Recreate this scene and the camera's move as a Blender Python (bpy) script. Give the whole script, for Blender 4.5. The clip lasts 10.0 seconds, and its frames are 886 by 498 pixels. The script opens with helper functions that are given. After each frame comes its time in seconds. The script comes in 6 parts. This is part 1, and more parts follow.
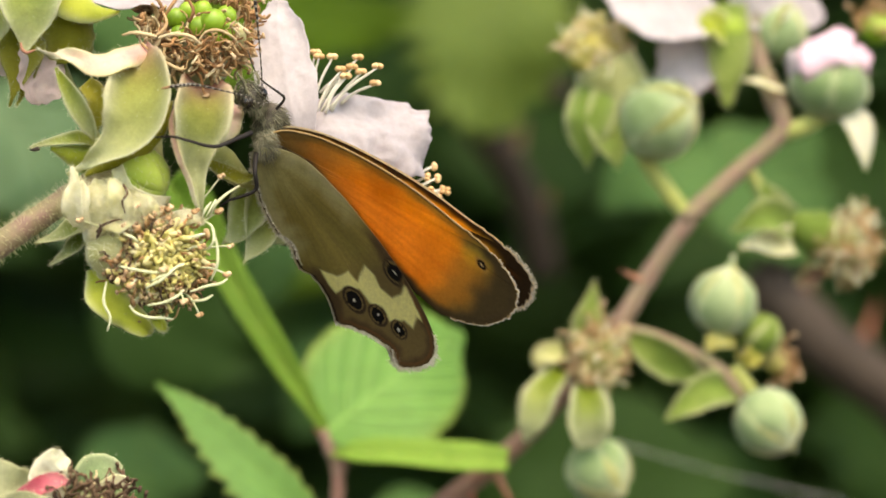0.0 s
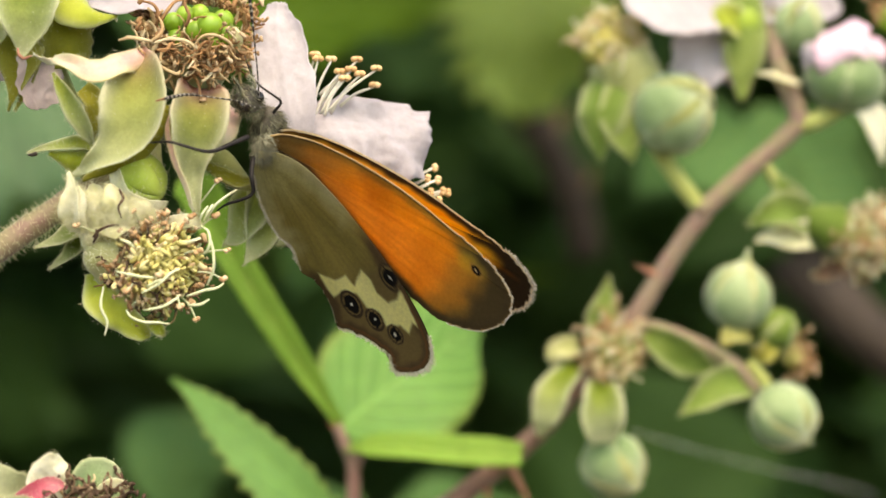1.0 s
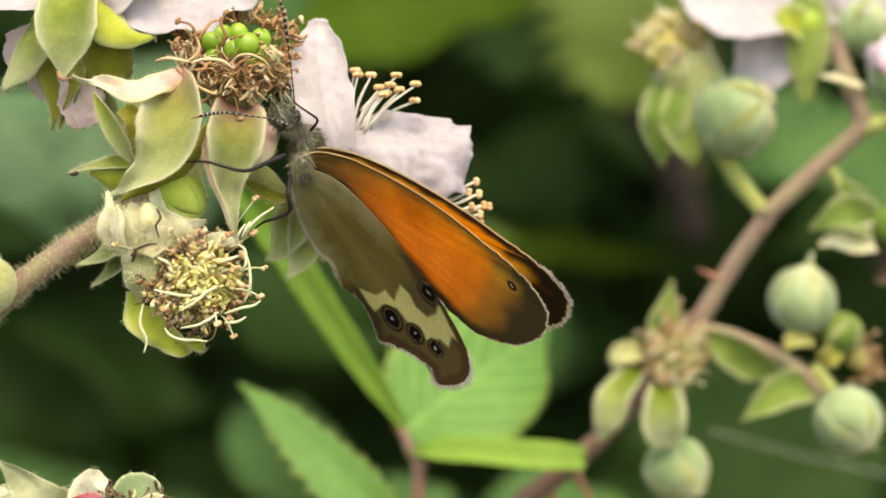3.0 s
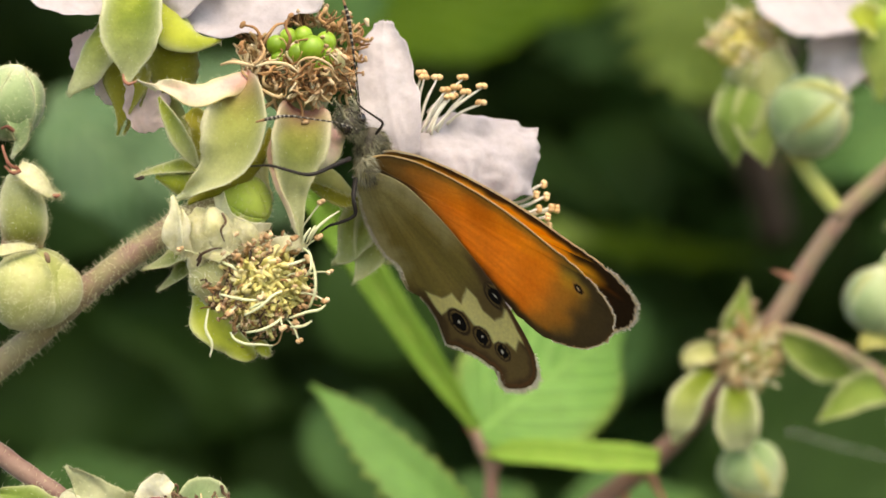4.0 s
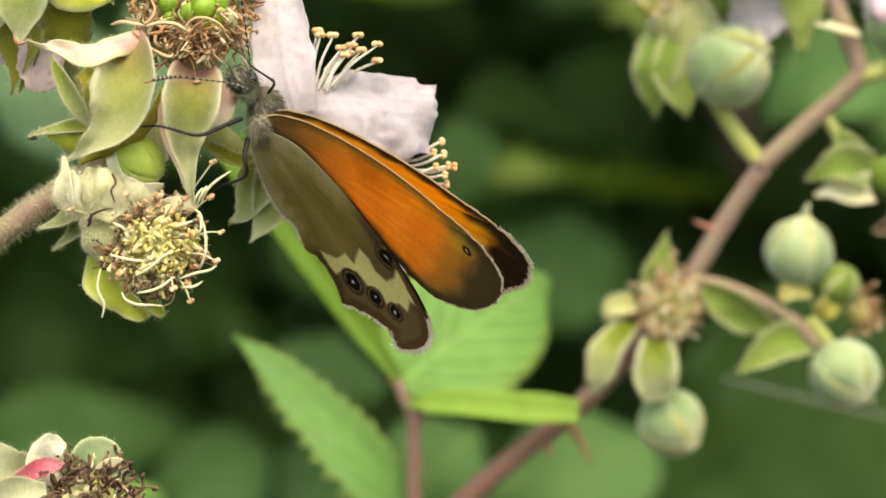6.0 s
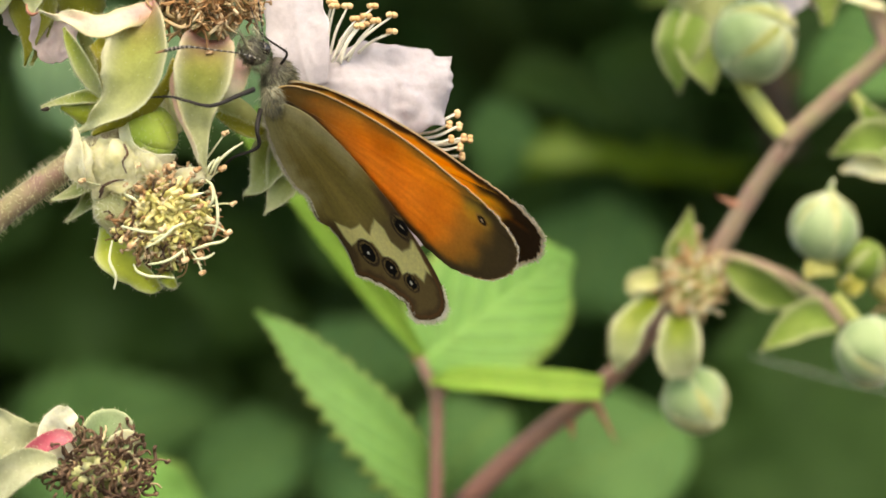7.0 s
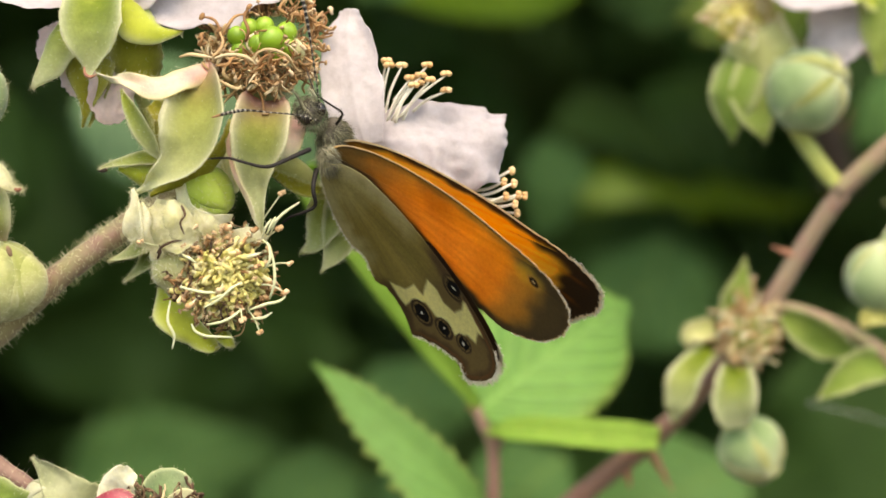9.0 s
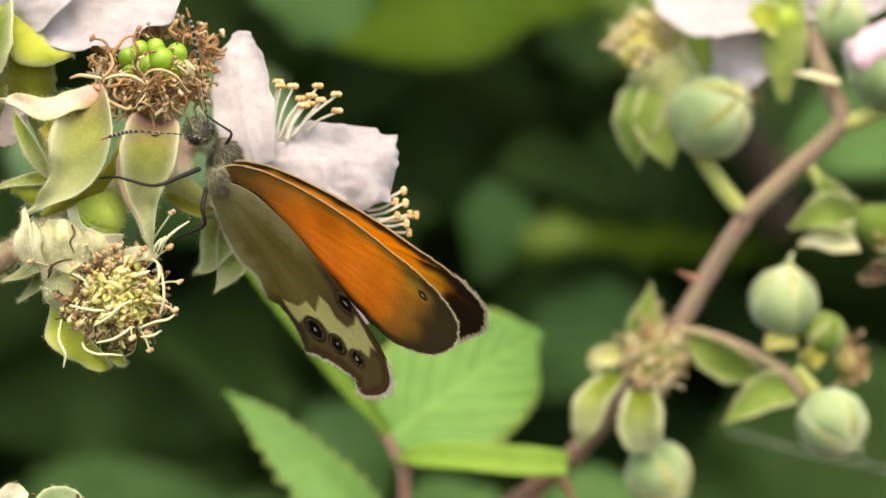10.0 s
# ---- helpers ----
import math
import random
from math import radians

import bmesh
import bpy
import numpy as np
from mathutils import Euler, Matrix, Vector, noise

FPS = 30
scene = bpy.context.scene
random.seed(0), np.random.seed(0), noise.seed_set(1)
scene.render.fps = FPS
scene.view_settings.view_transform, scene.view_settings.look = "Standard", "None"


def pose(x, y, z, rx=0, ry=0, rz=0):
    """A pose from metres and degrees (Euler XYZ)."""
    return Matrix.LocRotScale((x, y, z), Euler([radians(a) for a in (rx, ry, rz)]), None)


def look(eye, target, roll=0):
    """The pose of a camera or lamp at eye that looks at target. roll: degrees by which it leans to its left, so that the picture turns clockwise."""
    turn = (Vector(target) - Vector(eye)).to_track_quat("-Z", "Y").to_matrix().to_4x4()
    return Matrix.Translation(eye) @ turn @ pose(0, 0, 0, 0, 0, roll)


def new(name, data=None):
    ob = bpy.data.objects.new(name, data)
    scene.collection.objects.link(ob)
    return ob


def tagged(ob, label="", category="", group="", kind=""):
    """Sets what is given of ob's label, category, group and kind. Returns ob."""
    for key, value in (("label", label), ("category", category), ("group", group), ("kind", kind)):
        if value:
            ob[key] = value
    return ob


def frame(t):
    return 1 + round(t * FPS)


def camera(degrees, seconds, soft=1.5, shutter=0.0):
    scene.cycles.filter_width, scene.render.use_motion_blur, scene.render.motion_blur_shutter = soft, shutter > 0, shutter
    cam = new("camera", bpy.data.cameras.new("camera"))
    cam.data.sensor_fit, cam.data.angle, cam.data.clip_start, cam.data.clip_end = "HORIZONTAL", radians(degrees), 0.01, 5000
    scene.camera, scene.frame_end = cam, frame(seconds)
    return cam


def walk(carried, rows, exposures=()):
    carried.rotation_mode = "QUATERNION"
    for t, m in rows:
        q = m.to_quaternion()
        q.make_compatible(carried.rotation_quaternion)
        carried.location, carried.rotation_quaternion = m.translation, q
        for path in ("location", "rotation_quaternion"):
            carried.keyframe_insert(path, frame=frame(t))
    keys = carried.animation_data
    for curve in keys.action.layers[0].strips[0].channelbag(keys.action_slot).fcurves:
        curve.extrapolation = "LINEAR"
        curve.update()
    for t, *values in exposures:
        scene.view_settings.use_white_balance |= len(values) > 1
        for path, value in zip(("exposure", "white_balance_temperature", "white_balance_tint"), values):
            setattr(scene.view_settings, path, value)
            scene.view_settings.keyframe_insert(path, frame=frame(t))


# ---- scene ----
# All shapes below are given in millimetres; x to the right, y away from the camera, z up.
LIFT = 1.0  # the flowers hang a metre above the ground
PATH = [  # seconds, x, y, z in millimetres, turns in degrees
    (0.0, -16.452, -150.532, -5.682, 92.179, -0.748, -8.219),
    (0.5, -13.900, -151.245, -4.694, 92.195, -0.593, -7.714),
    (1.0, -11.637, -151.134, -3.217, 91.304, -0.643, -6.399),
    (1.5, -10.651, -151.030, -1.002, 90.183, -0.664, -5.422),
    (2.0, -10.793, -150.964, -0.753, 90.400, -0.270, -4.171),
    (2.2, -9.858, -151.583, -0.496, 90.563, -0.384, -3.671),
    (3.3, -2.917, -152.485, 0.929, 90.332, -0.376, -1.943),
    (3.5, -2.820, -152.257, 1.571, 90.551, -0.400, -1.334),
    (4.0, -2.290, -151.700, 0.765, 90.201, -0.240, -0.433),
    (4.5, -0.000, -151.174, -0.000, 89.996, 0.000, -0.001),
    (5.0, 0.756, -151.006, 0.895, 89.665, 0.102, -0.022),
    (5.5, 2.481, -151.322, 2.140, 89.072, 0.038, -0.114),
    (5.7, 3.858, -151.716, 3.492, 88.678, -0.066, -0.026),
    (6.8, 10.445, -150.173, 3.150, 87.936, -0.055, 1.787),
    (7.0, 8.892, -150.317, 2.318, 88.044, -0.212, 1.737),
    (7.5, 7.816, -149.324, 3.841, 88.055, 0.057, 2.064),
    (8.0, 8.598, -149.676, 5.015, 87.551, -0.013, 2.194),
    (8.5, 8.542, -150.170, 4.427, 87.913, 0.148, 2.957),
    (9.0, 8.808, -150.971, 4.339, 88.596, 0.237, 2.952),
    (9.5, 13.181, -151.350, 1.845, 89.258, 0.372, 3.048),
    (10.0, 15.074, -151.972, 1.384, 90.121, 0.538, 2.791),
]
cam = camera(20.0, 10.0, soft=1.6)
cam.data.dof.use_dof = True
cam.data.dof.focus_distance = 0.1495
cam.data.dof.aperture_fstop = 30.0
walk(cam, [(t, pose(x / 1000, y / 1000, z / 1000 + LIFT, rx, ry, rz)) for t, x, y, z, rx, ry, rz in PATH],
     exposures=[(0.0, 1.98), (1.5, 1.97), (2.0, 2.06), (3.3, 1.90), (4.0, 1.85), (5.5, 1.98), (7.0, 2.0), (7.5, 2.08), (8.0, 2.08), (8.5, 2.03), (9.0, 1.93), (10.0, 1.98)])

# ---- light ----
TO_SUN = Vector((0.08, -0.50, 0.86)).normalized()
world = bpy.data.worlds.new("sky")
world.use_nodes = True
scene.world = world
sky = world.node_tree.nodes.new("ShaderNodeTexSky")
sky.sky_type, sky.sun_disc = "NISHITA", False
sky.sun_elevation = math.asin(TO_SUN.z)
sky.sun_rotation = math.atan2(TO_SUN.x, TO_SUN.y)
world.node_tree.links.new(sky.outputs[0], world.node_tree.nodes["Background"].inputs[0])
world.node_tree.nodes["Background"].inputs[1].default_value = 0.15
sun = new("sun", bpy.data.lights.new("sun", "SUN"))
sun.data.energy, sun.data.angle, sun.data.color = 1.15, radians(45), (1.0, 0.94, 0.85)
sun.matrix_world = look((0, 0, 5), Vector((0, 0, 5)) - TO_SUN)
scene.view_settings.use_white_balance = True
scene.view_settings.white_balance_temperature, scene.view_settings.white_balance_tint = 9900, 12


# ---- materials ----
def mat(name, colors, scale, rough=0.6, trans=0.0, glow=None, bump=0.3, depth=0.00005, margin=None, vein=None, spec=0.3, sheen=0.0, tip=None, base=None, pigment=False, fine=6.0):
    """colors: two or three colours mixed by noise of that scale (per metre); trans: share of light let through; margin, tip, vein: pigment along a blade's edge, end and veins."""
    m = bpy.data.materials.new(name)
    m.use_nodes = True
    t = m.node_tree
    t.nodes.clear()
    link = t.links.new

    def node(kind, **ins):
        n = t.nodes.new("ShaderNode" + kind)
        for k, v in ins.items():
            n.inputs[k.replace("_", " ")].default_value = v
        return n

    def mix(fac, a, b, mode="MIX"):
        n = t.nodes.new("ShaderNodeMix")
        n.data_type, n.blend_type = "RGBA", mode
        for i, v in ((0, fac), (6, a), (7, b)):
            if hasattr(v, "links"):
                link(v, n.inputs[i])
            else:
                n.inputs[i].default_value = v if i == 0 else (*v, 1)
        return n.outputs[2]

    def calc(op, a, b=0.0, c=0.0):
        n = t.nodes.new("ShaderNodeMath")
        n.operation = op
        for i, v in enumerate((a, b, c)):
            if hasattr(v, "links"):
                link(v, n.inputs[i])
            else:
                n.inputs[i].default_value = v
        return n.outputs[0]

    where = t.nodes.new("ShaderNodeTexCoord")
    broad = node("TexNoise", Scale=scale, Detail=4.0, Roughness=0.6)
    small = node("TexNoise", Scale=scale * fine, Detail=3.0, Roughness=0.7)
    for n in (broad, small):
        link(where.outputs["Object"], n.inputs["Vector"])
    info = t.nodes.new("ShaderNodeObjectInfo")
    isle = t.nodes.new("ShaderNodeNewGeometry")
    pick = calc("ADD", broad.outputs[0], calc("MULTIPLY", calc("SUBTRACT", calc("FRACT", calc("ADD", info.outputs["Random"], isle.outputs["Random Per Island"])), 0.5), 0.35))
    ramp = t.nodes.new("ShaderNodeValToRGB")
    el = ramp.color_ramp.elements
    stops = [0.3, 0.7] if len(colors) == 2 else [0.28, 0.5, 0.72]
    while len(el) < len(colors):
        el.new(0.5)
    for e, p, c in zip(el, stops, colors):
        e.position, e.color = p, (*c, 1)
    link(pick, ramp.inputs[0])
    color = ramp.outputs[0]
    if pigment:
        att = t.nodes.new("ShaderNodeAttribute")
        att.attribute_name = "pigment"
        color = att.outputs[0]
    height = small.outputs[0]
    if margin or vein or tip or base:
        uv = t.nodes.new("ShaderNodeSeparateXYZ")
        link(where.outputs["UV"], uv.inputs[0])
        along, across = uv.outputs[0], calc("ABSOLUTE", calc("SUBTRACT", calc("MULTIPLY", uv.outputs[1], 2.0), 1.0))
        if vein:
            tint, count, lean = vein
            ribs = calc("SUBTRACT", calc("MULTIPLY", along, count), calc("MULTIPLY", across, lean))
            d = calc("ABSOLUTE", calc("SUBTRACT", calc("FRACT", ribs), 0.5))
            line = calc("SMOOTH_MIN", calc("MULTIPLY", d, 2.4), calc("MULTIPLY", across, 7.0), 0.1)
            line = calc("POWER", calc("SUBTRACT", 1.0, calc("MINIMUM", line, 1.0)), 3.0)
            color = mix(line, color, tint)
            height = calc("SUBTRACT", height, calc("MULTIPLY", line, 0.8))
        if margin:
            edge = calc("MULTIPLY", calc("POWER", across, margin[1]), margin[2])
            edge = calc("MINIMUM", calc("MULTIPLY", edge, calc("ADD", 0.5, broad.outputs[0])), 1.0)
            color = mix(edge, color, margin[0])
        if tip:
            color = mix(calc("MINIMUM", calc("POWER", along, tip[1]), 1.0), color, tip[0])
        if base:
            color = mix(calc("POWER", calc("SUBTRACT", 1.0, along), base[1]), color, base[0])
    color = mix(0.55, color, mix(small.outputs[0], (0.55, 0.55, 0.55), (1.35, 1.35, 1.35)), "MULTIPLY")
    bsdf = node("BsdfPrincipled", Roughness=rough)
    bsdf.inputs["Specular IOR Level"].default_value = spec
    bsdf.inputs["Sheen Weight"].default_value = sheen
    link(color, bsdf.inputs["Base Color"])
    link(calc("ADD", rough - 0.12, calc("MULTIPLY", broad.outputs[0], 0.24)), bsdf.inputs["Roughness"])
    b = node("Bump", Strength=bump, Distance=depth)
    link(height, b.inputs["Height"])
    link(b.outputs[0], bsdf.inputs["Normal"])
    out = t.nodes.new("ShaderNodeOutputMaterial")
    if trans:
        tl = t.nodes.new("ShaderNodeBsdfTranslucent")
        link(mix(1.0, color, glow or (1, 1, 1), "MULTIPLY"), tl.inputs[0])
        link(b.outputs[0], tl.inputs["Normal"])
        ms = node("MixShader", Fac=trans)
        link(bsdf.outputs[0], ms.inputs[1])
        link(tl.outputs[0], ms.inputs[2])
        link(ms.outputs[0], out.inputs[0])
    else:
        link(bsdf.outputs[0], out.inputs[0])
    return m


M_WING = mat("wing_scales", [(0.5, 0.5, 0.5), (0.5, 0.5, 0.5)], 900, 0.75, 0.55, (1.4, 1.4, 1.15), bump=0.25, depth=0.00003, spec=0.15, pigment=True, fine=5)
M_FRINGE = mat("wing_fringe", [(0.60, 0.57, 0.46), (0.82, 0.79, 0.71)], 2000, 0.9, 0.4)
M_FUR = mat("grey_fur", [(0.045, 0.043, 0.032), (0.20, 0.20, 0.135), (0.50, 0.49, 0.37)], 700, 0.9, spec=0.1)
M_BODY = mat("dark_body", [(0.03, 0.027, 0.022), (0.09, 0.08, 0.065)], 1200, 0.7)
M_EYE = mat("eye", [(0.012, 0.01, 0.01), (0.03, 0.025, 0.02)], 1200, 0.25, spec=0.6)
M_LEG = mat("leg", [(0.007, 0.006, 0.006), (0.02, 0.018, 0.018)], 900, 0.6, spec=0.2)
M_PALE = mat("antenna_ring", [(0.17, 0.16, 0.13), (0.30, 0.28, 0.24)], 900, 0.8)
M_CLUB = mat("antenna_club", [(0.18, 0.09, 0.04), (0.3, 0.16, 0.08)], 900, 0.7)
M_PETAL = mat("petal", [(0.53, 0.505, 0.55), (0.63, 0.605, 0.64)], 260, 0.65, 0.5, (1.0, 0.96, 0.98), bump=0.35, depth=0.0001, spec=0.2)
# pinker M_PETAL, its colour raised for light that shines through the lower petals
M_PETAL_BACKLIT = mat("backlit_pink_petal", [(0.74, 0.62, 0.63), (0.84, 0.75, 0.75)], 300, 0.65, 0.6, (1.05, 1.0, 0.98), bump=0.35, depth=0.0001, spec=0.2)
M_PETAL_PINK = mat("pink_petal", [(0.66, 0.40, 0.54), (0.78, 0.64, 0.73)], 260, 0.65, 0.35, bump=0.5, depth=0.0001)
M_SEPAL = mat("sepal", [(0.085, 0.15, 0.004), (0.16, 0.235, 0.010), (0.30, 0.37, 0.06)], 300, 0.8, 0.42, (1.15, 1.15, 0.6), bump=0.7, margin=((0.56, 0.60, 0.42), 5.5, 1.3), sheen=0.12, tip=((0.50, 0.55, 0.36), 1.9), fine=14.0)
M_SEPAL_BLUSH = mat("blushed_green_sepal", [(0.085, 0.13, 0.003), (0.165, 0.22, 0.009), (0.30, 0.35, 0.06)], 300, 0.8, 0.42, (1.15, 1.12, 0.6), bump=0.7, margin=((0.58, 0.60, 0.43), 5.0, 1.3), sheen=0.12, tip=((0.51, 0.55, 0.37), 1.8), base=((0.66, 0.30, 0.30), 9.0), fine=14.0)
M_SEPAL_PINK = mat("blushed_sepal", [(0.66, 0.44, 0.37), (0.70, 0.42, 0.39), (0.68, 0.57, 0.46)], 240, 0.8, 0.25, bump=0.6, margin=((0.58, 0.54, 0.26), 2.6, 0.9), sheen=0.25, tip=((0.56, 0.58, 0.40), 2.2), fine=14.0)
M_SEPAL_OLIVE = mat("shaded_olive_sepal", [(0.24, 0.25, 0.025), (0.34, 0.34, 0.05)], 300, 0.8, 0.5, (1.15, 1.12, 0.5), bump=0.6, margin=((0.42, 0.42, 0.22), 6.0, 0.8), sheen=0.1, fine=14.0)
M_SEPAL_BRIGHT = mat("bright_sepal", [(0.30, 0.38, 0.03), (0.42, 0.48, 0.06)], 240, 0.65, 0.42, (1.15, 1.2, 0.5), bump=0.4, margin=((0.55, 0.60, 0.35), 4.0, 0.9), sheen=0.2)
M_LIME = mat("lime_bud", [(0.28, 0.42, 0.05), (0.42, 0.54, 0.11)], 240, 0.6, 0.2, (1.1, 1.2, 0.6), bump=0.4, spec=0.3, sheen=0.2)
M_BUFF = mat("buff_sepal", [(0.28, 0.31, 0.17), (0.36, 0.38, 0.24), (0.44, 0.45, 0.33)], 400, 0.8, 0.2, bump=0.6, sheen=0.2)
M_YELLOW = mat("yellow_bract", [(0.46, 0.43, 0.08), (0.58, 0.55, 0.18)], 300, 0.7, 0.2)
M_CREAM = mat("cream_calyx", [(0.78, 0.78, 0.48), (0.87, 0.87, 0.66), (0.90, 0.90, 0.78)], 700, 0.85, 0.55, bump=0.7, sheen=0.3)
M_RED = mat("red_calyx", [(0.38, 0.055, 0.09), (0.52, 0.20, 0.22)], 400, 0.6, 0.1)
M_BUD_PALE = mat("pale_bud_felt", [(0.17, 0.20, 0.05), (0.27, 0.30, 0.11), (0.37, 0.38, 0.19)], 420, 0.8, 0.0, bump=0.6, margin=((0.46, 0.46, 0.30), 7.0, 0.5), sheen=0.3)
M_BUD = mat("bud_felt", [(0.12, 0.23, 0.09), (0.20, 0.32, 0.15), (0.29, 0.40, 0.24)], 300, 0.8, 0.0, bump=0.6, margin=((0.48, 0.53, 0.36), 7.0, 0.6), sheen=0.3, tip=((0.50, 0.56, 0.40), 5.0))
M_STEM = mat("pink_stem", [(0.15, 0.082, 0.068), (0.21, 0.135, 0.108), (0.21, 0.19, 0.105)], 420, 0.65, 0.0, bump=0.5, sheen=0.15)
M_STEM_RED = mat("red_brown_stem", [(0.155, 0.085, 0.070), (0.22, 0.132, 0.108), (0.21, 0.165, 0.112)], 420, 0.65, 0.0, bump=0.5, sheen=0.15, base=((0.15, 0.068, 0.055), 1.6))
M_STEM_GREEN = mat("green_stem", [(0.26, 0.30, 0.08), (0.34, 0.38, 0.14)], 300, 0.65, 0.0, bump=0.4, sheen=0.2)
M_CANE = mat("brown_cane", [(0.026, 0.019, 0.014), (0.055, 0.04, 0.03)], 200, 0.7, bump=0.6)
M_THORN = mat("thorn", [(0.30, 0.09, 0.065), (0.26, 0.14, 0.09)], 400, 0.5)
M_HAIR = mat("plant_hair", [(0.58, 0.60, 0.36), (0.74, 0.74, 0.54)], 900, 0.8, 0.3)
M_DRUPE = mat("green_drupelet", [(0.14, 0.30, 0.02), (0.25, 0.42, 0.04)], 300, 0.36, 0.15, (1.0, 1.3, 0.4), bump=0.1, spec=0.5)
M_DRY = mat("dry_filament", [(0.22, 0.11, 0.05), (0.40, 0.225, 0.105), (0.60, 0.44, 0.26)], 250, 0.8, 0.1)
M_DRY_DARK = mat("dark_dry_filament", [(0.05, 0.028, 0.018), (0.11, 0.065, 0.04), (0.24, 0.16, 0.10)], 250, 0.8, 0.1)
M_DRY_ANTHER = mat("dry_anther", [(0.20, 0.12, 0.065), (0.44, 0.31, 0.19), (0.64, 0.51, 0.36)], 500, 0.8)
M_FIL = mat("filament", [(0.58, 0.64, 0.40), (0.72, 0.76, 0.56)], 400, 0.6, 0.25)
M_FIL_WHITE = mat("white_filament", [(0.68, 0.68, 0.58), (0.80, 0.80, 0.72)], 400, 0.6, 0.3)
M_ANTHER = mat("anther", [(0.52, 0.32, 0.15), (0.70, 0.50, 0.28)], 700, 0.8)
M_CARPEL = mat("carpel", [(0.40, 0.37, 0.11), (0.58, 0.53, 0.22), (0.74, 0.68, 0.44)], 900, 0.7, 0.1)
M_LEAF_LIGHT = mat("light_leaf", [(0.10, 0.27, 0.055), (0.145, 0.34, 0.085)], 90, 0.55, 0.35, (1.15, 1.25, 0.6), bump=0.6, depth=0.0003, vein=((0.19, 0.40, 0.105), 8.0, 3.2), margin=((0.28, 0.32, 0.08), 9.0, 0.6))
M_LEAF_FRESH = mat("fresh_leaf", [(0.10, 0.26, 0.062), (0.145, 0.33, 0.09)], 120, 0.6, 0.35, (1.15, 1.25, 0.6), bump=0.3, depth=0.0003, vein=((0.145, 0.32, 0.08), 6.0, 3.2), margin=((0.26, 0.20, 0.06), 12.0, 0.7))
# M_LEAF_LIGHT turned brighter: the glow of the edge-on leaflets is in the colour
M_LEAF_LIME = mat("glowing_lime_leaf", [(0.14, 0.32, 0.04), (0.20, 0.39, 0.06)], 90, 0.55, 0.35, (1.15, 1.2, 0.6), bump=0.6, depth=0.0003, vein=((0.36, 0.52, 0.12), 8.0, 3.2))
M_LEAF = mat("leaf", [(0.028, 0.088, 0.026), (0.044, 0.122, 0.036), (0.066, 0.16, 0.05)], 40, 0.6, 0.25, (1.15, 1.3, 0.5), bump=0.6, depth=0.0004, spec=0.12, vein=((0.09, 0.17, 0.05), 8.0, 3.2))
# darker copy of M_LEAF, with the hedge's shade put into its green
M_LEAF_DARK = mat("shaded_leaf", [(0.018, 0.054, 0.011), (0.039, 0.094, 0.022)], 30, 0.6, 0.4, (1.2, 1.3, 0.5), bump=0.5, depth=0.0004, spec=0.14)
M_LEAF_BLUE = mat("bluish_green_leaf", [(0.022, 0.07, 0.028), (0.062, 0.145, 0.062), (0.15, 0.255, 0.14)], 110, 0.5, 0.25, (1.1, 1.25, 0.7), bump=0.7, depth=0.0006, spec=0.3, vein=((0.13, 0.23, 0.11), 7.0, 3.2))
M_LEAF_YELLOW = mat("yellowish_leaf", [(0.10, 0.18, 0.028), (0.18, 0.265, 0.052)], 60, 0.6, 0.35, (1.2, 1.25, 0.5), bump=0.6, depth=0.0003, vein=((0.19, 0.27, 0.06), 8.0, 3.2))
# brighter copy of M_LEAF: sunlight on single leaves, put into their colour
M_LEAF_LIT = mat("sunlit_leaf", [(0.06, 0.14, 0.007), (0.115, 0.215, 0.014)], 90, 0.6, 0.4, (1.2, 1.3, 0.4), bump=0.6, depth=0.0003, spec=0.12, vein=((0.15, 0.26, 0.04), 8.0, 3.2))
M_WOOL = mat("calyx_wool", [(0.84, 0.84, 0.62), (0.92, 0.91, 0.78)], 700, 0.9, 0.6)
M_RUST = mat("rusty_tip", [(0.16, 0.06, 0.04), (0.32, 0.15, 0.10)], 500, 0.7, 0.1)
M_BUD_SOFT = mat("grey_green_bud_felt", [(0.092, 0.168, 0.062), (0.145, 0.235, 0.10), (0.215, 0.30, 0.15)], 420, 0.85, 0.0, bump=0.6, margin=((0.40, 0.45, 0.27), 6.0, 0.5), tip=((0.46, 0.50, 0.34), 5.0), sheen=0.3, fine=14.0)
M_SEPAL_SOFT = mat("soft_green_sepal", [(0.11, 0.20, 0.03), (0.17, 0.27, 0.05), (0.25, 0.34, 0.09)], 300, 0.8, 0.4, (1.1, 1.15, 0.7), bump=0.6, margin=((0.44, 0.48, 0.27), 5.0, 1.0), sheen=0.15, fine=14.0)
M_PINK_ANTHER = mat("pinkish_anther", [(0.28, 0.16, 0.08), (0.48, 0.31, 0.17), (0.66, 0.50, 0.32)], 1500, 0.85)
M_SOIL = mat("leaf_litter", [(0.03, 0.022, 0.014), (0.07, 0.05, 0.03), (0.05, 0.06, 0.025)], 25, 0.9, bump=1.0, depth=0.01)
M_SILK = mat("silk", [(0.7, 0.72, 0.7), (0.8, 0.82, 0.8)], 100, 0.4)


# ---- mesh helpers ----
ORIGIN = {}


def thing(name, origin, label, category, group="", kind=""):
    ob = tagged(new(name), label, category, group, kind)
    ob.location = (origin[0] / 1000, origin[1] / 1000, origin[2] / 1000 + LIFT)
    ob.empty_display_size = 0.002
    ORIGIN[ob] = Vector(origin)
    return ob


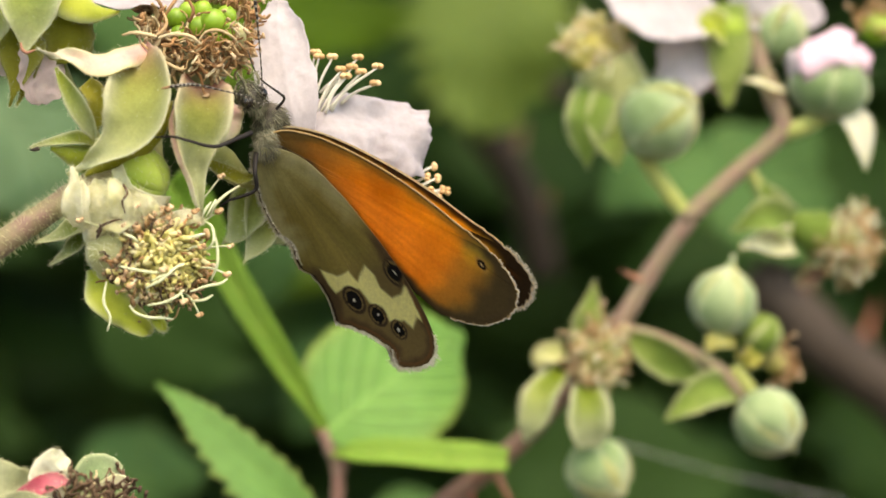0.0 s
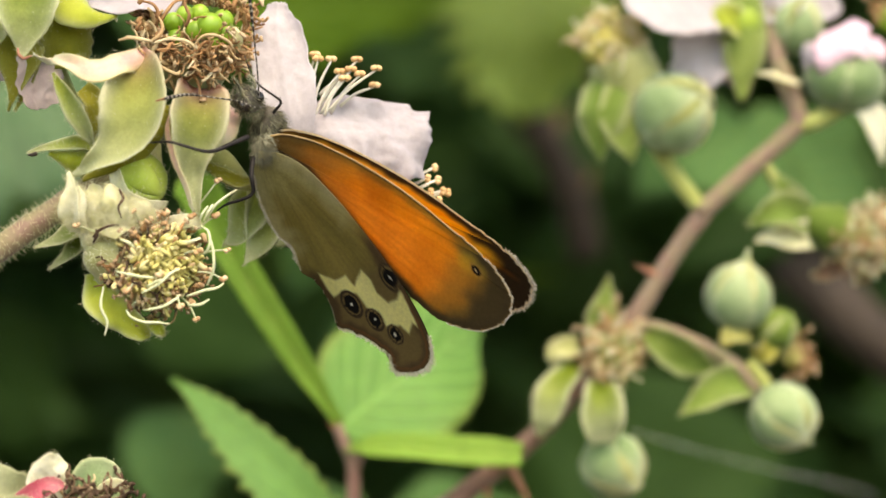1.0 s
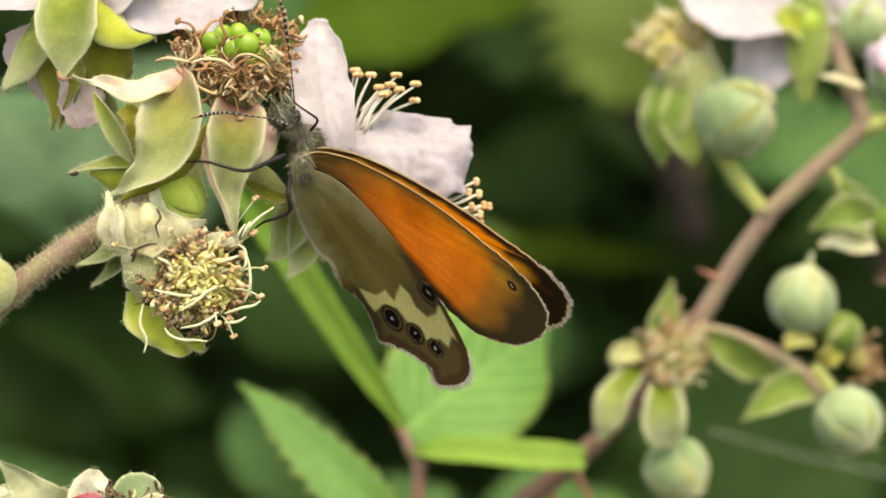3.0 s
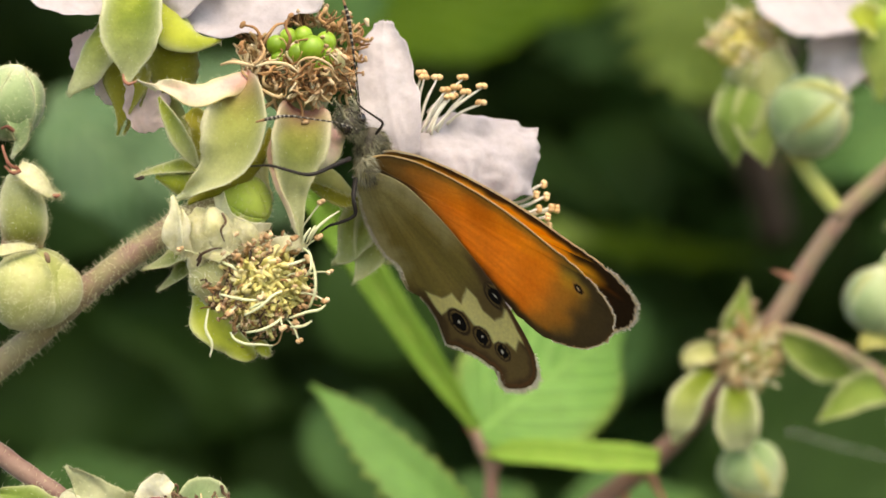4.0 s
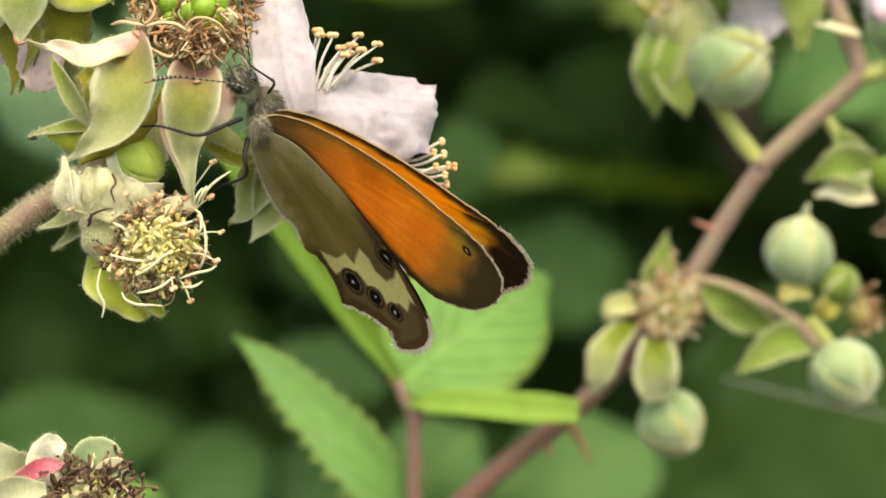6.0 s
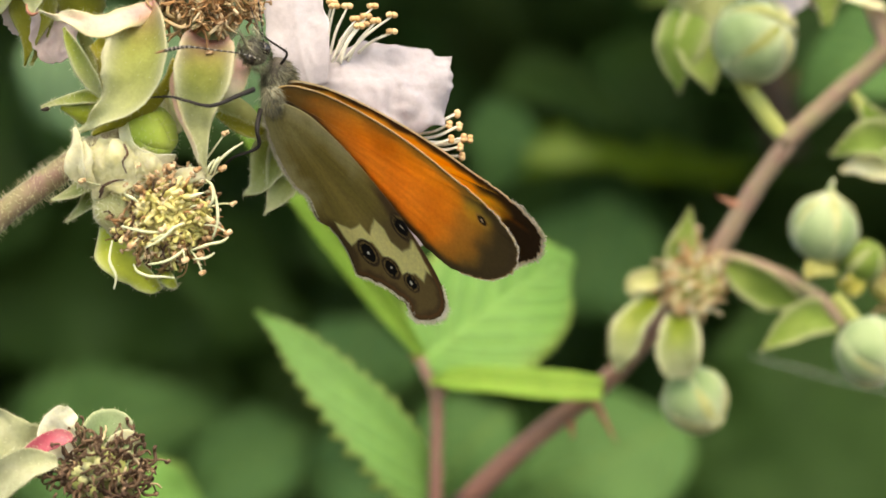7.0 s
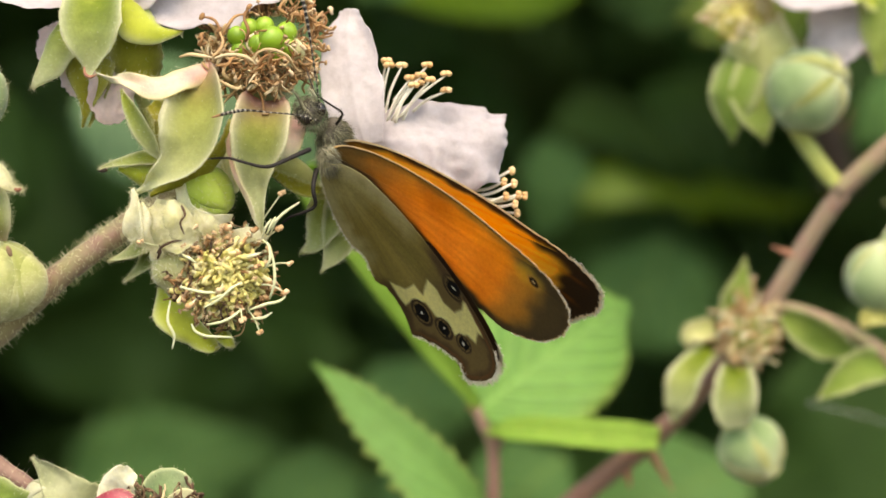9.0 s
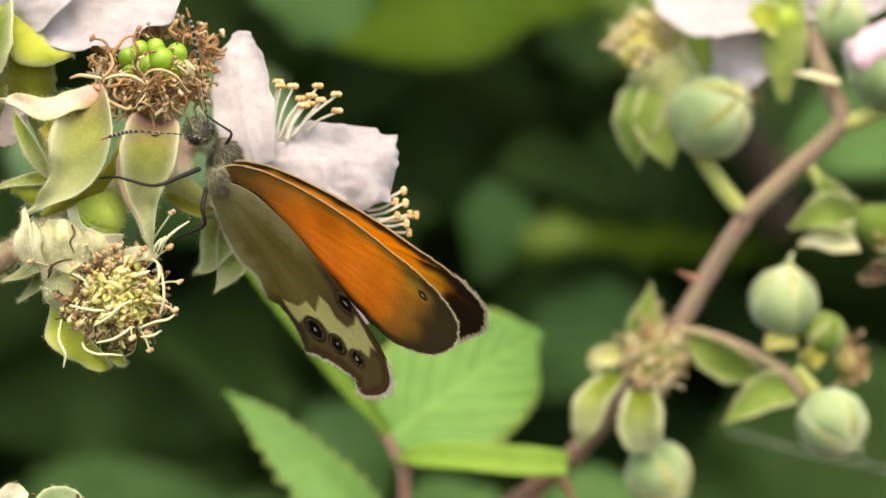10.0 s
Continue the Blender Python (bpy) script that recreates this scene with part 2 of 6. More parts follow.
def part(name, bm, material, parent, label="", kind=""):
    """Links a bmesh, drawn in the place's millimetres, as one mesh object under a thing or a part."""
    o = ORIGIN[parent]
    me = bpy.data.meshes.new(name)
    for v in bm.verts:
        v.co = (v.co - o) * 0.001
    for f in bm.faces:
        f.smooth = True
    bm.to_mesh(me)
    bm.free()
    for m in material if isinstance(material, (list, tuple)) else [material]:
        me.materials.append(m)
    ob = tagged(new(name, me), label, kind=kind)
    ob.parent = parent
    ORIGIN[ob] = o
    return ob


def spline(pts, n):
    """n + 1 points on a smooth curve through pts."""
    pts = [Vector(p) for p in pts]
    if len(pts) == 2:
        return [pts[0].lerp(pts[1], i / n) for i in range(n + 1)]
    ext = [pts[0] * 2 - pts[1], *pts, pts[-1] * 2 - pts[-2]]
    out = []
    for i in range(n + 1):
        s = i / n * (len(pts) - 1)
        k = min(int(s), len(pts) - 2)
        f = s - k
        a, b, c, d = ext[k:k + 4]
        out.append(0.5 * ((2 * b) + (c - a) * f + (2 * a - 5 * b + 4 * c - d) * f * f + (3 * b - a - 3 * c + d) * f ** 3))
    return out


def curve_value(vals, u):
    """The value at share u of a smooth curve through vals."""
    s = u * (len(vals) - 1)
    k = min(int(s), len(vals) - 2)
    f = s - k
    b, c = vals[k], vals[k + 1]
    if len(vals) < 3:
        return b + (c - b) * f
    a, d = vals[max(k - 1, 0)], vals[min(k + 2, len(vals) - 1)]
    return max(0.3 * min(b, c), 0.5 * (2 * b + (c - a) * f + (2 * a - 5 * b + 4 * c - d) * f * f + (3 * b - a - 3 * c + d) * f ** 3))


def tube(bm, pts, r, seg=8, n=0, rough=0.0, mat_index=0):
    n = n or max(2, 4 * (len(pts) - 1))
    uv = bm.loops.layers.uv.verify()
    c = spline(pts, n)
    rs = r if isinstance(r, (list, tuple)) else [r, r]
    ref = None
    rings = []
    for i, p in enumerate(c):
        t = (c[min(i + 1, n)] - c[max(i - 1, 0)]).normalized()
        if ref is None:
            ref = t.orthogonal()
        ref = (ref - t * ref.dot(t)).normalized()
        b = t.cross(ref)
        w = curve_value(rs, i / n)
        ring = []
        for k in range(seg):
            a = 2 * math.pi * k / seg
            q = w * (1 + rough * noise.noise(p * 1.3 + Vector((k, 0, 0))))
            ring.append(bm.verts.new(p + ref * (math.cos(a) * q) + b * (math.sin(a) * q)))
        rings.append(ring)
    for i, (a, b) in enumerate(zip(rings, rings[1:])):
        for k in range(seg):
            f = bm.faces.new((a[k], a[(k + 1) % seg], b[(k + 1) % seg], b[k]))
            f.material_index = mat_index
            for lp, u in zip(f.loops, (i, i, i + 1, i + 1)):
                lp[uv].uv = (u / n, 0.5)
    for f in (bm.faces.new(rings[0][::-1]), bm.faces.new(rings[-1])):
        f.material_index = mat_index


def ball(bm, c, r, axis=(0, 0, 1), stretch=1.0, seg=14, rings=9, rough=0.0, freq=1.0, point=0.0, mat_index=0):
    """A rounded lump; stretch along its axis, point: how far its end is drawn out, rough: unevenness."""
    uv = bm.loops.layers.uv.verify()
    axis = Vector(axis).normalized()
    x = axis.orthogonal().normalized()
    y = axis.cross(x)
    c = Vector(c)
    rows = []
    for i in range(1, rings):
        th = math.pi * i / rings
        row = []
        for k in range(seg):
            ph = 2 * math.pi * k / seg
            d = x * (math.sin(th) * math.cos(ph)) + y * (math.sin(th) * math.sin(ph))
            z = -math.cos(th) * stretch
            if z > 0:
                z += point * z ** 4
                d = d * (1 - 0.35 * point * z / (1 + point))
            q = r * (1 + rough * noise.noise((d + axis * z) * freq + c))
            row.append(bm.verts.new(c + (d + axis * z) * q))
        rows.append(row)
    lo, hi = bm.verts.new(c - axis * (r * stretch)), bm.verts.new(c + axis * (r * (stretch + point)))
    fs = []
    for k in range(seg):
        j = (k + 1) % seg
        fs += [bm.faces.new((lo, rows[0][j], rows[0][k])), bm.faces.new((hi, rows[-1][k], rows[-1][j]))]
        fs += [bm.faces.new((a[k], a[j], b[j], b[k])) for a, b in zip(rows, rows[1:])]
    for f in fs:
        f.material_index = mat_index
        for lp in f.loops:
            lp[uv].uv = (0.5, 0.5)


def blade(bm, pts, widths, face, cup=0.0, fold=0.0, wave=0.0, wavef=0.35, thick=0.12, nu=16, nv=8, teeth=0.0, ntooth=16, twist=0.0, seed=0.0, mat_index=0, crinkle=0.0, jag=0.0, rnd=0.0):
    """A petal, sepal or leaf: a thin solid sheet along a curve, facing face, with cupped, folded, wavy or toothed form. widths: half-widths along it, or pairs (left, right of the way it runs). Its UV runs along and across it."""
    c = spline(pts, nu)
    uv = bm.loops.layers.uv.verify()
    tops, bots, st = [], [], {}
    face = Vector(face).normalized()
    for i, p in enumerate(c):
        u = i / nu
        t = (c[min(i + 1, nu)] - c[max(i - 1, 0)]).normalized()
        side = t.cross(face).normalized()
        nn = side.cross(t).normalized()
        if twist:
            turn = Matrix.Rotation(twist * u, 3, t)
            side, nn = turn @ side, turn @ nn
        if isinstance(widths[0], tuple):
            sides = [max(curve_value([pair[k] for pair in widths], u), 0.02) for k in (0, 1)]
        else:
            sides = [max(curve_value(widths, u), 0.02)] * 2
        a, b = [], []
        for j in range(nv + 1):
            v = -1 + 2 * j / nv
            w = sides[v > 0]
            ww = w * (1 + teeth * (((u * ntooth) % 1.0) - 0.5) * abs(v) ** 6)
            if jag:
                ww *= 1 + jag * abs(v) ** 4 * noise.noise(Vector((u * 9 + seed, 3 if v > 0 else 9, seed)))
            q = p + side * (v * ww) + nn * (cup * v * v * w + fold * abs(v) * w) - t * (rnd * w * v * v * u ** 3)
            if jag:
                q = q + t * (jag * w * u ** 6 * noise.noise(Vector((v * 3.5 + seed, 5, seed))))
            if crinkle:
                k = Vector((q.x * 0.55 + seed * 3, q.y * 0.55, q.z * 0.55))
                q = q + nn * (crinkle * (0.4 + 0.6 * u) * ((1 - 2.2 * abs(noise.noise(k))) + 0.5 * (1 - 2.2 * abs(noise.noise(k * 2.3)))))
            if wave:
                k = wave * (0.25 + abs(v) ** 1.5 * 0.9) * (0.3 + 0.7 * u)
                q = q + nn * (k * noise.noise(Vector((q.x * wavef + seed, q.y * wavef, q.z * wavef))) * 2) + t * (0.5 * k * u * noise.noise(Vector((q.z * wavef * 2, seed + 7, q.x * wavef * 2))))
            th = thick * 0.5 * (1 - 0.6 * abs(v) ** 4)
            va, vb = bm.verts.new(q + nn * th), bm.verts.new(q - nn * th)
            st[va] = st[vb] = (u, (v + 1) / 2)
            a.append(va)
            b.append(vb)
        tops.append(a)
        bots.append(b)
    fs = []
    for i in range(nu):
        for j in range(nv):
            fs.append(bm.faces.new((tops[i][j], tops[i][j + 1], tops[i + 1][j + 1], tops[i + 1][j])))
            fs.append(bm.faces.new((bots[i][j], bots[i + 1][j], bots[i + 1][j + 1], bots[i][j + 1])))
        for j, s in ((0, 1), (nv, -1)):
            q = (tops[i][j], tops[i + 1][j], bots[i + 1][j], bots[i][j])
            fs.append(bm.faces.new(q[::s]))
    for i, s in ((0, -1), (nu, 1)):
        for j in range(nv):
            q = (tops[i][j], tops[i][j + 1], bots[i][j + 1], bots[i][j])
            fs.append(bm.faces.new(q[::s]))
    for f in fs:
        f.material_index = mat_index
        for lp in f.loops:
            lp[uv].uv = st[lp.vert]


def hairs(bm, pts, r, count, length, seed=0, thick=0.02, lean=0.3, n=40):
    """Fine hairs that stand off a stem."""
    rng = random.Random(seed)
    c = spline(pts, n)
    rs = r if isinstance(r, (list, tuple)) else [r, r]
    for _ in range(count):
        s = rng.random() * (n - 1)
        k = int(s)
        p = c[k].lerp(c[k + 1], s - k)
        t = (c[k + 1] - c[k]).normalized()
        a = t.orthogonal().normalized()
        a.rotate(Matrix.Rotation(rng.random() * 6.283, 3, t))
        w = curve_value(rs, s / n)
        d = (a + t * rng.uniform(-lean, lean) + Vector((rng.gauss(0, .2), rng.gauss(0, .2), rng.gauss(0, .2)))).normalized()
        strand(bm, p + a * w * 0.9, d, length * rng.uniform(0.4, 1.3), thick, rng)


def strand(bm, p, d, length, thick, rng):
    x = d.orthogonal().normalized() * thick
    y = d.cross(x)
    bend = Vector((rng.gauss(0, 1), rng.gauss(0, 1), rng.gauss(0, 1))) * length * 0.12
    lo = [bm.verts.new(p + v) for v in (x, -0.5 * x + 0.87 * y, -0.5 * x - 0.87 * y)]
    mid = [bm.verts.new(p + d * length * 0.55 + bend + v * 0.7) for v in (x, -0.5 * x + 0.87 * y, -0.5 * x - 0.87 * y)]
    hi = bm.verts.new(p + d * length)
    for k in range(3):
        j = (k + 1) % 3
        bm.faces.new((lo[k], lo[j], mid[j], mid[k]))
        bm.faces.new((mid[k], mid[j], hi))


def stamen_mesh(name, length, bend, thick, head, mats, seed, squash=0.7):
    """A filament with its anther, standing on the origin along z, in metres."""
    rng = random.Random(seed)
    bm = bmesh.new()
    b1, b2 = Vector((rng.gauss(0, bend), rng.gauss(0, bend), 0)), Vector((rng.gauss(0, bend * 1.6), rng.gauss(0, bend * 1.6), 0))
    p = [(0, 0, 0), Vector((0, 0, length * 0.4)) + b1 * 0.6, Vector((0, 0, length * 0.75)) + b1, Vector((0, 0, length)) + b2]
    tube(bm, p, [thick, thick * 0.8, thick * 0.7], 5, 7)
    ball(bm, p[-1], head, (p[-1] - p[-2]), squash, 7, 5, 0.35, 2.0, mat_index=1)
    for v in bm.verts:
        v.co *= 0.001
    for f in bm.faces:
        f.smooth = True
    me = bpy.data.meshes.new(name)
    bm.to_mesh(me)
    bm.free()
    for m in mats:
        me.materials.append(m)
    return me


def curl_mesh(name, length, thick, head, mats, seed, wild=0.8, flat=0.6):
    """A withered, curled stamen, standing on the origin, in metres."""
    rng = random.Random(seed)
    bm = bmesh.new()
    p, d = Vector(), Vector((0, 0, 1))
    pts = [p]
    for _ in range(4):
        d = (d + Vector((rng.gauss(0, wild), rng.gauss(0, wild), rng.gauss(0, wild * 0.7)))).normalized()
        p = p + d * length / 4
        pts.append(p)
    tube(bm, pts, [thick, thick * 1.1, thick * 0.9, thick * 0.75], 6, 12, 0.25)
    for v in bm.verts:
        v.co.x *= flat
    if head:
        q = Vector((pts[-1].x * flat, pts[-1].y, pts[-1].z))
        ball(bm, q, head, d.orthogonal(), 1.7, 8, 6, 0.7, 6.0, mat_index=1)
    for v in bm.verts:
        v.co *= 0.001
    for f in bm.faces:
        f.smooth = True
    me = bpy.data.meshes.new(name)
    bm.to_mesh(me)
    bm.free()
    for m in mats:
        me.materials.append(m)
    return me


DRY = [curl_mesh("dry_stamen", 1.9, 0.085, 0.15 if s % 2 else 0, (M_DRY, M_DRY_ANTHER), s) for s in range(12)]
TAN = [curl_mesh("tan_stamen", 0.9, 0.095, 0.105, (M_DRY, M_DRY_ANTHER), s + 60, 0.6) for s in range(6)]
DARK = [curl_mesh("dark_stamen", 1.9, 0.10, 0.10 if s % 4 == 1 else 0, (M_DRY_DARK, M_DRY_DARK), s + 140) for s in range(8)]
M_STRAW = mat("straw_filament", [(0.42, 0.28, 0.14), (0.60, 0.48, 0.30), (0.72, 0.64, 0.46)], 250, 0.8, 0.15)
STRAW = [curl_mesh("straw_stamen", 1.7, 0.10, 0, (M_STRAW,), s + 300, 0.8, 0.5) for s in range(8)]
BERRY = [curl_mesh("dry_stamen", 1.6, 0.085, 0.11 if s % 4 == 0 else 0, (M_DRY, M_DRY_ANTHER), s + 200, 0.8, 0.4) for s in range(12)]
WISP = [curl_mesh("wisp", 1.7, 0.075, 0, (M_CREAM,), s + 100, 0.8) for s in range(6)]
STYLE = [curl_mesh("style", 0.9, 0.16, 0, (M_CARPEL,), s + 80, 0.7, 0.6) for s in range(8)]
CRUMBS = [curl_mesh("withered_anther", 0.5, 0.08, 0.11 + 0.02 * (s % 3), (M_FIL if s % 2 else M_DRY, M_PINK_ANTHER), s + 400, 0.5) for s in range(8)]


def stand(name, me, parent, p, d, spin=0.0, size=1.0):
    """Puts one of the shared meshes under a part, at p (millimetres), standing along d."""
    ob = new(name, me)
    ob.parent = parent
    q = Vector(d).to_track_quat("Z", "Y").to_matrix().to_4x4() @ Matrix.Rotation(spin, 4, "Z")
    ob.matrix_local = Matrix.Translation((Vector(p) - ORIGIN[parent]) * 0.001) @ q @ Matrix.Scale(size, 4)
    return ob


def bud(parent, c, axis, r, material=None, stretch=1.1, point=0.5, tail=None, seed=0, name="bud", fuzz=0, lips=0.0):
    """A closed flower bud: a core wrapped in five pointed sepals, with pale felted lips where they meet."""
    c, axis = Vector(c), Vector(axis).normalized()
    bm = bmesh.new()
    ball(bm, c, r * 0.93, axis, stretch, 16, 10, 0.06, 1.5, point * 0.6)
    if fuzz:
        rng, first = random.Random(seed), len(bm.faces)
        for _ in range(fuzz):
            d = Vector((rng.gauss(0, 1), rng.gauss(0, 1), rng.gauss(0, 1))).normalized()
            strand(bm, c + (d + axis * d.dot(axis) * (stretch - 1)) * r, (d + Vector((rng.gauss(0, .5), rng.gauss(0, .5), rng.gauss(0, .5)))).normalized(), rng.uniform(0.15, 0.5), 0.014, rng)
        bm.faces.ensure_lookup_table()
        for f in bm.faces[first:]:
            f.material_index = 1
    core = part(name, bm, [M_BUD if material is None else material, M_HAIR], parent)
    x = axis.orthogonal().normalized()
    x.rotate(Matrix.Rotation(seed * 1.7, 3, axis))
    for k in range(5):
        d = x.copy()
        d.rotate(Matrix.Rotation(k * 2 * math.pi / 5, 3, axis))
        ps = [c + (d * math.sin(a) * r - axis * math.cos(a) * r * stretch) * 1.02 for a in (0.35, 0.9, 1.5, 2.1, 2.6)]
        ps.append(c + axis * r * (stretch + point * 0.9) + d * 0.01 * r)
        bm = bmesh.new()
        blade(bm, ps, [0.35 * r, 0.62 * r, 0.72 * r, 0.55 * r, 0.34 * r, 0.14 * r], d, -0.3, thick=0.12 * r, nu=10, nv=6, wave=0.05 * r, seed=seed + k)
        part("sepal", bm, M_BUD if material is None else material, core)
    for k in range(5 if lips else 0):
        d = x.copy()
        d.rotate(Matrix.Rotation((k + 0.5) * 2 * math.pi / 5, 3, axis))
        wide = lips * (0.75 + 0.5 * random.Random(seed * 7 + k).random())
        ps = [c + (d * math.sin(a) * r - axis * math.cos(a) * r * stretch) * 1.05 for a in (1.6, 2.0, 2.4, 2.75)]
        ps.append(c + axis * r * (stretch + point * 0.9) * 1.04)
        bm = bmesh.new()
        blade(bm, ps, [0.03 * r, wide * 0.55 * r, wide * r, wide * r, 0.10 * r], d, 0.3, thick=0.05 * r, nu=10, nv=5, wave=0.08 * r, seed=seed + k)
        part("lip", bm, M_BUD_PALE, core, "pale felted seam")
    if tail:
        bm = bmesh.new()
        tube(bm, [*tail, c - axis * r * stretch * 0.9], [r * 0.22, r * 0.26], 8)
        part("pedicel", bm, M_STEM_GREEN, core)
    return core


def dry_head(parent, c, axis, r, n, pool, seed, core=None, spread=1.25, name="withered_flower", lift=0.5, jitter=0.45, size=(0.7, 1.1)):
    """A flower that has dropped its petals: a knobbly middle ringed by withered stamens."""
    rng = random.Random(seed)
    c, axis = Vector(c), Vector(axis).normalized()
    x = axis.orthogonal().normalized()
    y = axis.cross(x)
    bm = bmesh.new()
    ball(bm, c, r * 0.72, axis, 0.8, 18, 12, 0.25, 2.2)
    head = part(name, bm, core or M_CARPEL, parent)
    for k in range(n):
        th = math.acos(rng.uniform(math.cos(spread), 1)) if rng.random() < 0.6 else rng.uniform(0.8, spread + 0.25)
        ph = rng.random() * 6.283
        d = (axis * math.cos(th) + (x * math.cos(ph) + y * math.sin(ph)) * math.sin(th)).normalized()
        p = c + d * r * rng.uniform(0.62, 0.86)
        d2 = (d + Vector((rng.gauss(0, jitter), rng.gauss(0, jitter), rng.gauss(0, jitter))) + axis * lift * 0.3).normalized()
        stand("stamen", rng.choice(pool), head, p, d2, rng.random() * 6.283, rng.uniform(*size))
    return head


def sepal(parent, pts, widths, face, material=None, cup=0.35, wave=0.15, thick=0.16, seed=0, label="", fuzz=4, crinkle=0.09, long=1.0):
    """A sepal with a felt of short hairs along its edges and on its face."""
    bm = bmesh.new()
    nu, nv = 26, 14
    blade(bm, pts, widths, face, cup, wave=wave, wavef=0.6, thick=thick, nu=nu, nv=nv, seed=seed, crinkle=crinkle, jag=0.08)
    if fuzz:
        rng = random.Random(seed)
        vs = list(bm.verts)

        def at(i, k, under=0):
            return vs[(i * (nv + 1) + k) * 2 + under].co
        rim = [(at(i, k).copy(), at(i, k) - at(i, nv // 2), fuzz) for i in range(nu + 1) for k in (0, nv)]
        rim += [(at(i, k, u).copy(), at(i, k, u) - at(i, k, 1 - u), max(1, fuzz // 3)) for i in range(0, nu + 1, 2) for k in range(1 + i % 4 // 2, nv, 2) for u in (0, 1)]
        first = len(bm.faces)
        for p, d, n in rim:
            if d.length > 1e-4:
                for _ in range(n):
                    off = Vector((rng.gauss(0, 0.12), rng.gauss(0, 0.12), rng.gauss(0, 0.12)))
                    e = (d.normalized() + Vector((rng.gauss(0, 0.6), rng.gauss(0, 0.6), rng.gauss(0, 0.6)))).normalized()
                    strand(bm, p + off * 0.6 - d.normalized() * 0.05, e, rng.uniform(0.08, 0.28) * long, 0.009, rng)
        bm.faces.ensure_lookup_table()
        for f in bm.faces[first:]:
            f.material_index = 1
    return part("sepal", bm, [material or M_SEPAL, M_HAIR], parent, label)


def petal(parent, pts, widths, face, cup=0.15, wave=0.5, material=None, seed=0, wavef=0.5, label="", crinkle=0.16, rnd=0.3, fold=0.0):
    bm = bmesh.new()
    blade(bm, pts, widths, face, cup, fold, wave=wave, wavef=wavef, thick=0.08, nu=44, nv=34, seed=seed, crinkle=crinkle, jag=0.16, rnd=rnd)
    return part("petal", bm, material or M_PETAL, parent, label)


def stem(parent, pts, r, material=None, hair=0, hairlen=0.6, seed=0, name="stem", label=""):
    bm = bmesh.new()
    tube(bm, pts, r, 12, 6 * (len(pts) - 1), 0.12)
    ob = part(name, bm, material or M_STEM, parent, label)
    if hair:
        bm = bmesh.new()
        hairs(bm, pts, r, hair, hairlen, seed, 0.012)
        part("hairs", bm, M_HAIR, ob, "fine pale hairs", "stuff")
    return ob


def root_cane(parent, p, lean, r):
    """The lower length of a spray's stem, from where it leaves the sprays down to the soil."""
    p, lean = Vector(p), Vector(lean)
    foot = Vector((p.x + lean.x * 6, p.y + 110 + lean.y, -1003))
    stem(parent, [p, p + lean, p + lean * 2.2 + Vector((0, 12, -60)), p.lerp(foot, 0.5) + Vector((lean.x, 20, 0)), foot], [r, r * 1.1, r * 1.5, r * 2.4, r * 3.0], M_CANE, seed=21, name="cane")


def thorn(parent, p, q, r=0.45):
    bm = bmesh.new()
    p, q = Vector(p), Vector(q)
    tube(bm, [p, p.lerp(q, 0.5), q], [r, r * 0.5, r * 0.06], 8)
    return part("thorn", bm, M_THORN, parent, "reddish curved thorn")


def leaf(pts, width, face, material, label, fold=0.25, wave=0.8, teeth=0.16, ntooth=18, name="bramble_leaf", seed=0, parent=None, profile=(0.12, 0.75, 1.0, 0.86, 0.5, 0.06), twist=0.0, group="bramble leaves"):
    own = parent or thing(name, pts[0], label, "leaf", group)
    bm = bmesh.new()
    blade(bm, pts, [(w[0] * width, w[1] * width) if isinstance(w, tuple) else w * width for w in profile], face, 0.0, fold, wave, 0.12, 0.2, 90, 12, teeth, ntooth, twist, seed)
    ob = part("leaflet", bm, material, own)
    bm = bmesh.new()
    c = [p - Vector(face).normalized() * 0.12 for p in spline(pts, 8)]
    tube(bm, c, [width * 0.035 + 0.12, width * 0.02 + 0.08, 0.05], 6, 16)
    part("midrib", bm, material, ob)
    return own


# ---- ground ----
bm = bmesh.new()
for i in range(2):
    bmesh.ops.create_grid(bm, x_segments=40, y_segments=40, size=(3000, 400000)[i])
for v in bm.verts:
    v.co.z = -1000 + (40 * noise.noise(v.co * 0.004) if max(abs(v.co.x), abs(v.co.y)) < 2999 else -8)
ground = tagged(new("ground", bpy.data.meshes.new("ground")), "dark soil with leaf litter under the brambles", "ground", kind="structure")
for v in bm.verts:
    v.co = v.co * 0.001 + Vector((0, 0, LIFT))
bm.to_mesh(ground.data)
bm.free()
ground.data.materials.append(M_SOIL)

# ---- butterfly ----
AXIS, OUT, NEAR = Vector((-0.0261, 0.5563, -0.8306)), Vector((0.9995, 0.0000, -0.0314)), Vector((-0.0175, -0.8310, -0.5560))  # along the body; out along the closed wings; towards the camera
BASE = Vector((-5.64, -2.00, 6.65))
LEAN = radians(29.7)
FORE = [(0.19, -0.30), (-0.55, 0.91), (-0.80, 2.75), (-0.58, 4.62), (-0.17, 6.50), (0.35, 8.39), (1.04, 10.29), (1.92, 12.21), (2.55, 13.73), (3.19, 14.90), (3.96, 15.90), (4.64, 16.53), (5.39, 16.86), (6.31, 16.81), (7.13, 16.42), (7.85, 15.54), (8.25, 14.68), (8.43, 13.42), (8.34, 12.11), (7.66, 10.55), (6.36, 8.72), (4.85, 6.69), (3.19, 4.64), (1.55, 2.61), (0.73, 0.66)]
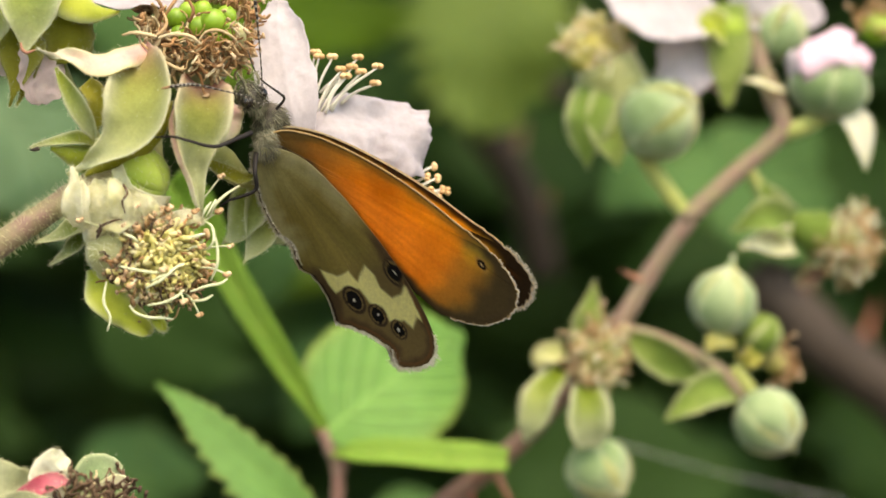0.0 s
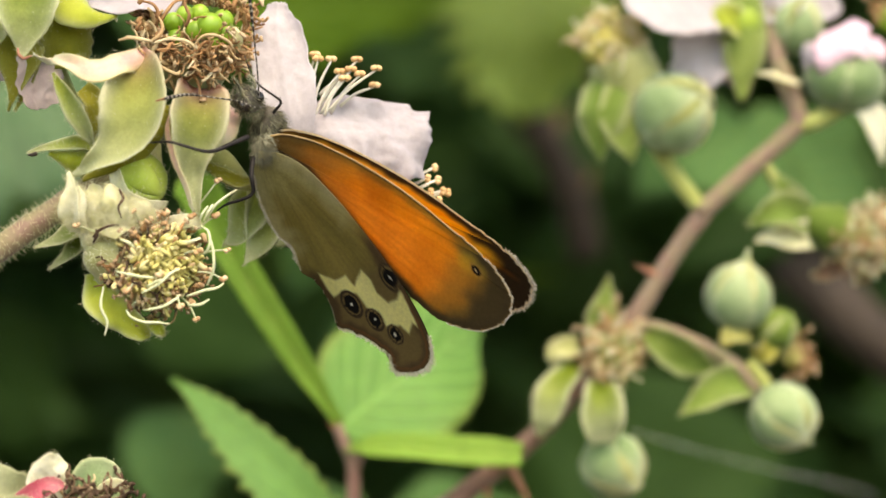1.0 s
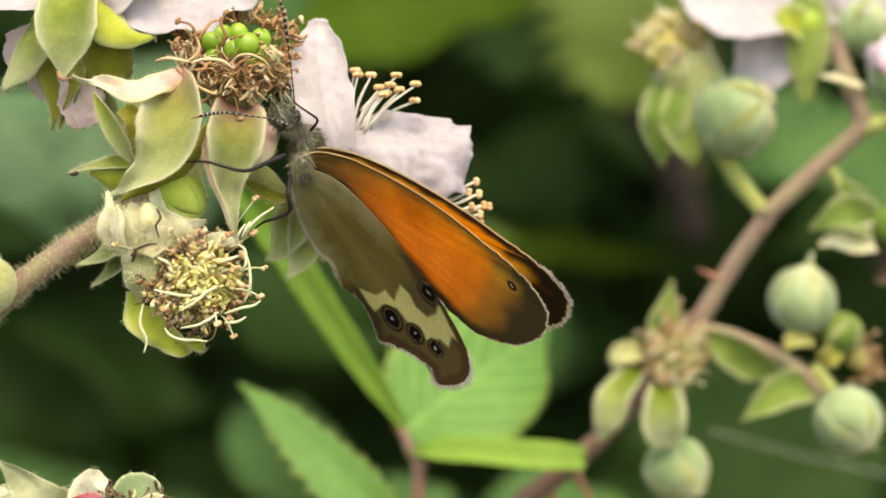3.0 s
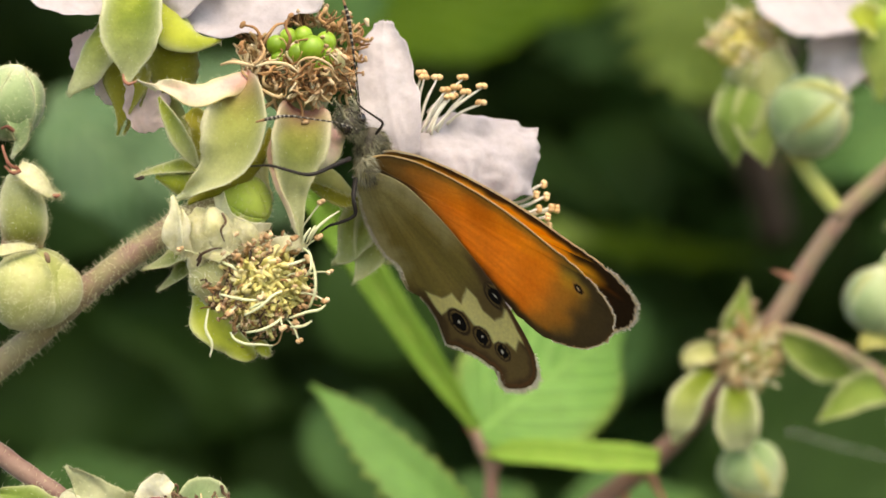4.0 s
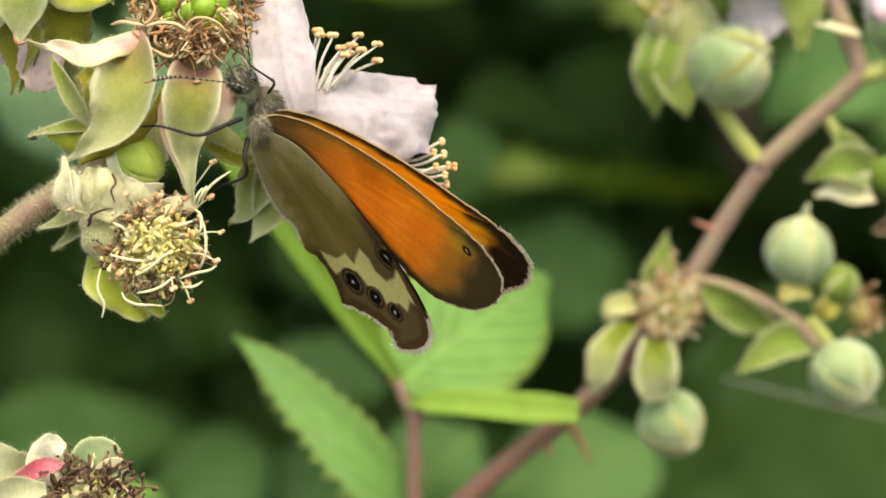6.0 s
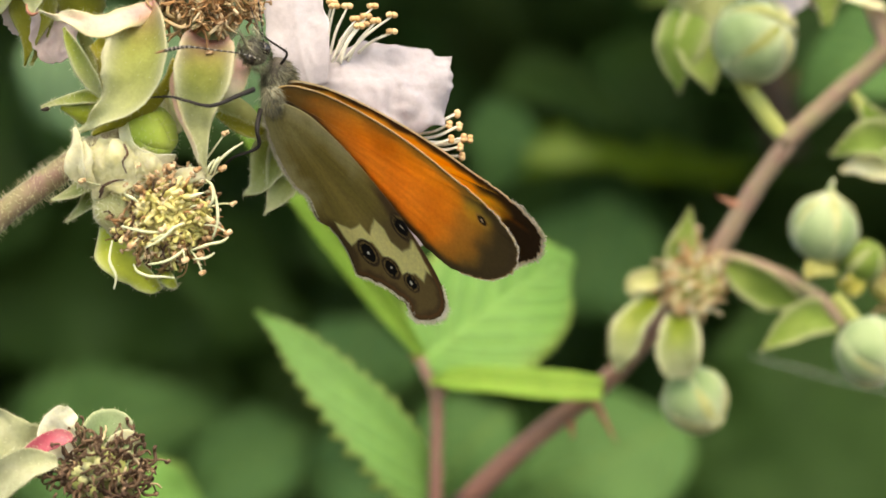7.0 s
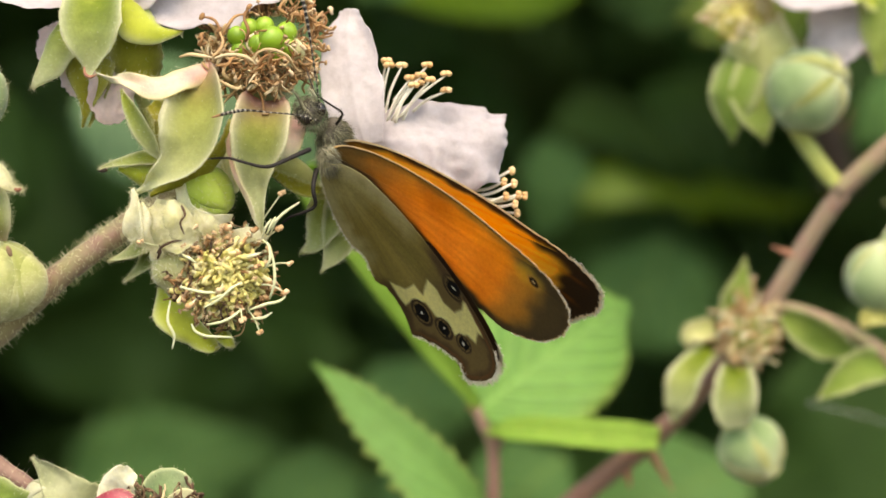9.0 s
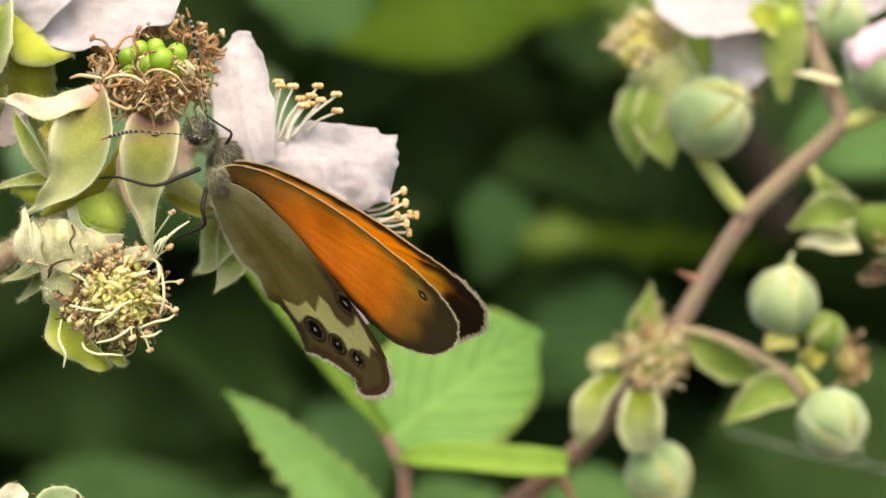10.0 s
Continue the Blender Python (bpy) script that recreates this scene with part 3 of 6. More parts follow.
HIND = [(0.92, -0.39), (0.58, 1.04), (0.93, 2.79), (2.18, 4.82), (3.65, 6.69), (5.04, 8.36), (6.35, 9.72), (7.60, 10.85), (8.53, 11.57), (9.52, 12.15), (10.56, 12.40), (11.51, 12.06), (12.14, 11.30), (12.49, 10.12), (11.62, 9.51), (11.27, 8.63), (11.12, 7.84), (11.05, 6.74), (11.19, 5.86), (10.22, 5.41), (9.24, 4.76), (8.56, 3.87), (8.30, 2.95), (7.44, 2.55), (6.79, 2.14), (6.33, 1.20), (5.26, 0.32), (4.08, -0.26), (2.66, -0.70), (1.50, -0.72)]
BAND = [(7.84, 3.96), (7.93, 5.32), (7.35, 6.03), (7.78, 6.69), (6.50, 7.01), (6.98, 7.75), (7.72, 8.22), (8.07, 9.09), (7.58, 9.64), (6.74, 9.77), (7.58, 10.48), (8.88, 11.28), (8.72, 10.88), (9.59, 10.72), (9.27, 10.07), (9.84, 9.23), (9.02, 8.52), (8.94, 7.67), (8.30, 6.90), (8.53, 5.89), (9.21, 5.38), (8.64, 4.74)]


def inside(poly, x, y):
    hit = False
    for (x0, y0), (x1, y1) in zip(poly, poly[1:] + poly[:1]):
        if (y0 > y) != (y1 > y) and x < (x1 - x0) * (y - y0) / (y1 - y0) + x0:
            hit = not hit
    return hit


def gap(poly, x, y):
    """Distance from a point to a closed outline."""
    best = 1e9
    for (x0, y0), (x1, y1) in zip(poly, poly[1:] + poly[:1]):
        dx, dy = x1 - x0, y1 - y0
        s = max(0, min(1, ((x - x0) * dx + (y - y0) * dy) / (dx * dx + dy * dy + 1e-12)))
        best = min(best, math.hypot(x - x0 - s * dx, y - y0 - s * dy))
    return best


def step(a, b, x):
    x = max(0.0, min(1.0, (x - a) / (b - a)))
    return x * x * (3 - 2 * x)


def blend(a, b, f):
    return tuple(p + (q - p) * f for p, q in zip(a, b))


ORANGE, DEEP, BROWN, OLIVE, CREAM = (0.64, 0.30, 0.045), (0.50, 0.215, 0.028), (0.045, 0.028, 0.016), (0.265, 0.21, 0.06), (0.80, 0.76, 0.33)


def spot(c, x, y, at, r, rings, skew=(1.0, 1.0)):
    p, q = (x - at[0] + y - at[1]) * 0.71, (x - at[0] - y + at[1]) * 0.71
    d = math.hypot(p * skew[0], q * skew[1]) / r
    for limit, ring in rings:
        if d < limit:
            return blend(ring, c, step(limit - 0.12, limit, d)) if limit == rings[-1][0] else ring
    return c


EYE_RINGS = [(0.11, (0.75, 0.75, 0.72)), (0.72, (0.008, 0.007, 0.007)), (0.84, (0.17, 0.12, 0.05)), (1.15, (0.05, 0.034, 0.02))]


def ribs(root, x, y, count):
    """1 on the fan of veins that runs out from a wing's root, 0 between them."""
    a = math.atan2(x - root[0], y - root[1]) * count + 0.25 * noise.noise(Vector((x * 0.4, y * 0.4, 0)))
    return max(0.0, 1 - abs((a % 1) - 0.5) * 7)


def grain(root, x, y):
    """The fine streaks of scale rows that fan out from a wing's root, 0 to 1."""
    a, r = math.atan2(x - root[0], y - root[1]), math.hypot(x - root[0], y - root[1])
    return step(-0.5, 0.6, noise.noise(Vector((a * 26, r * 0.35, 3))) + 0.6 * noise.noise(Vector((a * 70, r * 1.1, 8))))


def fore_under(x, y, d, k):
    w = 0.35 * noise.noise(Vector((x * 0.9, y * 0.9, 1)))
    root = math.hypot(x - FORE[0][0], y - FORE[0][1])
    c = blend(ORANGE, DEEP, step(-0.3, 0.6, noise.noise(Vector((x * 0.5, y * 0.5, 4)))))
    c = blend(c, DEEP, 0.7 * grain(FORE[0], x, y))
    c = blend(c, (0.24, 0.085, 0.014), 0.45 * step(1.5, 0.4, abs(root - 8.2 - 0.35 * (x - 2)) + w) * step(3.4, 1.6, x))
    c = blend(c, (0.36, 0.10, 0.012), 0.2 * ribs(FORE[0], x, y, 9) * step(3, 6, root))
    c = blend(c, (0.29, 0.165, 0.036), step(12.6, 14.6, root + w * 1.6))
    c = blend(c, (0.085, 0.06, 0.026), step(14.7, 16.5, root + w * 1.5))
    c = blend((0.17, 0.105, 0.034), c, step(2.0, 8.0, root + w * 2))
    c = blend(c, (0.36, 0.27, 0.05), 0.8 * step(1.3, 0.3, math.hypot(x - (3.79, 13.97)[0], y - (3.79, 13.97)[1]) + w))
    c = blend((0.075, 0.052, 0.026), c, step(0.2, 0.9, d + w * 0.5) if k > 0.36 else step(0.08, 0.3, d))
    c = spot(c, x, y, (4.21, 14.32), 0.5, [(0.12, (0.6, 0.58, 0.5)), (0.6, (0.01, 0.008, 0.008)), (1.0, (0.30, 0.20, 0.06))], (0.8, 1.3))
    if d < 0.075 and k < 0.7:
        c = (0.52, 0.38, 0.22)
    return c


def fore_upper(x, y, d, k):
    w = 0.4 * noise.noise(Vector((x * 1.1, y * 1.1, 2)))
    root = math.hypot(x - FORE[0][0], y - FORE[0][1])
    c = blend((1.0, 0.60, 0.09), (1.0, 0.51, 0.06), step(-0.4, 0.6, noise.noise(Vector((x * 2.5, y * 0.3, 9)))))
    c = blend(c, BROWN, step(15.0, 16.3, root + w * 2))
    c = blend(c, (0.42, 0.13, 0.012), 0.25 * ribs(FORE[0], x, y, 9) * step(3, 6, root))
    wide = 0.55 if k < 0.36 else (1.0 if k < 0.68 else 0.45)
    c = blend(BROWN, c, step(0.5 * wide, 1.4 * wide, d + w * wide))
    c = blend((0.20, 0.10, 0.02), c, step(0.5, 3.5, root + w))
    return c if d > 0.12 or k > 0.7 else (0.74, 0.66, 0.52)


def hind_under(x, y, d, k):
    w = 0.25 * noise.noise(Vector((x * 1.2, y * 1.2, 3)))
    root = math.hypot(x - HIND[0][0], y - HIND[0][1])
    c = blend((0.44, 0.40, 0.18), OLIVE, step(0.6, 5.0, root + 2.0 * w))
    c = blend(c, (0.15, 0.115, 0.045), 0.3 * grain(HIND[0], x, y))
    c = blend(c, (0.55, 0.52, 0.30), 0.6 * step(1.5, 0.1, d + 2 * w) * step(8, 5, root))
    c = blend(c, (0.11, 0.082, 0.04), 0.12 * ribs(HIND[0], x, y, 9) * step(3, 6, root))
    c = blend(c, (0.17, 0.122, 0.05), step(8.4, 10.4, root + w))
    c = blend(c, (0.09, 0.058, 0.028), step(0.9, 0.3, d + w) * step(7, 9, root))
    g = gap(BAND, x, y) * (1 if inside(BAND, x, y) else -1) + w * 0.4
    c = blend(c, CREAM, step(-0.08, 0.12, g))
    for at, r in (((6.28, 9.07), 0.80), ((9.13, 6.65), 0.80), ((9.59, 8.32), 0.66), ((10.02, 9.82), 0.58)):
        c = spot(c, x, y, at, r, EYE_RINGS, (0.88, 1.25))
    rim = step(0.16, 0.22, d) * step(0.42, 0.34, d) * step(11, 12.5, root)
    c = blend(c, (0.42, 0.14, 0.04), rim * 0.15)
    if k > 0.74 and d < 0.12:
        c = (0.48, 0.45, 0.30)
    return c if d > 0.08 or k < 0.3 or k > 0.55 else (0.42, 0.38, 0.29)


def hind_upper(x, y, d, k):
    return BROWN if d > 0.12 or k < 0.3 else (0.5, 0.46, 0.38)


def wing_mesh(name, outline, middle, under, upper, flip, parent, nr=70, na=230):
    """A wing in its own plane: x along the body, y outwards. The underside looks to +z, or to -z with flip."""
    rim = spline([(*p, 0) for p in outline + outline[:1]], na)[:-1]
    for k, p in enumerate(rim):
        if k > 0.3 * na:
            p += Vector((noise.noise(Vector((k * 0.35, 0, 5))), noise.noise(Vector((k * 0.35, 7, 5))), 0)) * 0.15
    closed = [(p.x, p.y) for p in rim[::2]]
    me = bpy.data.meshes.new(name)
    verts, cols, faces = [], [], []
    bow = (-1 if side > 0 else 1) * (0.3 if flip == (side > 0) else 1.0)
    m = Vector((*middle, 0))
    for layer, (paint, z) in enumerate(((under, 0.02), (upper, -0.02))):
        z = -z if flip else z
        start = len(verts)
        for i in range(nr + 1):
            s = (i / nr) ** 0.8
            for k, p in enumerate(rim):
                q = m.lerp(p, s)
                d = gap(closed, q.x, q.y) if s > 0.35 else 9.0
                root = math.hypot(q.x - rim[0].x, q.y - rim[0].y)
                ang = math.atan2(q.x - rim[0].x, q.y - rim[0].y)
                fall = 0.06 * math.sin(ang * 16.0) * min(root / 8, 1) * (1 - 0.5 * s) + 0.35 * math.sin(root / 19 * math.pi) * bow
                verts.append((q.x, q.y, fall + z * (1 if d > 0.05 else 0.3)))
                cols.append(paint(q.x, q.y, d, k / len(rim)))
        n = len(rim)
        for i in range(nr):
            for k in range(n):
                j = (k + 1) % n
                f = [start + i * n + k, start + i * n + j, start + (i + 1) * n + j, start + (i + 1) * n + k]
                faces.append(f if (layer == 0) != flip else f[::-1])
    half = len(verts) // 2
    for k, p in enumerate(rim):
        p.z = 0.5 * (verts[nr * n + k][2] + verts[half + nr * n + k][2])
    for k in range(n):
        j = (k + 1) % n
        faces.append([nr * n + k, nr * n + j, half + nr * n + j, half + nr * n + k])
    me.from_pydata([(x / 1000, y / 1000, z / 1000) for x, y, z in verts], [], faces)
    att = me.color_attributes.new("pigment", "FLOAT_COLOR", "POINT")
    att.data.foreach_set("color", [c for col in cols for c in (*col, 1.0)])
    me.polygons.foreach_set("use_smooth", [True] * len(me.polygons))
    me.materials.append(M_WING)
    ob = new(name, me)
    ob.parent = parent
    return ob, rim


def fringe(wing, rim, first, last, length, seed):
    """The pale hair fringe of a wing's outer edge, between two shares of its outline."""
    rng = random.Random(seed)
    bm = bmesh.new()
    n = len(rim)
    mid = sum(rim, Vector()) / n
    for k in range(int(first * n), int(last * n)):
        t = (rim[(k + 1) % n] - rim[k - 1]).normalized()
        o = Vector((t.y, -t.x, 0))
        if o.dot(rim[k] - mid) < 0:
            o = -o
        for _ in range(9):
            p = rim[k].lerp(rim[(k + 1) % n], rng.random()) - o * 0.05
            strand(bm, p + Vector((0, 0, rng.uniform(-0.03, 0.03))), (o + t * rng.gauss(0, 0.2) + Vector((0, 0, rng.gauss(0, 0.15)))).normalized(), length * rng.uniform(0.3, 1.3), 0.018, rng)
    me = bpy.data.meshes.new("fringe")
    for v in bm.verts:
        v.co *= 0.001
    bm.to_mesh(me)
    bm.free()
    me.materials.append(M_FRINGE)
    ob = tagged(new("fringe", me), "white hair fringe along the wing edge")
    ob.parent = wing


butterfly = thing("butterfly", BASE, "orange and brown butterfly with eyespotted, white-banded wings on a flower", "butterfly")
WINGS = {}
FAR = Vector((0.35, 0.6, 0.36))
side = 1 if AXIS.cross(OUT).dot(NEAR) > 0 else -1
for key, outline, middle, under, upper, first, last, text in (
        ("fore", FORE, (1.97, 7.11), fore_under, fore_upper, 0.36, 0.70, "forewing, orange with a dark border and a small eyespot"),
        ("hind", HIND, (5.73, 5.01), hind_under, hind_upper, 0.30, 0.60, "hindwing, grey-brown with a cream band and ringed eyespots")):
    for where in ("near", "far"):
        if (where, key) == ("far", "fore"):  # its inner edge reaches deeper between the wings
            outline = [(x + (0.9 if 19 <= k <= 23 else 0.4 if 16 <= k <= 18 else 0), y * 1.03) for k, (x, y) in enumerate(outline)]
        ob, rim = wing_mesh(key + "wing", outline, middle, under, upper, (where == "far") == (side > 0), butterfly)
        tagged(ob, text)
        fringe(ob, rim, first, last, 0.27 if where == "far" else (0.11 if key == "fore" else 0.26), 3)
        if key == "hind":
            fringe(ob, rim, 0.34, 0.46, 0.45, 4)
            fringe(ob, rim, 0.76, 0.97, 0.26, 5)
        WINGS[where, key] = ob


def wing_pose(where, key, opening):
    """The pose of a wing on the butterfly: opening 0 is shut, 1 is as wide as it gets."""
    turn = radians((-0.8 + 11.3 * opening) if key == "fore" else (2.0 + 16.4 * opening))
    if where == "far":
        turn = -radians(4.2) if key == "fore" else radians(1.0 + 17 * min(opening, 0.3))
    out = OUT * math.cos(LEAN + turn) + NEAR * math.sin(LEAN + turn)
    m = Matrix((AXIS, out, AXIS.cross(out))).transposed()
    off = NEAR * 0.25 if key == "hind" and where == "near" else Vector((0, 0, 0))
    if where == "far":  # the far wings also tip over backwards as they open
        a, b = Vector((-0.154, 0.8745, -0.4599)), Vector((0.948, -0.0005, -0.3182))
        wide = Matrix((a, b, a.cross(b))).transposed()
        if key == "hind":
            wide = wide @ Matrix.Rotation(radians(8.5), 3, "Z")
        wide_share = max(0.0, (opening - 0.05) / 0.95)
        q = m.to_quaternion().slerp(wide.to_quaternion(), 0.22 + 0.78 * wide_share if key == "fore" else wide_share * step(0.08, 0.42, opening))
        m = q.to_matrix()
        off = (FAR if key == "fore" else Vector((-0.15, 0.55, 0.0))).lerp(Vector((1.2, -0.1, 0.78)), opening) - ((a.cross(b) * 0.7 + Vector((-0.2, 0, 0.3))) * opening if key == "hind" else Vector((0, 0, 0)))
    return Matrix.Translation(off * 0.001) @ m.to_4x4()


bm = bmesh.new()
ball(bm, (-5.46, -1.00, 7.16), 0.95, AXIS - OUT * 0.1, 1.6, 18, 12, 0.15, 1.2)
part("thorax", bm, M_BODY, butterfly, "dark thorax under grey fur")
bm = bmesh.new()
tube(bm, [(-5.33, -0.80, 6.76), (-4.87, 2.00, 4.43), (-4.25, 4.50, 2.02), (-3.83, 6.00, 0.60)], [1.0, 1.1, 0.95, 0.35], 12, 16)
part("abdomen", bm, M_BODY, butterfly)
bm = bmesh.new()
ball(bm, (-6.73, -2.40, 8.79), 0.82, (-0.5, -0.3, 0.6), 1.0, 14, 10, 0.12, 1.5)
head = part("head", bm, M_BODY, butterfly)
for c in ((-6.90, -2.92, 8.46), (-6.16, -2.62, 8.98)):
    bm = bmesh.new()
    ball(bm, c, 0.42, (0, -1, 0), 0.8, 16, 10)
    part("eye", bm, M_EYE, head, "round dark eye")
bm = bmesh.new()
rng = random.Random(5)
for c, r, n, ln, ax in ((Vector((-5.46, -1.00, 7.16)), 0.95, 3800, 0.5, AXIS), (Vector((-5.70, -1.80, 6.1)), 0.6, 1500, 0.6, AXIS), (Vector((-6.73, -2.40, 8.79)), 0.78, 1000, 0.4, Vector((-0.5, -0.3, 0.6)))):
    ax = ax.normalized()
    for _ in range(n):
        d = Vector((rng.gauss(0, 1), rng.gauss(0, 1), rng.gauss(0, 1))).normalized()
        p = c + d * r + ax * d.dot(ax) * r * 0.5
        strand(bm, p, (d * 0.45 + AXIS * 0.6 + OUT * 0.3 + Vector((rng.gauss(0, .15), rng.gauss(0, .15), rng.gauss(0, .15)))).normalized(), ln * rng.uniform(0.4, 1.4), 0.013, rng)
part("fur", bm, M_FUR, butterfly, "long grey fur", "stuff")
for k, (a, b) in enumerate((((-7.04, -3.20, 8.95), (-7.65, -3.50, 10.13)), ((-6.31, -3.20, 9.52), (-6.71, -3.50, 10.27)))):
    bm = bmesh.new()
    a, b = Vector(a), Vector(b)
    tube(bm, [a, a.lerp(b, 0.5) + Vector((0.1, -0.2, 0)), b], [0.10, 0.09, 0.03], 7)
    hairs(bm, [a, b], 0.08, 60, 0.35, 4 + k, 0.02)
    part("palp", bm, M_FUR, head)
for name, pts in (("foreleg", [(-6.70, -3.00, 6.61), (-7.53, -4.00, 6.20), (-8.91, -5.20, 5.59), (-10.30, -5.20, 5.85), (-11.30, -5.00, 6.11), (-12.55, -4.60, 6.08)]),
                  ("middle_leg", [(-6.36, -2.50, 5.42), (-6.47, -3.40, 4.32), (-6.37, -3.20, 3.32), (-7.14, -3.00, 2.88), (-7.89, -2.60, 2.65), (-8.44, -2.20, 2.27)]),
                  ("far_leg", [(-5.18, -2.20, 8.13), (-4.77, -2.80, 8.72), (-5.24, -3.00, 9.11), (-6.08, -3.00, 9.70), (-6.53, -2.80, 10.32), (-6.94, -2.60, 11.47)])):
    bm = bmesh.new()
    thin = 0.6 if name == "far_leg" else 1.0
    tube(bm, pts, [thin * v for v in (0.16, 0.135, 0.115, 0.09, 0.075, 0.055)], 7, 22)
    hairs(bm, pts, 0.1, 60, 0.16, 9, 0.015)
    part(name, bm, M_LEG, butterfly, "thin dark leg")


def antenna(pts, name):
    """A ringed antenna with a clubbed end, hinged at the head; its mesh starts at its own origin."""
    root = Vector(pts[0])
    c = spline(pts, 60)
    bm = bmesh.new()
    tube(bm, c, [0.048, 0.046, 0.046, 0.055, 0.10, 0.11, 0.05], 7, 60)
    bm.faces.ensure_lookup_table()
    for i, f in enumerate(bm.faces):
        k = i // 7
        f.material_index = 2 if k > 53 else (1 if k % 3 == 0 else 0)
    for v in bm.verts:
        v.co = (v.co - root) * 0.001
    for f in bm.faces:
        f.smooth = True
    me = bpy.data.meshes.new(name)
    bm.to_mesh(me)
    bm.free()
    for m in (M_LEG, M_PALE, M_CLUB):
        me.materials.append(m)
    ob = tagged(new(name, me), "black and white ringed antenna with a brown club")
    ob.parent = butterfly
    ob.location = (root - BASE) * 0.001
    return ob


FEELER = antenna([(-6.30, -3.20, 8.35), (-7.38, -4.20, 8.66), (-8.68, -5.00, 8.81), (-10.15, -5.40, 8.98), (-11.12, -5.60, 8.86), (-12.11, -5.60, 8.62)], "antenna")
antenna([(-6.08, -3.00, 8.96), (-6.18, -3.40, 10.18), (-6.35, -3.80, 11.66), (-6.58, -4.20, 13.46), (-6.82, -4.40, 14.94), (-7.16, -4.50, 16.10)], "antenna")

# ---- flowering spray with the butterfly ----
spray = thing("bramble_spray", (-25.98, 0.00, -4.11), "hairy pinkish-brown bramble stem with flowers, buds and withered heads", "flowering bramble", "bramble sprays")
stem(spray, [(-35.36, 3.00, -11.74), (-30.20, 1.00, -7.61), (-25.98, 0.00, -4.29), (-22.71, -0.50, -1.36), (-19.84, -0.50, 0.87), (-17.36, 0.00, 2.67), (-14.72, 1.00, 4.62), (-12.63, 3.00, 6.49), (-10.96, 4.00, 8.64)], [0.9, 0.85, 0.8, 0.78, 0.75, 0.72, 0.65, 0.45], hair=3000, hairlen=0.5, seed=1)
root_cane(spray, (-35.36, 3.00, -11.74), (-14, 2, -12), 0.88)

# unripe berry with dried stamens
AX = Vector((0.05, -0.40, 0.9)).normalized()
bm = bmesh.new()
ball(bm, (-9.97, 0.60, 11.50), 2.3, AX, 1.0, 22, 14, 0.08, 1.4)
berry = part("young_fruit", bm, M_BUFF, spray, "unripe bramble fruit in its dry stamen ring")
for k, (p, r) in enumerate((((-11.16, -1.70, 13.41), 0.60), ((-10.46, -1.20, 13.93), 0.56), ((-9.86, -2.10, 12.91), 0.58), ((-9.01, -2.30, 13.16), 0.80), ((-8.21, -1.50, 13.63), 0.64), ((-8.05, -2.00, 12.65), 0.56), ((-11.02, -1.80, 12.53), 0.5), ((-9.59, -1.00, 14.02), 0.6), ((-8.72, -2.00, 12.25), 0.48))):
    bm = bmesh.new()
    ball(bm, p, r, (0, -0.6, 0.8), 1.05, 16, 12)
    ob = part("drupelet", bm, M_DRUPE, berry)
    stand("style", DRY[k % 12], ob, Vector(p) + Vector((0, -0.4 * r, 0.7 * r)), (random.uniform(-.5, .5), -0.5, 0.8), k, 0.7)
rng = random.Random(11)
x, y = AX.orthogonal().normalized(), AX.cross(AX.orthogonal().normalized())
# dry straps hanging down the cup
for k in range(60):
    ph = rng.random() * 6.283
    ring = x * math.cos(ph) + y * math.sin(ph)
    p = Vector((-9.95, 0.40, 11.90)) + ring * rng.uniform(2.3, 2.6) + AX * rng.uniform(-0.3, 0.5)
    stand("stamen", rng.choice(STRAW), berry, p, ring * 0.45 - AX + Vector((rng.gauss(0, .35), rng.gauss(0, .3), rng.gauss(0, .25))), rng.random() * 6, rng.uniform(0.9, 1.5))
# the curled brown ring, thicker to the far end
for k in range(300):
    ph = rng.random() * 6.283
    ring = x * math.cos(ph) + y * math.sin(ph)
    if ring.x < -0.2 and rng.random() < 0.55:
        continue
    low = rng.random()
    p = Vector((-9.79, 0.00, 12.14)) + ring * rng.uniform(2.25, 2.75) + AX * (low * 1.5 - 1.0)
    d = (ring * rng.uniform(0.3, 1.0) + AX * rng.uniform(-0.3, 0.9) + Vector((rng.gauss(0, .5), rng.gauss(0, .4), rng.gauss(0, .5)))).normalized()
    stand("stamen", rng.choice(BERRY + BERRY + BERRY[:6] + STRAW[:4]), berry, p, d, rng.random() * 6, rng.uniform(0.7, 1.2))
# loose curls lying along the near rim
for k in range(90):
    a = rng.uniform(-1.0, 1.0)
    p = Vector((-9.65, -2.20, 11.76)) + Vector((a * 2.9, 1.2 * a * a + rng.gauss(-0.2, 0.25), 0.9 * a * a + rng.gauss(0.0, 0.35)))
    stand("stamen", rng.choice(BERRY + STRAW[:3]), berry, p, (rng.gauss(0, 1), rng.gauss(-0.4, 0.3), rng.gauss(0, 0.5)), rng.random() * 6, rng.uniform(0.8, 1.3))
for k in range(26):
    p = Vector((-12.53, -1.40, 12.03)) + Vector((rng.gauss(0, 0.28), rng.gauss(0, 0.3), rng.uniform(-1.0, 1.2)))
    stand("strap", rng.choice(STRAW), berry, p, (rng.gauss(-0.2, 0.3), rng.gauss(-0.2, 0.2), 1), rng.random() * 6, rng.uniform(0.9, 1.3))
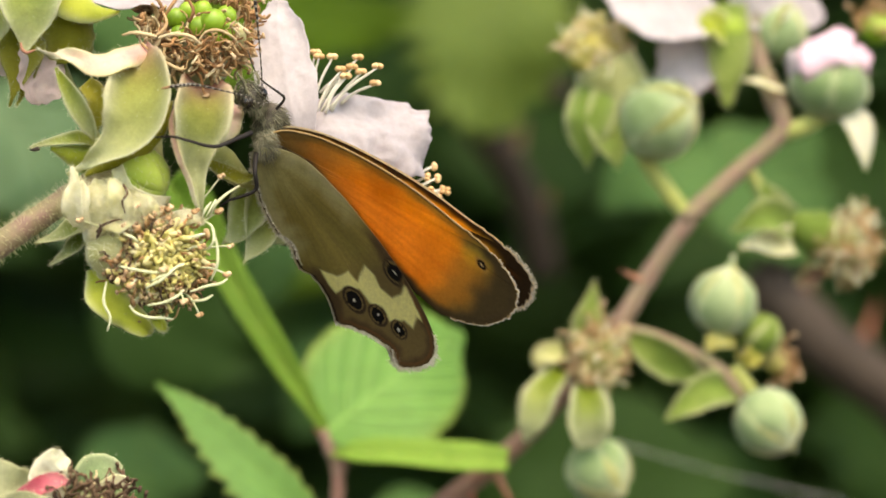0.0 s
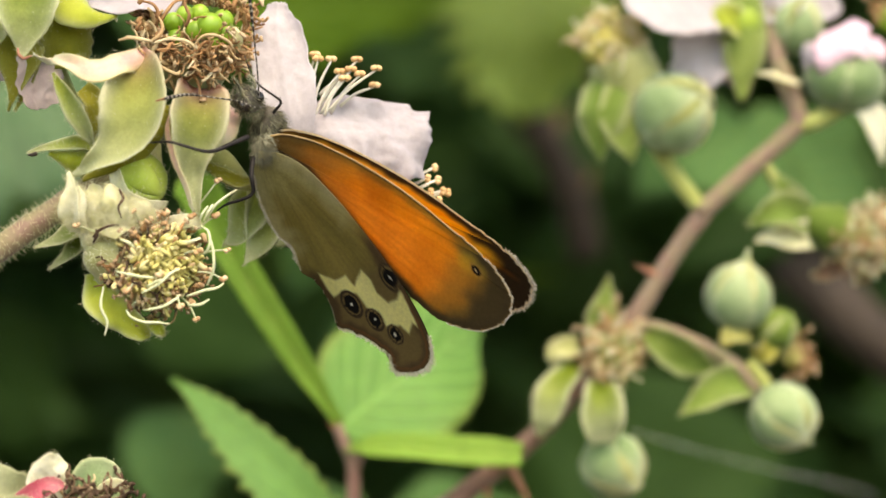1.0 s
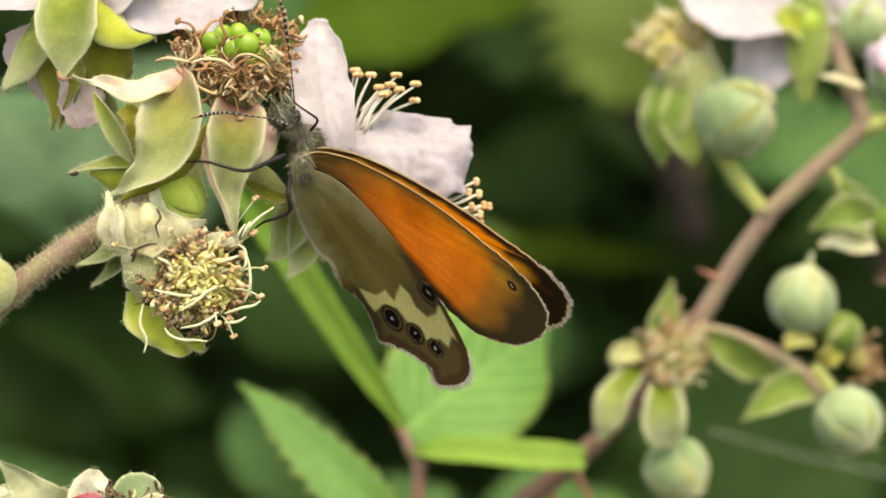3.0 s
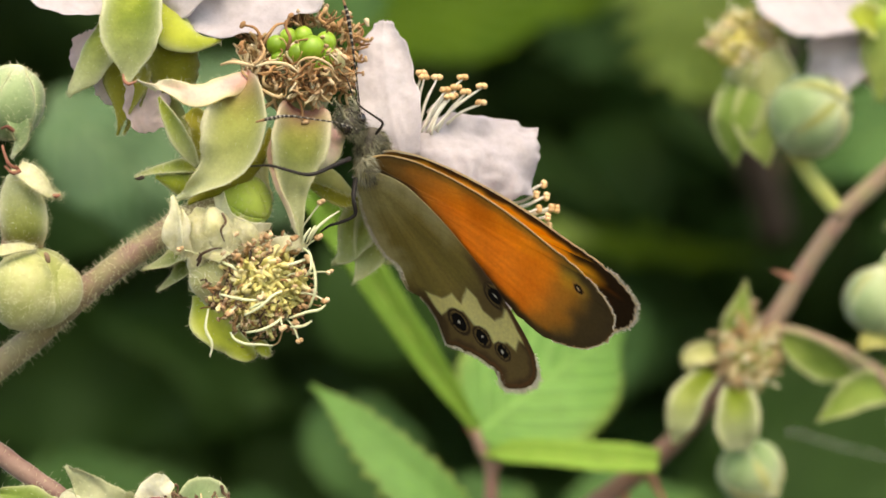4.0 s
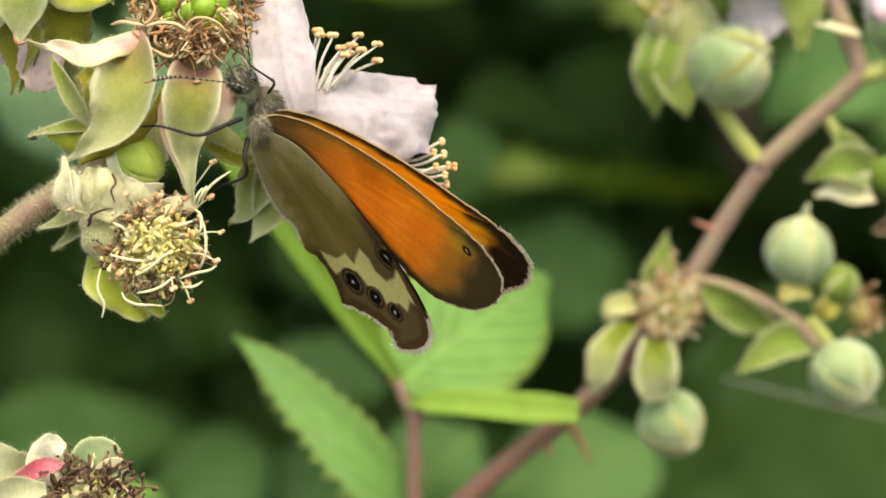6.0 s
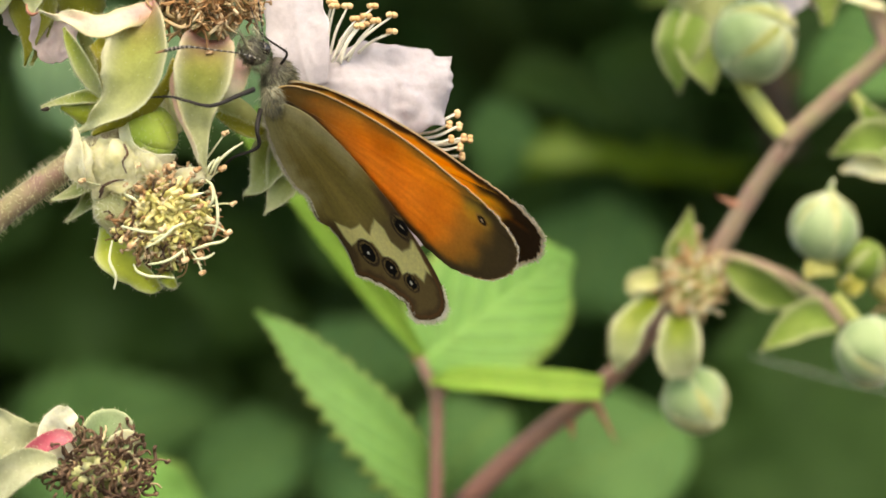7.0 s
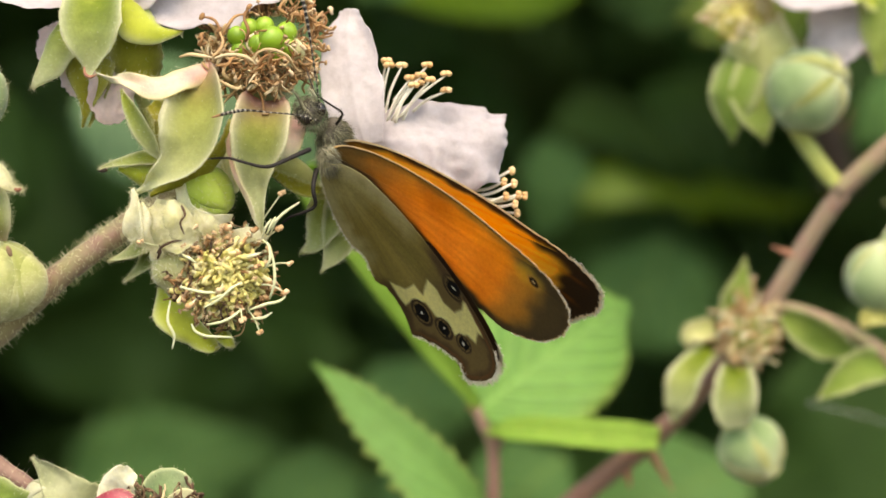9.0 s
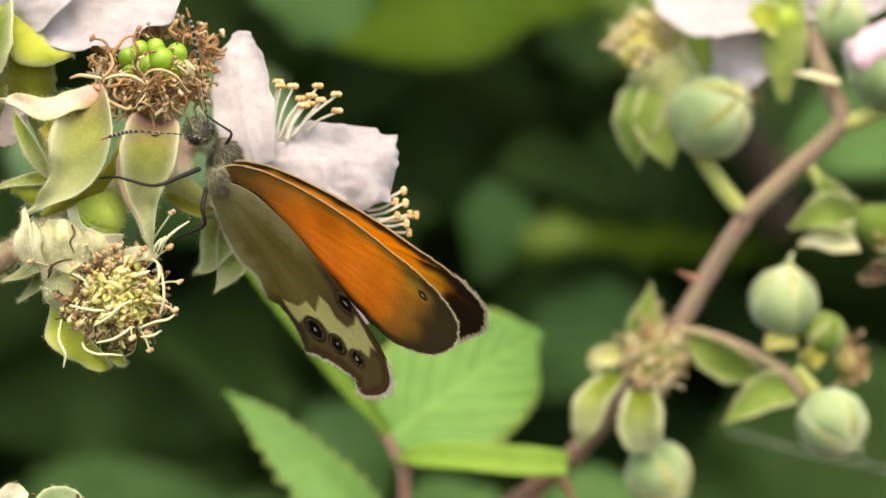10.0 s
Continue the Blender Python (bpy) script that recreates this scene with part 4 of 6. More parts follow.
# tufts beyond the drupelets
for k in range(120):
    ph = rng.uniform(-0.5, 3.5)
    p = Vector((-9.75, 0.40, 13.67)) + Vector((math.cos(ph) * 2.9, 0.3 + rng.random(), math.sin(ph) * 1.2))
    stand("stamen", rng.choice(BERRY + BERRY + BERRY[:6] + STRAW[:4]), berry, p, (math.cos(ph) * 0.6 + rng.gauss(0, .3), rng.gauss(-0.3, .3), 0.9), rng.random() * 6, rng.uniform(0.8, 1.4))
# single long stamens, some with their anthers
for k, pts in enumerate(([(-12.16, -2.60, 13.13), (-12.00, -3.00, 13.63), (-12.33, -3.00, 14.30), (-13.08, -2.80, 14.52)], [(-11.88, -2.80, 13.38), (-11.46, -3.10, 14.02), (-11.06, -3.00, 14.50), (-10.48, -2.80, 14.65)], [(-10.45, -3.20, 13.01), (-10.23, -3.50, 13.65), (-10.51, -3.30, 14.40), (-10.26, -3.00, 15.03)], [(-12.92, -2.40, 12.95), (-13.30, -2.60, 12.86), (-13.08, -2.80, 13.18), (-13.17, -2.60, 13.40)], [(-12.38, -3.20, 12.15), (-11.96, -3.40, 12.46), (-11.77, -3.30, 13.00), (-12.06, -3.00, 13.70)], [(-8.21, -1.50, 14.71), (-8.61, -1.60, 15.04), (-8.28, -1.50, 15.52)])):
    bm = bmesh.new()
    tube(bm, pts, [0.10, 0.11, 0.09, 0.06], 6, 14)
    ball(bm, pts[-1], 0.16, (0.4, 0, 0.6), 1.5, 8, 6, 0.4, 5)
    part("stamen", bm, M_DRY, berry, "curled brown stamen")
for pts, r in (([(-14.32, -3.40, 12.10), (-13.66, -3.80, 12.23), (-12.88, -3.90, 12.12), (-12.33, -3.80, 12.03)], 0.11), ([(-12.25, -3.60, 11.98), (-11.39, -4.00, 12.18), (-10.39, -4.10, 12.07), (-9.74, -3.90, 11.63)], 0.11), ([(-10.00, -3.90, 11.69), (-9.52, -4.20, 12.33), (-8.73, -4.20, 12.46), (-7.88, -3.90, 12.09), (-7.57, -3.60, 11.58)], 0.09), ([(-12.38, -3.20, 10.95), (-11.60, -3.40, 10.47), (-10.94, -3.30, 10.21), (-10.72, -3.20, 10.42)], 0.11)):
    bm = bmesh.new()
    tube(bm, pts, [r * 0.6, r, r, r * 0.5], 7)
    part("filament", bm, M_STRAW, berry, "dried pale filament")
sepal(berry, [(-7.54, -1.60, 11.81), (-7.37, -2.20, 12.56), (-7.57, -2.20, 13.17)], [0.24, 0.30, 0.10], (0.2, -1, 0.2), M_CREAM, 0.4, 0.2, seed=62, fuzz=1)
# its reflexed sepals
sepal(berry, [(-12.55, -1.20, 11.77), (-13.37, -2.60, 11.26), (-14.40, -3.60, 10.65), (-15.42, -4.00, 10.23), (-16.62, -4.00, 10.43), (-17.83, -3.80, 10.77), (-19.21, -3.40, 11.10)], [(0.45, 0.35), (0.7, 0.6), (0.75, 0.8), (0.78, 0.85), (0.62, 0.6), (0.28, 0.3), (0.06, 0.06)], (0.0, -1, 0.3), M_SEPAL_PINK, -0.25, 0.5, seed=1, label="pale pinkish reflexed sepal", long=1.4)
sepal(berry, [(-13.31, -1.00, 11.52), (-13.13, -3.00, 10.03), (-13.16, -3.80, 8.49), (-13.50, -4.00, 7.05), (-14.28, -3.90, 5.93), (-15.47, -3.60, 4.95), (-17.33, -3.00, 3.97)], [0.67, 1.48, 1.92, 1.82, 1.28, 0.57, 0.07], (-0.2, -1, 0.1), M_SEPAL_BLUSH, 0.62, 0.4, seed=2, label="broad pale green felted sepal")
sepal(berry, [(-11.43, -2.60, 8.39), (-12.07, -2.90, 6.57), (-13.21, -2.90, 5.44), (-14.67, -2.60, 4.58), (-16.34, -2.30, 3.92)], [0.17, 0.40, 0.61, 0.54, 0.13], (0.5, -0.8, -0.5), M_SEPAL_OLIVE, -0.3, 0.2, seed=63)
sepal(berry, [(-9.59, -1.00, 9.49), (-9.59, -2.60, 8.32), (-9.73, -3.00, 7.16), (-9.90, -3.00, 5.97), (-9.97, -2.90, 4.64), (-9.81, -2.80, 3.20), (-9.59, -2.60, 1.84)], [1.15, 1.62, 1.69, 1.28, 0.78, 0.40, 0.07], (0.1, -1, 0.1), M_SEPAL_BLUSH, 0.62, 0.4, seed=3)
sepal(berry, [(-10.93, -3.00, 8.63), (-11.34, -3.80, 7.06), (-11.00, -3.90, 5.47), (-10.42, -3.60, 3.95), (-9.66, -3.00, 2.03)], [0.10, 0.20, 0.20, 0.20, 0.07], (-0.8, -0.8, 0), M_SEPAL_PINK, 0.3, 0.1, seed=64)
sepal(berry, [(-18.10, -1.60, 10.26), (-17.49, -2.20, 9.15), (-16.73, -2.40, 7.93), (-16.08, -2.20, 6.94), (-15.72, -1.80, 6.35)], [0.10, 0.44, 0.61, 0.47, 0.13], (-0.5, -1, 0.1), None, 0.5, 0.2, seed=4)
sepal(berry, [(-16.39, -0.60, 9.52), (-15.62, -0.80, 8.62), (-15.62, -0.80, 7.61), (-15.85, -0.60, 6.67)], [0.54, 0.67, 0.54, 0.20], (-0.2, -1, 0.1), M_SEPAL_OLIVE, 0.4, 0.2, seed=65)
sepal(berry, [(-7.61, -0.20, 8.52), (-7.80, -1.60, 7.57), (-7.99, -1.90, 6.75), (-8.48, -1.60, 6.02)], [0.54, 0.61, 0.54, 0.13], (0.3, -1, 0.1), M_SEPAL_PINK, 0.35, 0.2, seed=5)

# open flower seen from behind, with hanging sepals
bm = bmesh.new()
ball(bm, (-19.54, 1.50, 15.83), 1.9, (-0.1, 0.2, 1), 0.8, 16, 10, 0.08)
flower = part("flower", bm, M_LIME, spray, "white open bramble flower with green sepals")
stem(flower, [(-14.98, 2.00, 4.88), (-16.38, 2.00, 7.47), (-18.14, 2.00, 11.26), (-18.98, 1.60, 14.34)], [0.5, 0.42, 0.45], M_STEM_GREEN, 60, 0.4, 3, "pedicel")
sepal(flower, [(-19.74, -0.40, 16.45), (-19.69, -1.80, 15.29), (-19.74, -2.40, 13.95), (-19.76, -2.50, 12.81), (-19.84, -2.40, 11.88), (-19.94, -2.20, 11.02)], [1.35, 1.75, 1.82, 1.35, 0.61, 0.13], (0.05, -1, 0.15), None, 0.6, 0.25, seed=6)
bm = bmesh.new()
tube(bm, [(-20.18, -2.60, 11.60), (-20.09, -2.80, 11.18), (-19.78, -2.90, 10.97), (-19.32, -2.80, 11.18)], [0.05, 0.1, 0.11, 0.04], 6)
part("sepal_tip", bm, M_RUST, flower, "red-brown curled sepal tip")
sepal(flower, [(-18.61, -0.20, 16.13), (-17.81, -1.20, 15.01), (-16.94, -1.70, 14.09), (-15.99, -1.80, 13.67), (-15.13, -1.70, 13.62), (-14.48, -1.40, 13.71)], [0.81, 1.21, 1.15, 0.67, 0.34, 0.07], (0.2, -1, 0.4), M_SEPAL_BRIGHT, -0.4, 0.2, seed=7)
sepal(flower, [(-17.92, 0.30, 14.68), (-17.57, -0.40, 13.26), (-17.34, -0.60, 11.95), (-17.16, -0.40, 10.75)], [1.21, 1.55, 1.55, 1.21], (0.15, -1, 0.1), M_SEPAL_OLIVE, -0.3, 0.3, seed=10)
sepal(flower, [(-21.38, 0.20, 15.69), (-21.68, -0.80, 14.17), (-22.13, -1.20, 12.85), (-22.73, -1.20, 11.57), (-23.59, -0.90, 10.38)], [0.54, 0.88, 1.15, 0.88, 0.13], (-0.4, -1, 0.2), None, -0.4, 0.2, seed=8)
sepal(flower, [(-20.18, 0.40, 12.65), (-20.24, -0.20, 11.17), (-20.39, -0.30, 9.94), (-20.58, -0.20, 8.93), (-20.84, 0.00, 8.09)], [1.35, 1.42, 0.74, 0.24, 0.07], (0, -1, 0), M_SEPAL_OLIVE, 0.3, 0.2, seed=9)
sepal(flower, [(-19.68, 0.20, 11.27), (-19.86, 0.00, 10.03), (-20.06, 0.00, 8.94), (-20.41, 0.10, 8.20)], [0.74, 0.54, 0.20, 0.07], (0.1, -1, 0), M_SEPAL_OLIVE, 0.3, 0.2, seed=66)
petal(flower, [(-19.79, 1.00, 15.31), (-22.07, 0.00, 16.23), (-24.80, 0.00, 17.06), (-28.46, 1.50, 18.39)], [0.8, 2.2, 2.6, 1.2], (0.1, -0.75, 0.75), 0.2, 0.5, seed=1)
petal(flower, [(-18.89, 0.60, 15.63), (-17.93, -0.60, 17.57), (-17.62, -0.50, 19.97), (-17.78, 1.00, 22.22)], [1.2, 3.2, 3.8, 2.0], (0, -1, 0.4), 0.2, 0.5, seed=2)
petal(flower, [(-17.71, 0.80, 15.66), (-15.25, 0.00, 15.95), (-12.52, 0.00, 16.66), (-10.17, 0.50, 18.11), (-9.17, 1.00, 20.24)], [0.8, 2.4, 3.0, 2.6, 1.0], (0.15, -1, 0.4), 0.25, 0.6, seed=3)
petal(flower, [(-20.77, 1.20, 14.08), (-21.76, 1.40, 13.49), (-22.87, 1.50, 13.08), (-23.91, 1.60, 13.02)], [0.88, 1.35, 1.55, 1.35], (-0.3, -1, 0.3), 0.15, 0.3, material=M_PETAL_BACKLIT, seed=4, crinkle=0.06)
petal(flower, [(-19.99, 1.00, 13.38), (-20.80, 0.90, 11.94), (-21.48, 0.90, 11.05), (-22.11, 1.00, 10.51)], [0.88, 1.48, 1.55, 1.08], (-0.2, -1, 0.3), 0.1, 0.3, material=M_PETAL_BACKLIT, seed=6, crinkle=0.06)
petal(flower, [(-19.46, 0.60, 12.32), (-19.27, 0.20, 10.86), (-19.04, 0.00, 9.62), (-18.79, 0.20, 8.27)], [0.88, 1.21, 1.42, 1.08], (0.2, -1, 0.4), 0.3, 0.6, material=M_PETAL_BACKLIT, seed=5, crinkle=0.3)

# hanging withered head with a cream calyx
head = dry_head(spray, (-12.14, -1.20, -0.98), (0.42, -0.88, -0.1), 3.7, 150, BERRY[1:9] + TAN, 21, M_CARPEL, 1.5, jitter=0.8, size=(0.6, 1.0))
tagged(head, "withered bramble head with pale tangled stamens")
rng = random.Random(90)
MID = Vector((-12.14, -1.20, -0.98))
for k in range(260):  # the short yellow styles in the middle, looser to the rim
    d = Vector((rng.gauss(0.28, 0.5), -1, rng.gauss(0.0, 0.5))).normalized()
    p = MID + d * rng.uniform(2.5, 3.1)
    stand("style", rng.choice(STYLE), head, p, d + Vector((rng.gauss(0, .8), rng.gauss(0, .5), rng.gauss(0, .8))), rng.random() * 6, rng.uniform(0.8, 1.4))
for k in range(130):  # tan anthers crowd the upper rim
    a = rng.gauss(1.9, 0.75) if k < 50 else rng.uniform(-1.8, 4.5)
    out = rng.uniform(0.55, 1.0)
    d = Vector((math.cos(a) * out, -math.sqrt(max(0.04, 1.05 - out * out)), math.sin(a) * out)).normalized()
    stand("anther", rng.choice(CRUMBS + TAN[:3]), head, MID + d * rng.uniform(2.8, 3.4), d + Vector((rng.gauss(0, .5), rng.gauss(0, .5), rng.gauss(0, .5))), rng.random() * 6, rng.uniform(0.8, 1.35))
for k in range(130):  # brown shreds below
    a = rng.uniform(1.4, 5.6)
    out = rng.uniform(0.4, 1.0)
    d = Vector((math.cos(a) * out, -math.sqrt(max(0.04, 1.05 - out * out)), math.sin(a) * out)).normalized()
    stand("stamen", rng.choice(DARK + STRAW), head, MID + d * rng.uniform(2.8, 3.3), d + Vector((rng.gauss(0, .9), rng.gauss(0, .6), rng.gauss(0, .9))), rng.random() * 6, rng.uniform(0.5, 0.85))
CAL = "crumpled cream calyx lobe"
bm = bmesh.new()
for c, (rx, rz), n in (((-15.67, -3.60, 2.02), (1.35, 1.5), 420), ((-14.17, -4.00, 1.82), (1.3, 1.3), 380), ((-12.68, -3.60, 1.76), (1.0, 0.7), 200), ((-15.23, -3.30, 0.03), (0.9, 1.2), 120), ((-16.76, -3.90, 2.35), (0.5, 1.4), 160), ((-10.46, -3.00, 1.43), (1.0, 0.4), 120)):
    for _ in range(n):
        d = Vector((rng.gauss(0, 1), -abs(rng.gauss(0, 0.9)), rng.gauss(0, 1))).normalized()
        p = Vector(c) + Vector((d.x * rx, d.y * 0.7, d.z * rz))
        strand(bm, p, (d * 0.7 + Vector((rng.gauss(0, .7), rng.gauss(0, .5), rng.gauss(0, .7)))).normalized(), rng.uniform(0.2, 0.6), 0.013, rng)
part("wool", bm, M_WOOL, head, "matted cream wool of the calyx", "stuff")
sepal(head, [(-16.17, -2.00, 0.54), (-15.91, -3.20, 1.70), (-15.60, -3.60, 2.82), (-15.71, -3.20, 3.69)], [1.15, 1.28, 1.01, 0.40], (-0.3, -1, 0.8), M_CREAM, -0.3, 0.6, 0.3, seed=40, crinkle=0.38, label=CAL, fuzz=8, long=1.5)
sepal(head, [(-14.45, -2.40, 0.54), (-14.39, -3.80, 1.62), (-14.36, -4.10, 2.61), (-14.54, -3.60, 3.35)], [1.15, 1.15, 0.88, 0.40], (0.0, -1, 0.9), M_CREAM, -0.3, 0.6, 0.3, seed=41, crinkle=0.38, label=CAL, fuzz=8, long=1.5)
sepal(head, [(-13.05, -2.40, 1.10), (-12.88, -3.60, 1.89), (-13.00, -3.70, 2.49), (-13.29, -3.40, 2.89)], [0.88, 0.88, 0.67, 0.27], (0.1, -1, 0.5), M_CREAM, 0.3, 0.5, 0.25, seed=42, crinkle=0.2, label=CAL, fuzz=6, long=1.3)
sepal(head, [(-11.53, -2.20, 0.97), (-10.73, -3.00, 1.43), (-9.93, -3.00, 1.57), (-9.36, -2.60, 1.30)], [0.47, 0.47, 0.40, 0.17], (0.1, -1, 0.5), M_CREAM, 0.3, 0.4, 0.2, seed=43, crinkle=0.15, label=CAL, fuzz=4)
sepal(head, [(-16.53, -3.00, 0.97), (-16.75, -4.00, 2.15), (-16.86, -4.20, 3.21), (-17.04, -3.80, 4.24)], [0.34, 0.64, 0.51, 0.10], (-0.5, -1, 0.1), M_CREAM, 0.7, 0.3, 0.25, seed=44, crinkle=0.1, label=CAL, fuzz=5, long=1.3)
sepal(head, [(-16.09, -3.40, 0.86), (-16.32, -4.30, 1.85), (-16.24, -4.40, 2.74), (-16.53, -4.20, 3.47)], [0.27, 0.40, 0.34, 0.10], (0.4, -1, 0.1), M_CREAM, -0.5, 0.3, 0.25, seed=45, crinkle=0.1, label=CAL, fuzz=5, long=1.3)
sepal(head, [(-14.55, -1.40, -2.66), (-15.06, -3.00, -1.37), (-15.22, -3.40, -0.17), (-15.04, -3.20, 1.10)], [0.74, 1.08, 1.15, 0.88], (-0.4, -1, 0.1), M_BUD_PALE, -0.35, 0.4, seed=46, crinkle=0.12, fuzz=6, long=1.3)
sepal(head, [(-15.67, -1.00, -1.52), (-15.21, -2.20, -2.91), (-14.17, -2.60, -3.98), (-13.11, -2.50, -4.65), (-12.35, -2.00, -5.20)], [(0.47, 0.47), (1.15, 0.94), (1.15, 0.88), (0.81, 0.67), (0.20, 0.13)], (-0.2, -1, -0.1), M_SEPAL_BRIGHT, 0.35, 0.4, seed=3, crinkle=0.08)
sepal(head, [(-12.25, -1.60, -4.34), (-11.82, -1.90, -4.73), (-11.44, -1.60, -5.15)], [0.47, 0.40, 0.07], (0.2, -1, -0.1), M_SEPAL_BRIGHT, 0.35, 0.3, seed=67)
sepal(head, [(-16.21, -0.40, 1.39), (-17.02, -1.00, 0.91), (-17.96, -1.10, 0.44), (-19.21, -0.80, -0.03)], [0.61, 0.61, 0.40, 0.07], (-0.2, -1, 0.4), None, 0.4, 0.4, seed=4)
sepal(head, [(-16.48, 0.20, 0.71), (-16.89, -0.40, -0.03), (-17.42, -0.50, -0.64), (-18.20, -0.20, -1.26)], [0.67, 0.54, 0.30, 0.07], (-0.2, -1, 0.1), None, 0.4, 0.4, seed=68)
for k, pts in enumerate(([(-14.13, -4.40, 3.33), (-13.91, -4.60, 2.80), (-14.18, -4.60, 2.34), (-14.00, -4.40, 1.68)], [(-15.60, -4.20, 0.56), (-15.23, -4.60, 0.96), (-14.63, -4.70, 1.22), (-14.13, -4.40, 1.29)], [(-15.60, -4.20, 0.23), (-15.37, -4.50, 0.69), (-15.45, -4.40, 1.02)])):
    bm = bmesh.new()
    tube(bm, pts, [0.07, 0.09, 0.07, 0.04], 6)
    part("filament", bm, M_DRY_DARK, head, "thin red-brown dry filament")
for k, pts in enumerate(([(-13.64, -4.00, -3.67), (-13.33, -4.50, -4.06), (-12.65, -4.70, -4.32), (-11.86, -4.70, -4.35), (-11.15, -4.50, -4.42)], [(-14.99, -3.40, -2.29), (-15.13, -3.60, -3.45), (-14.74, -3.60, -4.35), (-14.88, -3.50, -5.15)], [(-12.64, -4.80, -3.65), (-11.63, -5.10, -3.45), (-10.91, -5.10, -3.06), (-10.59, -4.90, -2.73)], [(-10.11, -4.20, -3.34), (-9.37, -4.40, -3.27), (-8.86, -4.20, -2.97)], [(-10.17, -4.40, -2.81), (-9.20, -4.60, -2.47), (-8.44, -4.50, -2.31), (-8.03, -4.30, -2.02)], [(-9.06, -3.00, 1.63), (-8.71, -3.40, 2.36), (-8.11, -3.30, 2.96), (-7.33, -3.00, 3.50)], [(-9.25, -3.20, 1.63), (-8.90, -3.50, 2.29), (-8.71, -3.30, 2.63)], [(-9.53, -3.00, 1.50), (-9.31, -3.30, 2.03), (-8.99, -3.20, 2.50)], [(-9.21, -4.40, -0.36), (-8.89, -4.80, 0.16), (-8.97, -4.50, 0.96), (-9.39, -4.20, 1.29)], [(-8.99, -4.20, -2.15), (-8.64, -4.60, -1.15), (-8.71, -4.50, 0.03), (-8.99, -4.20, 0.89)], [(-12.76, -5.00, -2.66), (-11.81, -5.30, -2.13), (-11.09, -5.30, -1.48), (-10.58, -5.10, -1.22)], [(-14.24, -4.60, -1.42), (-13.41, -5.00, -1.61), (-12.61, -5.20, -1.74), (-11.83, -5.10, -1.74)], [(-12.48, -5.10, -2.27), (-11.81, -5.30, -1.94), (-11.29, -5.20, -1.81)], [(-10.20, -4.90, 0.30), (-9.79, -5.10, 0.43), (-9.41, -4.90, 0.56)], [(-14.03, -4.70, 0.43), (-13.54, -5.00, 0.23), (-13.23, -4.90, -0.03)])):
    bm = bmesh.new()
    tube(bm, pts, [0.06, 0.09, 0.085, 0.05], 7)
    part("filament", bm, M_FIL, head, "pale curled filament")
for p, r in (((-11.75, -5.30, -1.57), 0.26), ((-13.63, -4.80, -2.53), 0.28), ((-10.55, -4.60, -3.40), 0.26), ((-8.06, -4.30, -1.78), 0.26), ((-9.60, -4.00, -4.14), 0.22), ((-7.83, -3.60, -0.10), 0.2), ((-9.91, -3.80, 1.89), 0.26), ((-8.52, -3.20, 1.96), 0.28), ((-8.41, -2.80, 4.04), 0.24), ((-13.34, -4.40, 2.08), 0.2), ((-11.45, -4.00, 2.02), 0.26), ((-9.60, -5.00, -0.23), 0.22), ((-16.57, -4.40, 1.22), 0.22)):
    bm = bmesh.new()
    for s in (-1, 1):
        ball(bm, Vector(p) + Vector((0.08 * s, 0, 0.04 * s)), r * 0.62, (0.6, -0.3, 0.4 * s), 1.2, 9, 7, 0.5, 5)
    out = Vector(p) - MID
    if out.length > 3.3:
        foot = MID + out.normalized() * 2.6
        tube(bm, [foot, foot.lerp(Vector(p), 0.5) + Vector((0.12, -0.1, 0.18)), p], [0.06, 0.06, 0.05], 6, mat_index=1)
    part("anther", bm, [M_PINK_ANTHER, M_FIL], head, "pinkish-tan withered anther")

# flower that the butterfly sits on
bm = bmesh.new()
ball(bm, (-4.03, 2.80, 4.95), 1.7, (0.4, 0.1, 0.9), 0.8, 16, 10, 0.1)
open_flower = part("flower", bm, M_LIME, spray, "white bramble flower with crinkled petals and tan stamens")
stem(open_flower, [(-10.83, 2.80, 8.21), (-8.34, 1.80, 4.89), (-6.27, 2.20, 4.05), (-4.19, 2.80, 4.77)], [0.45, 0.42, 0.5], M_STEM_GREEN, 40, 0.4, 5, "pedicel")
petal(open_flower, [(-3.67, 0.40, 6.79), (-4.20, 0.20, 8.83), (-4.64, 1.00, 11.63), (-4.88, 2.00, 13.77), (-4.83, 3.00, 15.18)], [1.1, 1.75, 1.8, 1.4, 0.6], (0.05, -1, 0.25), 0.3, 0.5, seed=11, crinkle=0.16, fold=-0.3, label="upright white petal with a pink flush")
petal(open_flower, [(-3.33, 1.20, 6.82), (-1.62, 1.00, 7.17), (0.64, 1.40, 7.13), (2.73, 2.00, 7.06), (4.79, 2.80, 6.76)], [1.3, 2.65, 3.1, 2.95, 2.15], (0.1, -1, 0.45), 0.12, 0.85, seed=12, wavef=0.55, crinkle=0.26, rnd=0.16, fold=-0.3, label="wide crinkled white petal")
petal(open_flower, [(-3.16, 4.80, 4.47), (-0.67, 4.80, 1.66), (1.48, 4.80, -1.15), (3.08, 4.80, -2.56)], [1.0, 2.0, 2.2, 1.0], (0, -1, 0.3), 0.2, 0.5, seed=13)
rng = random.Random(4)
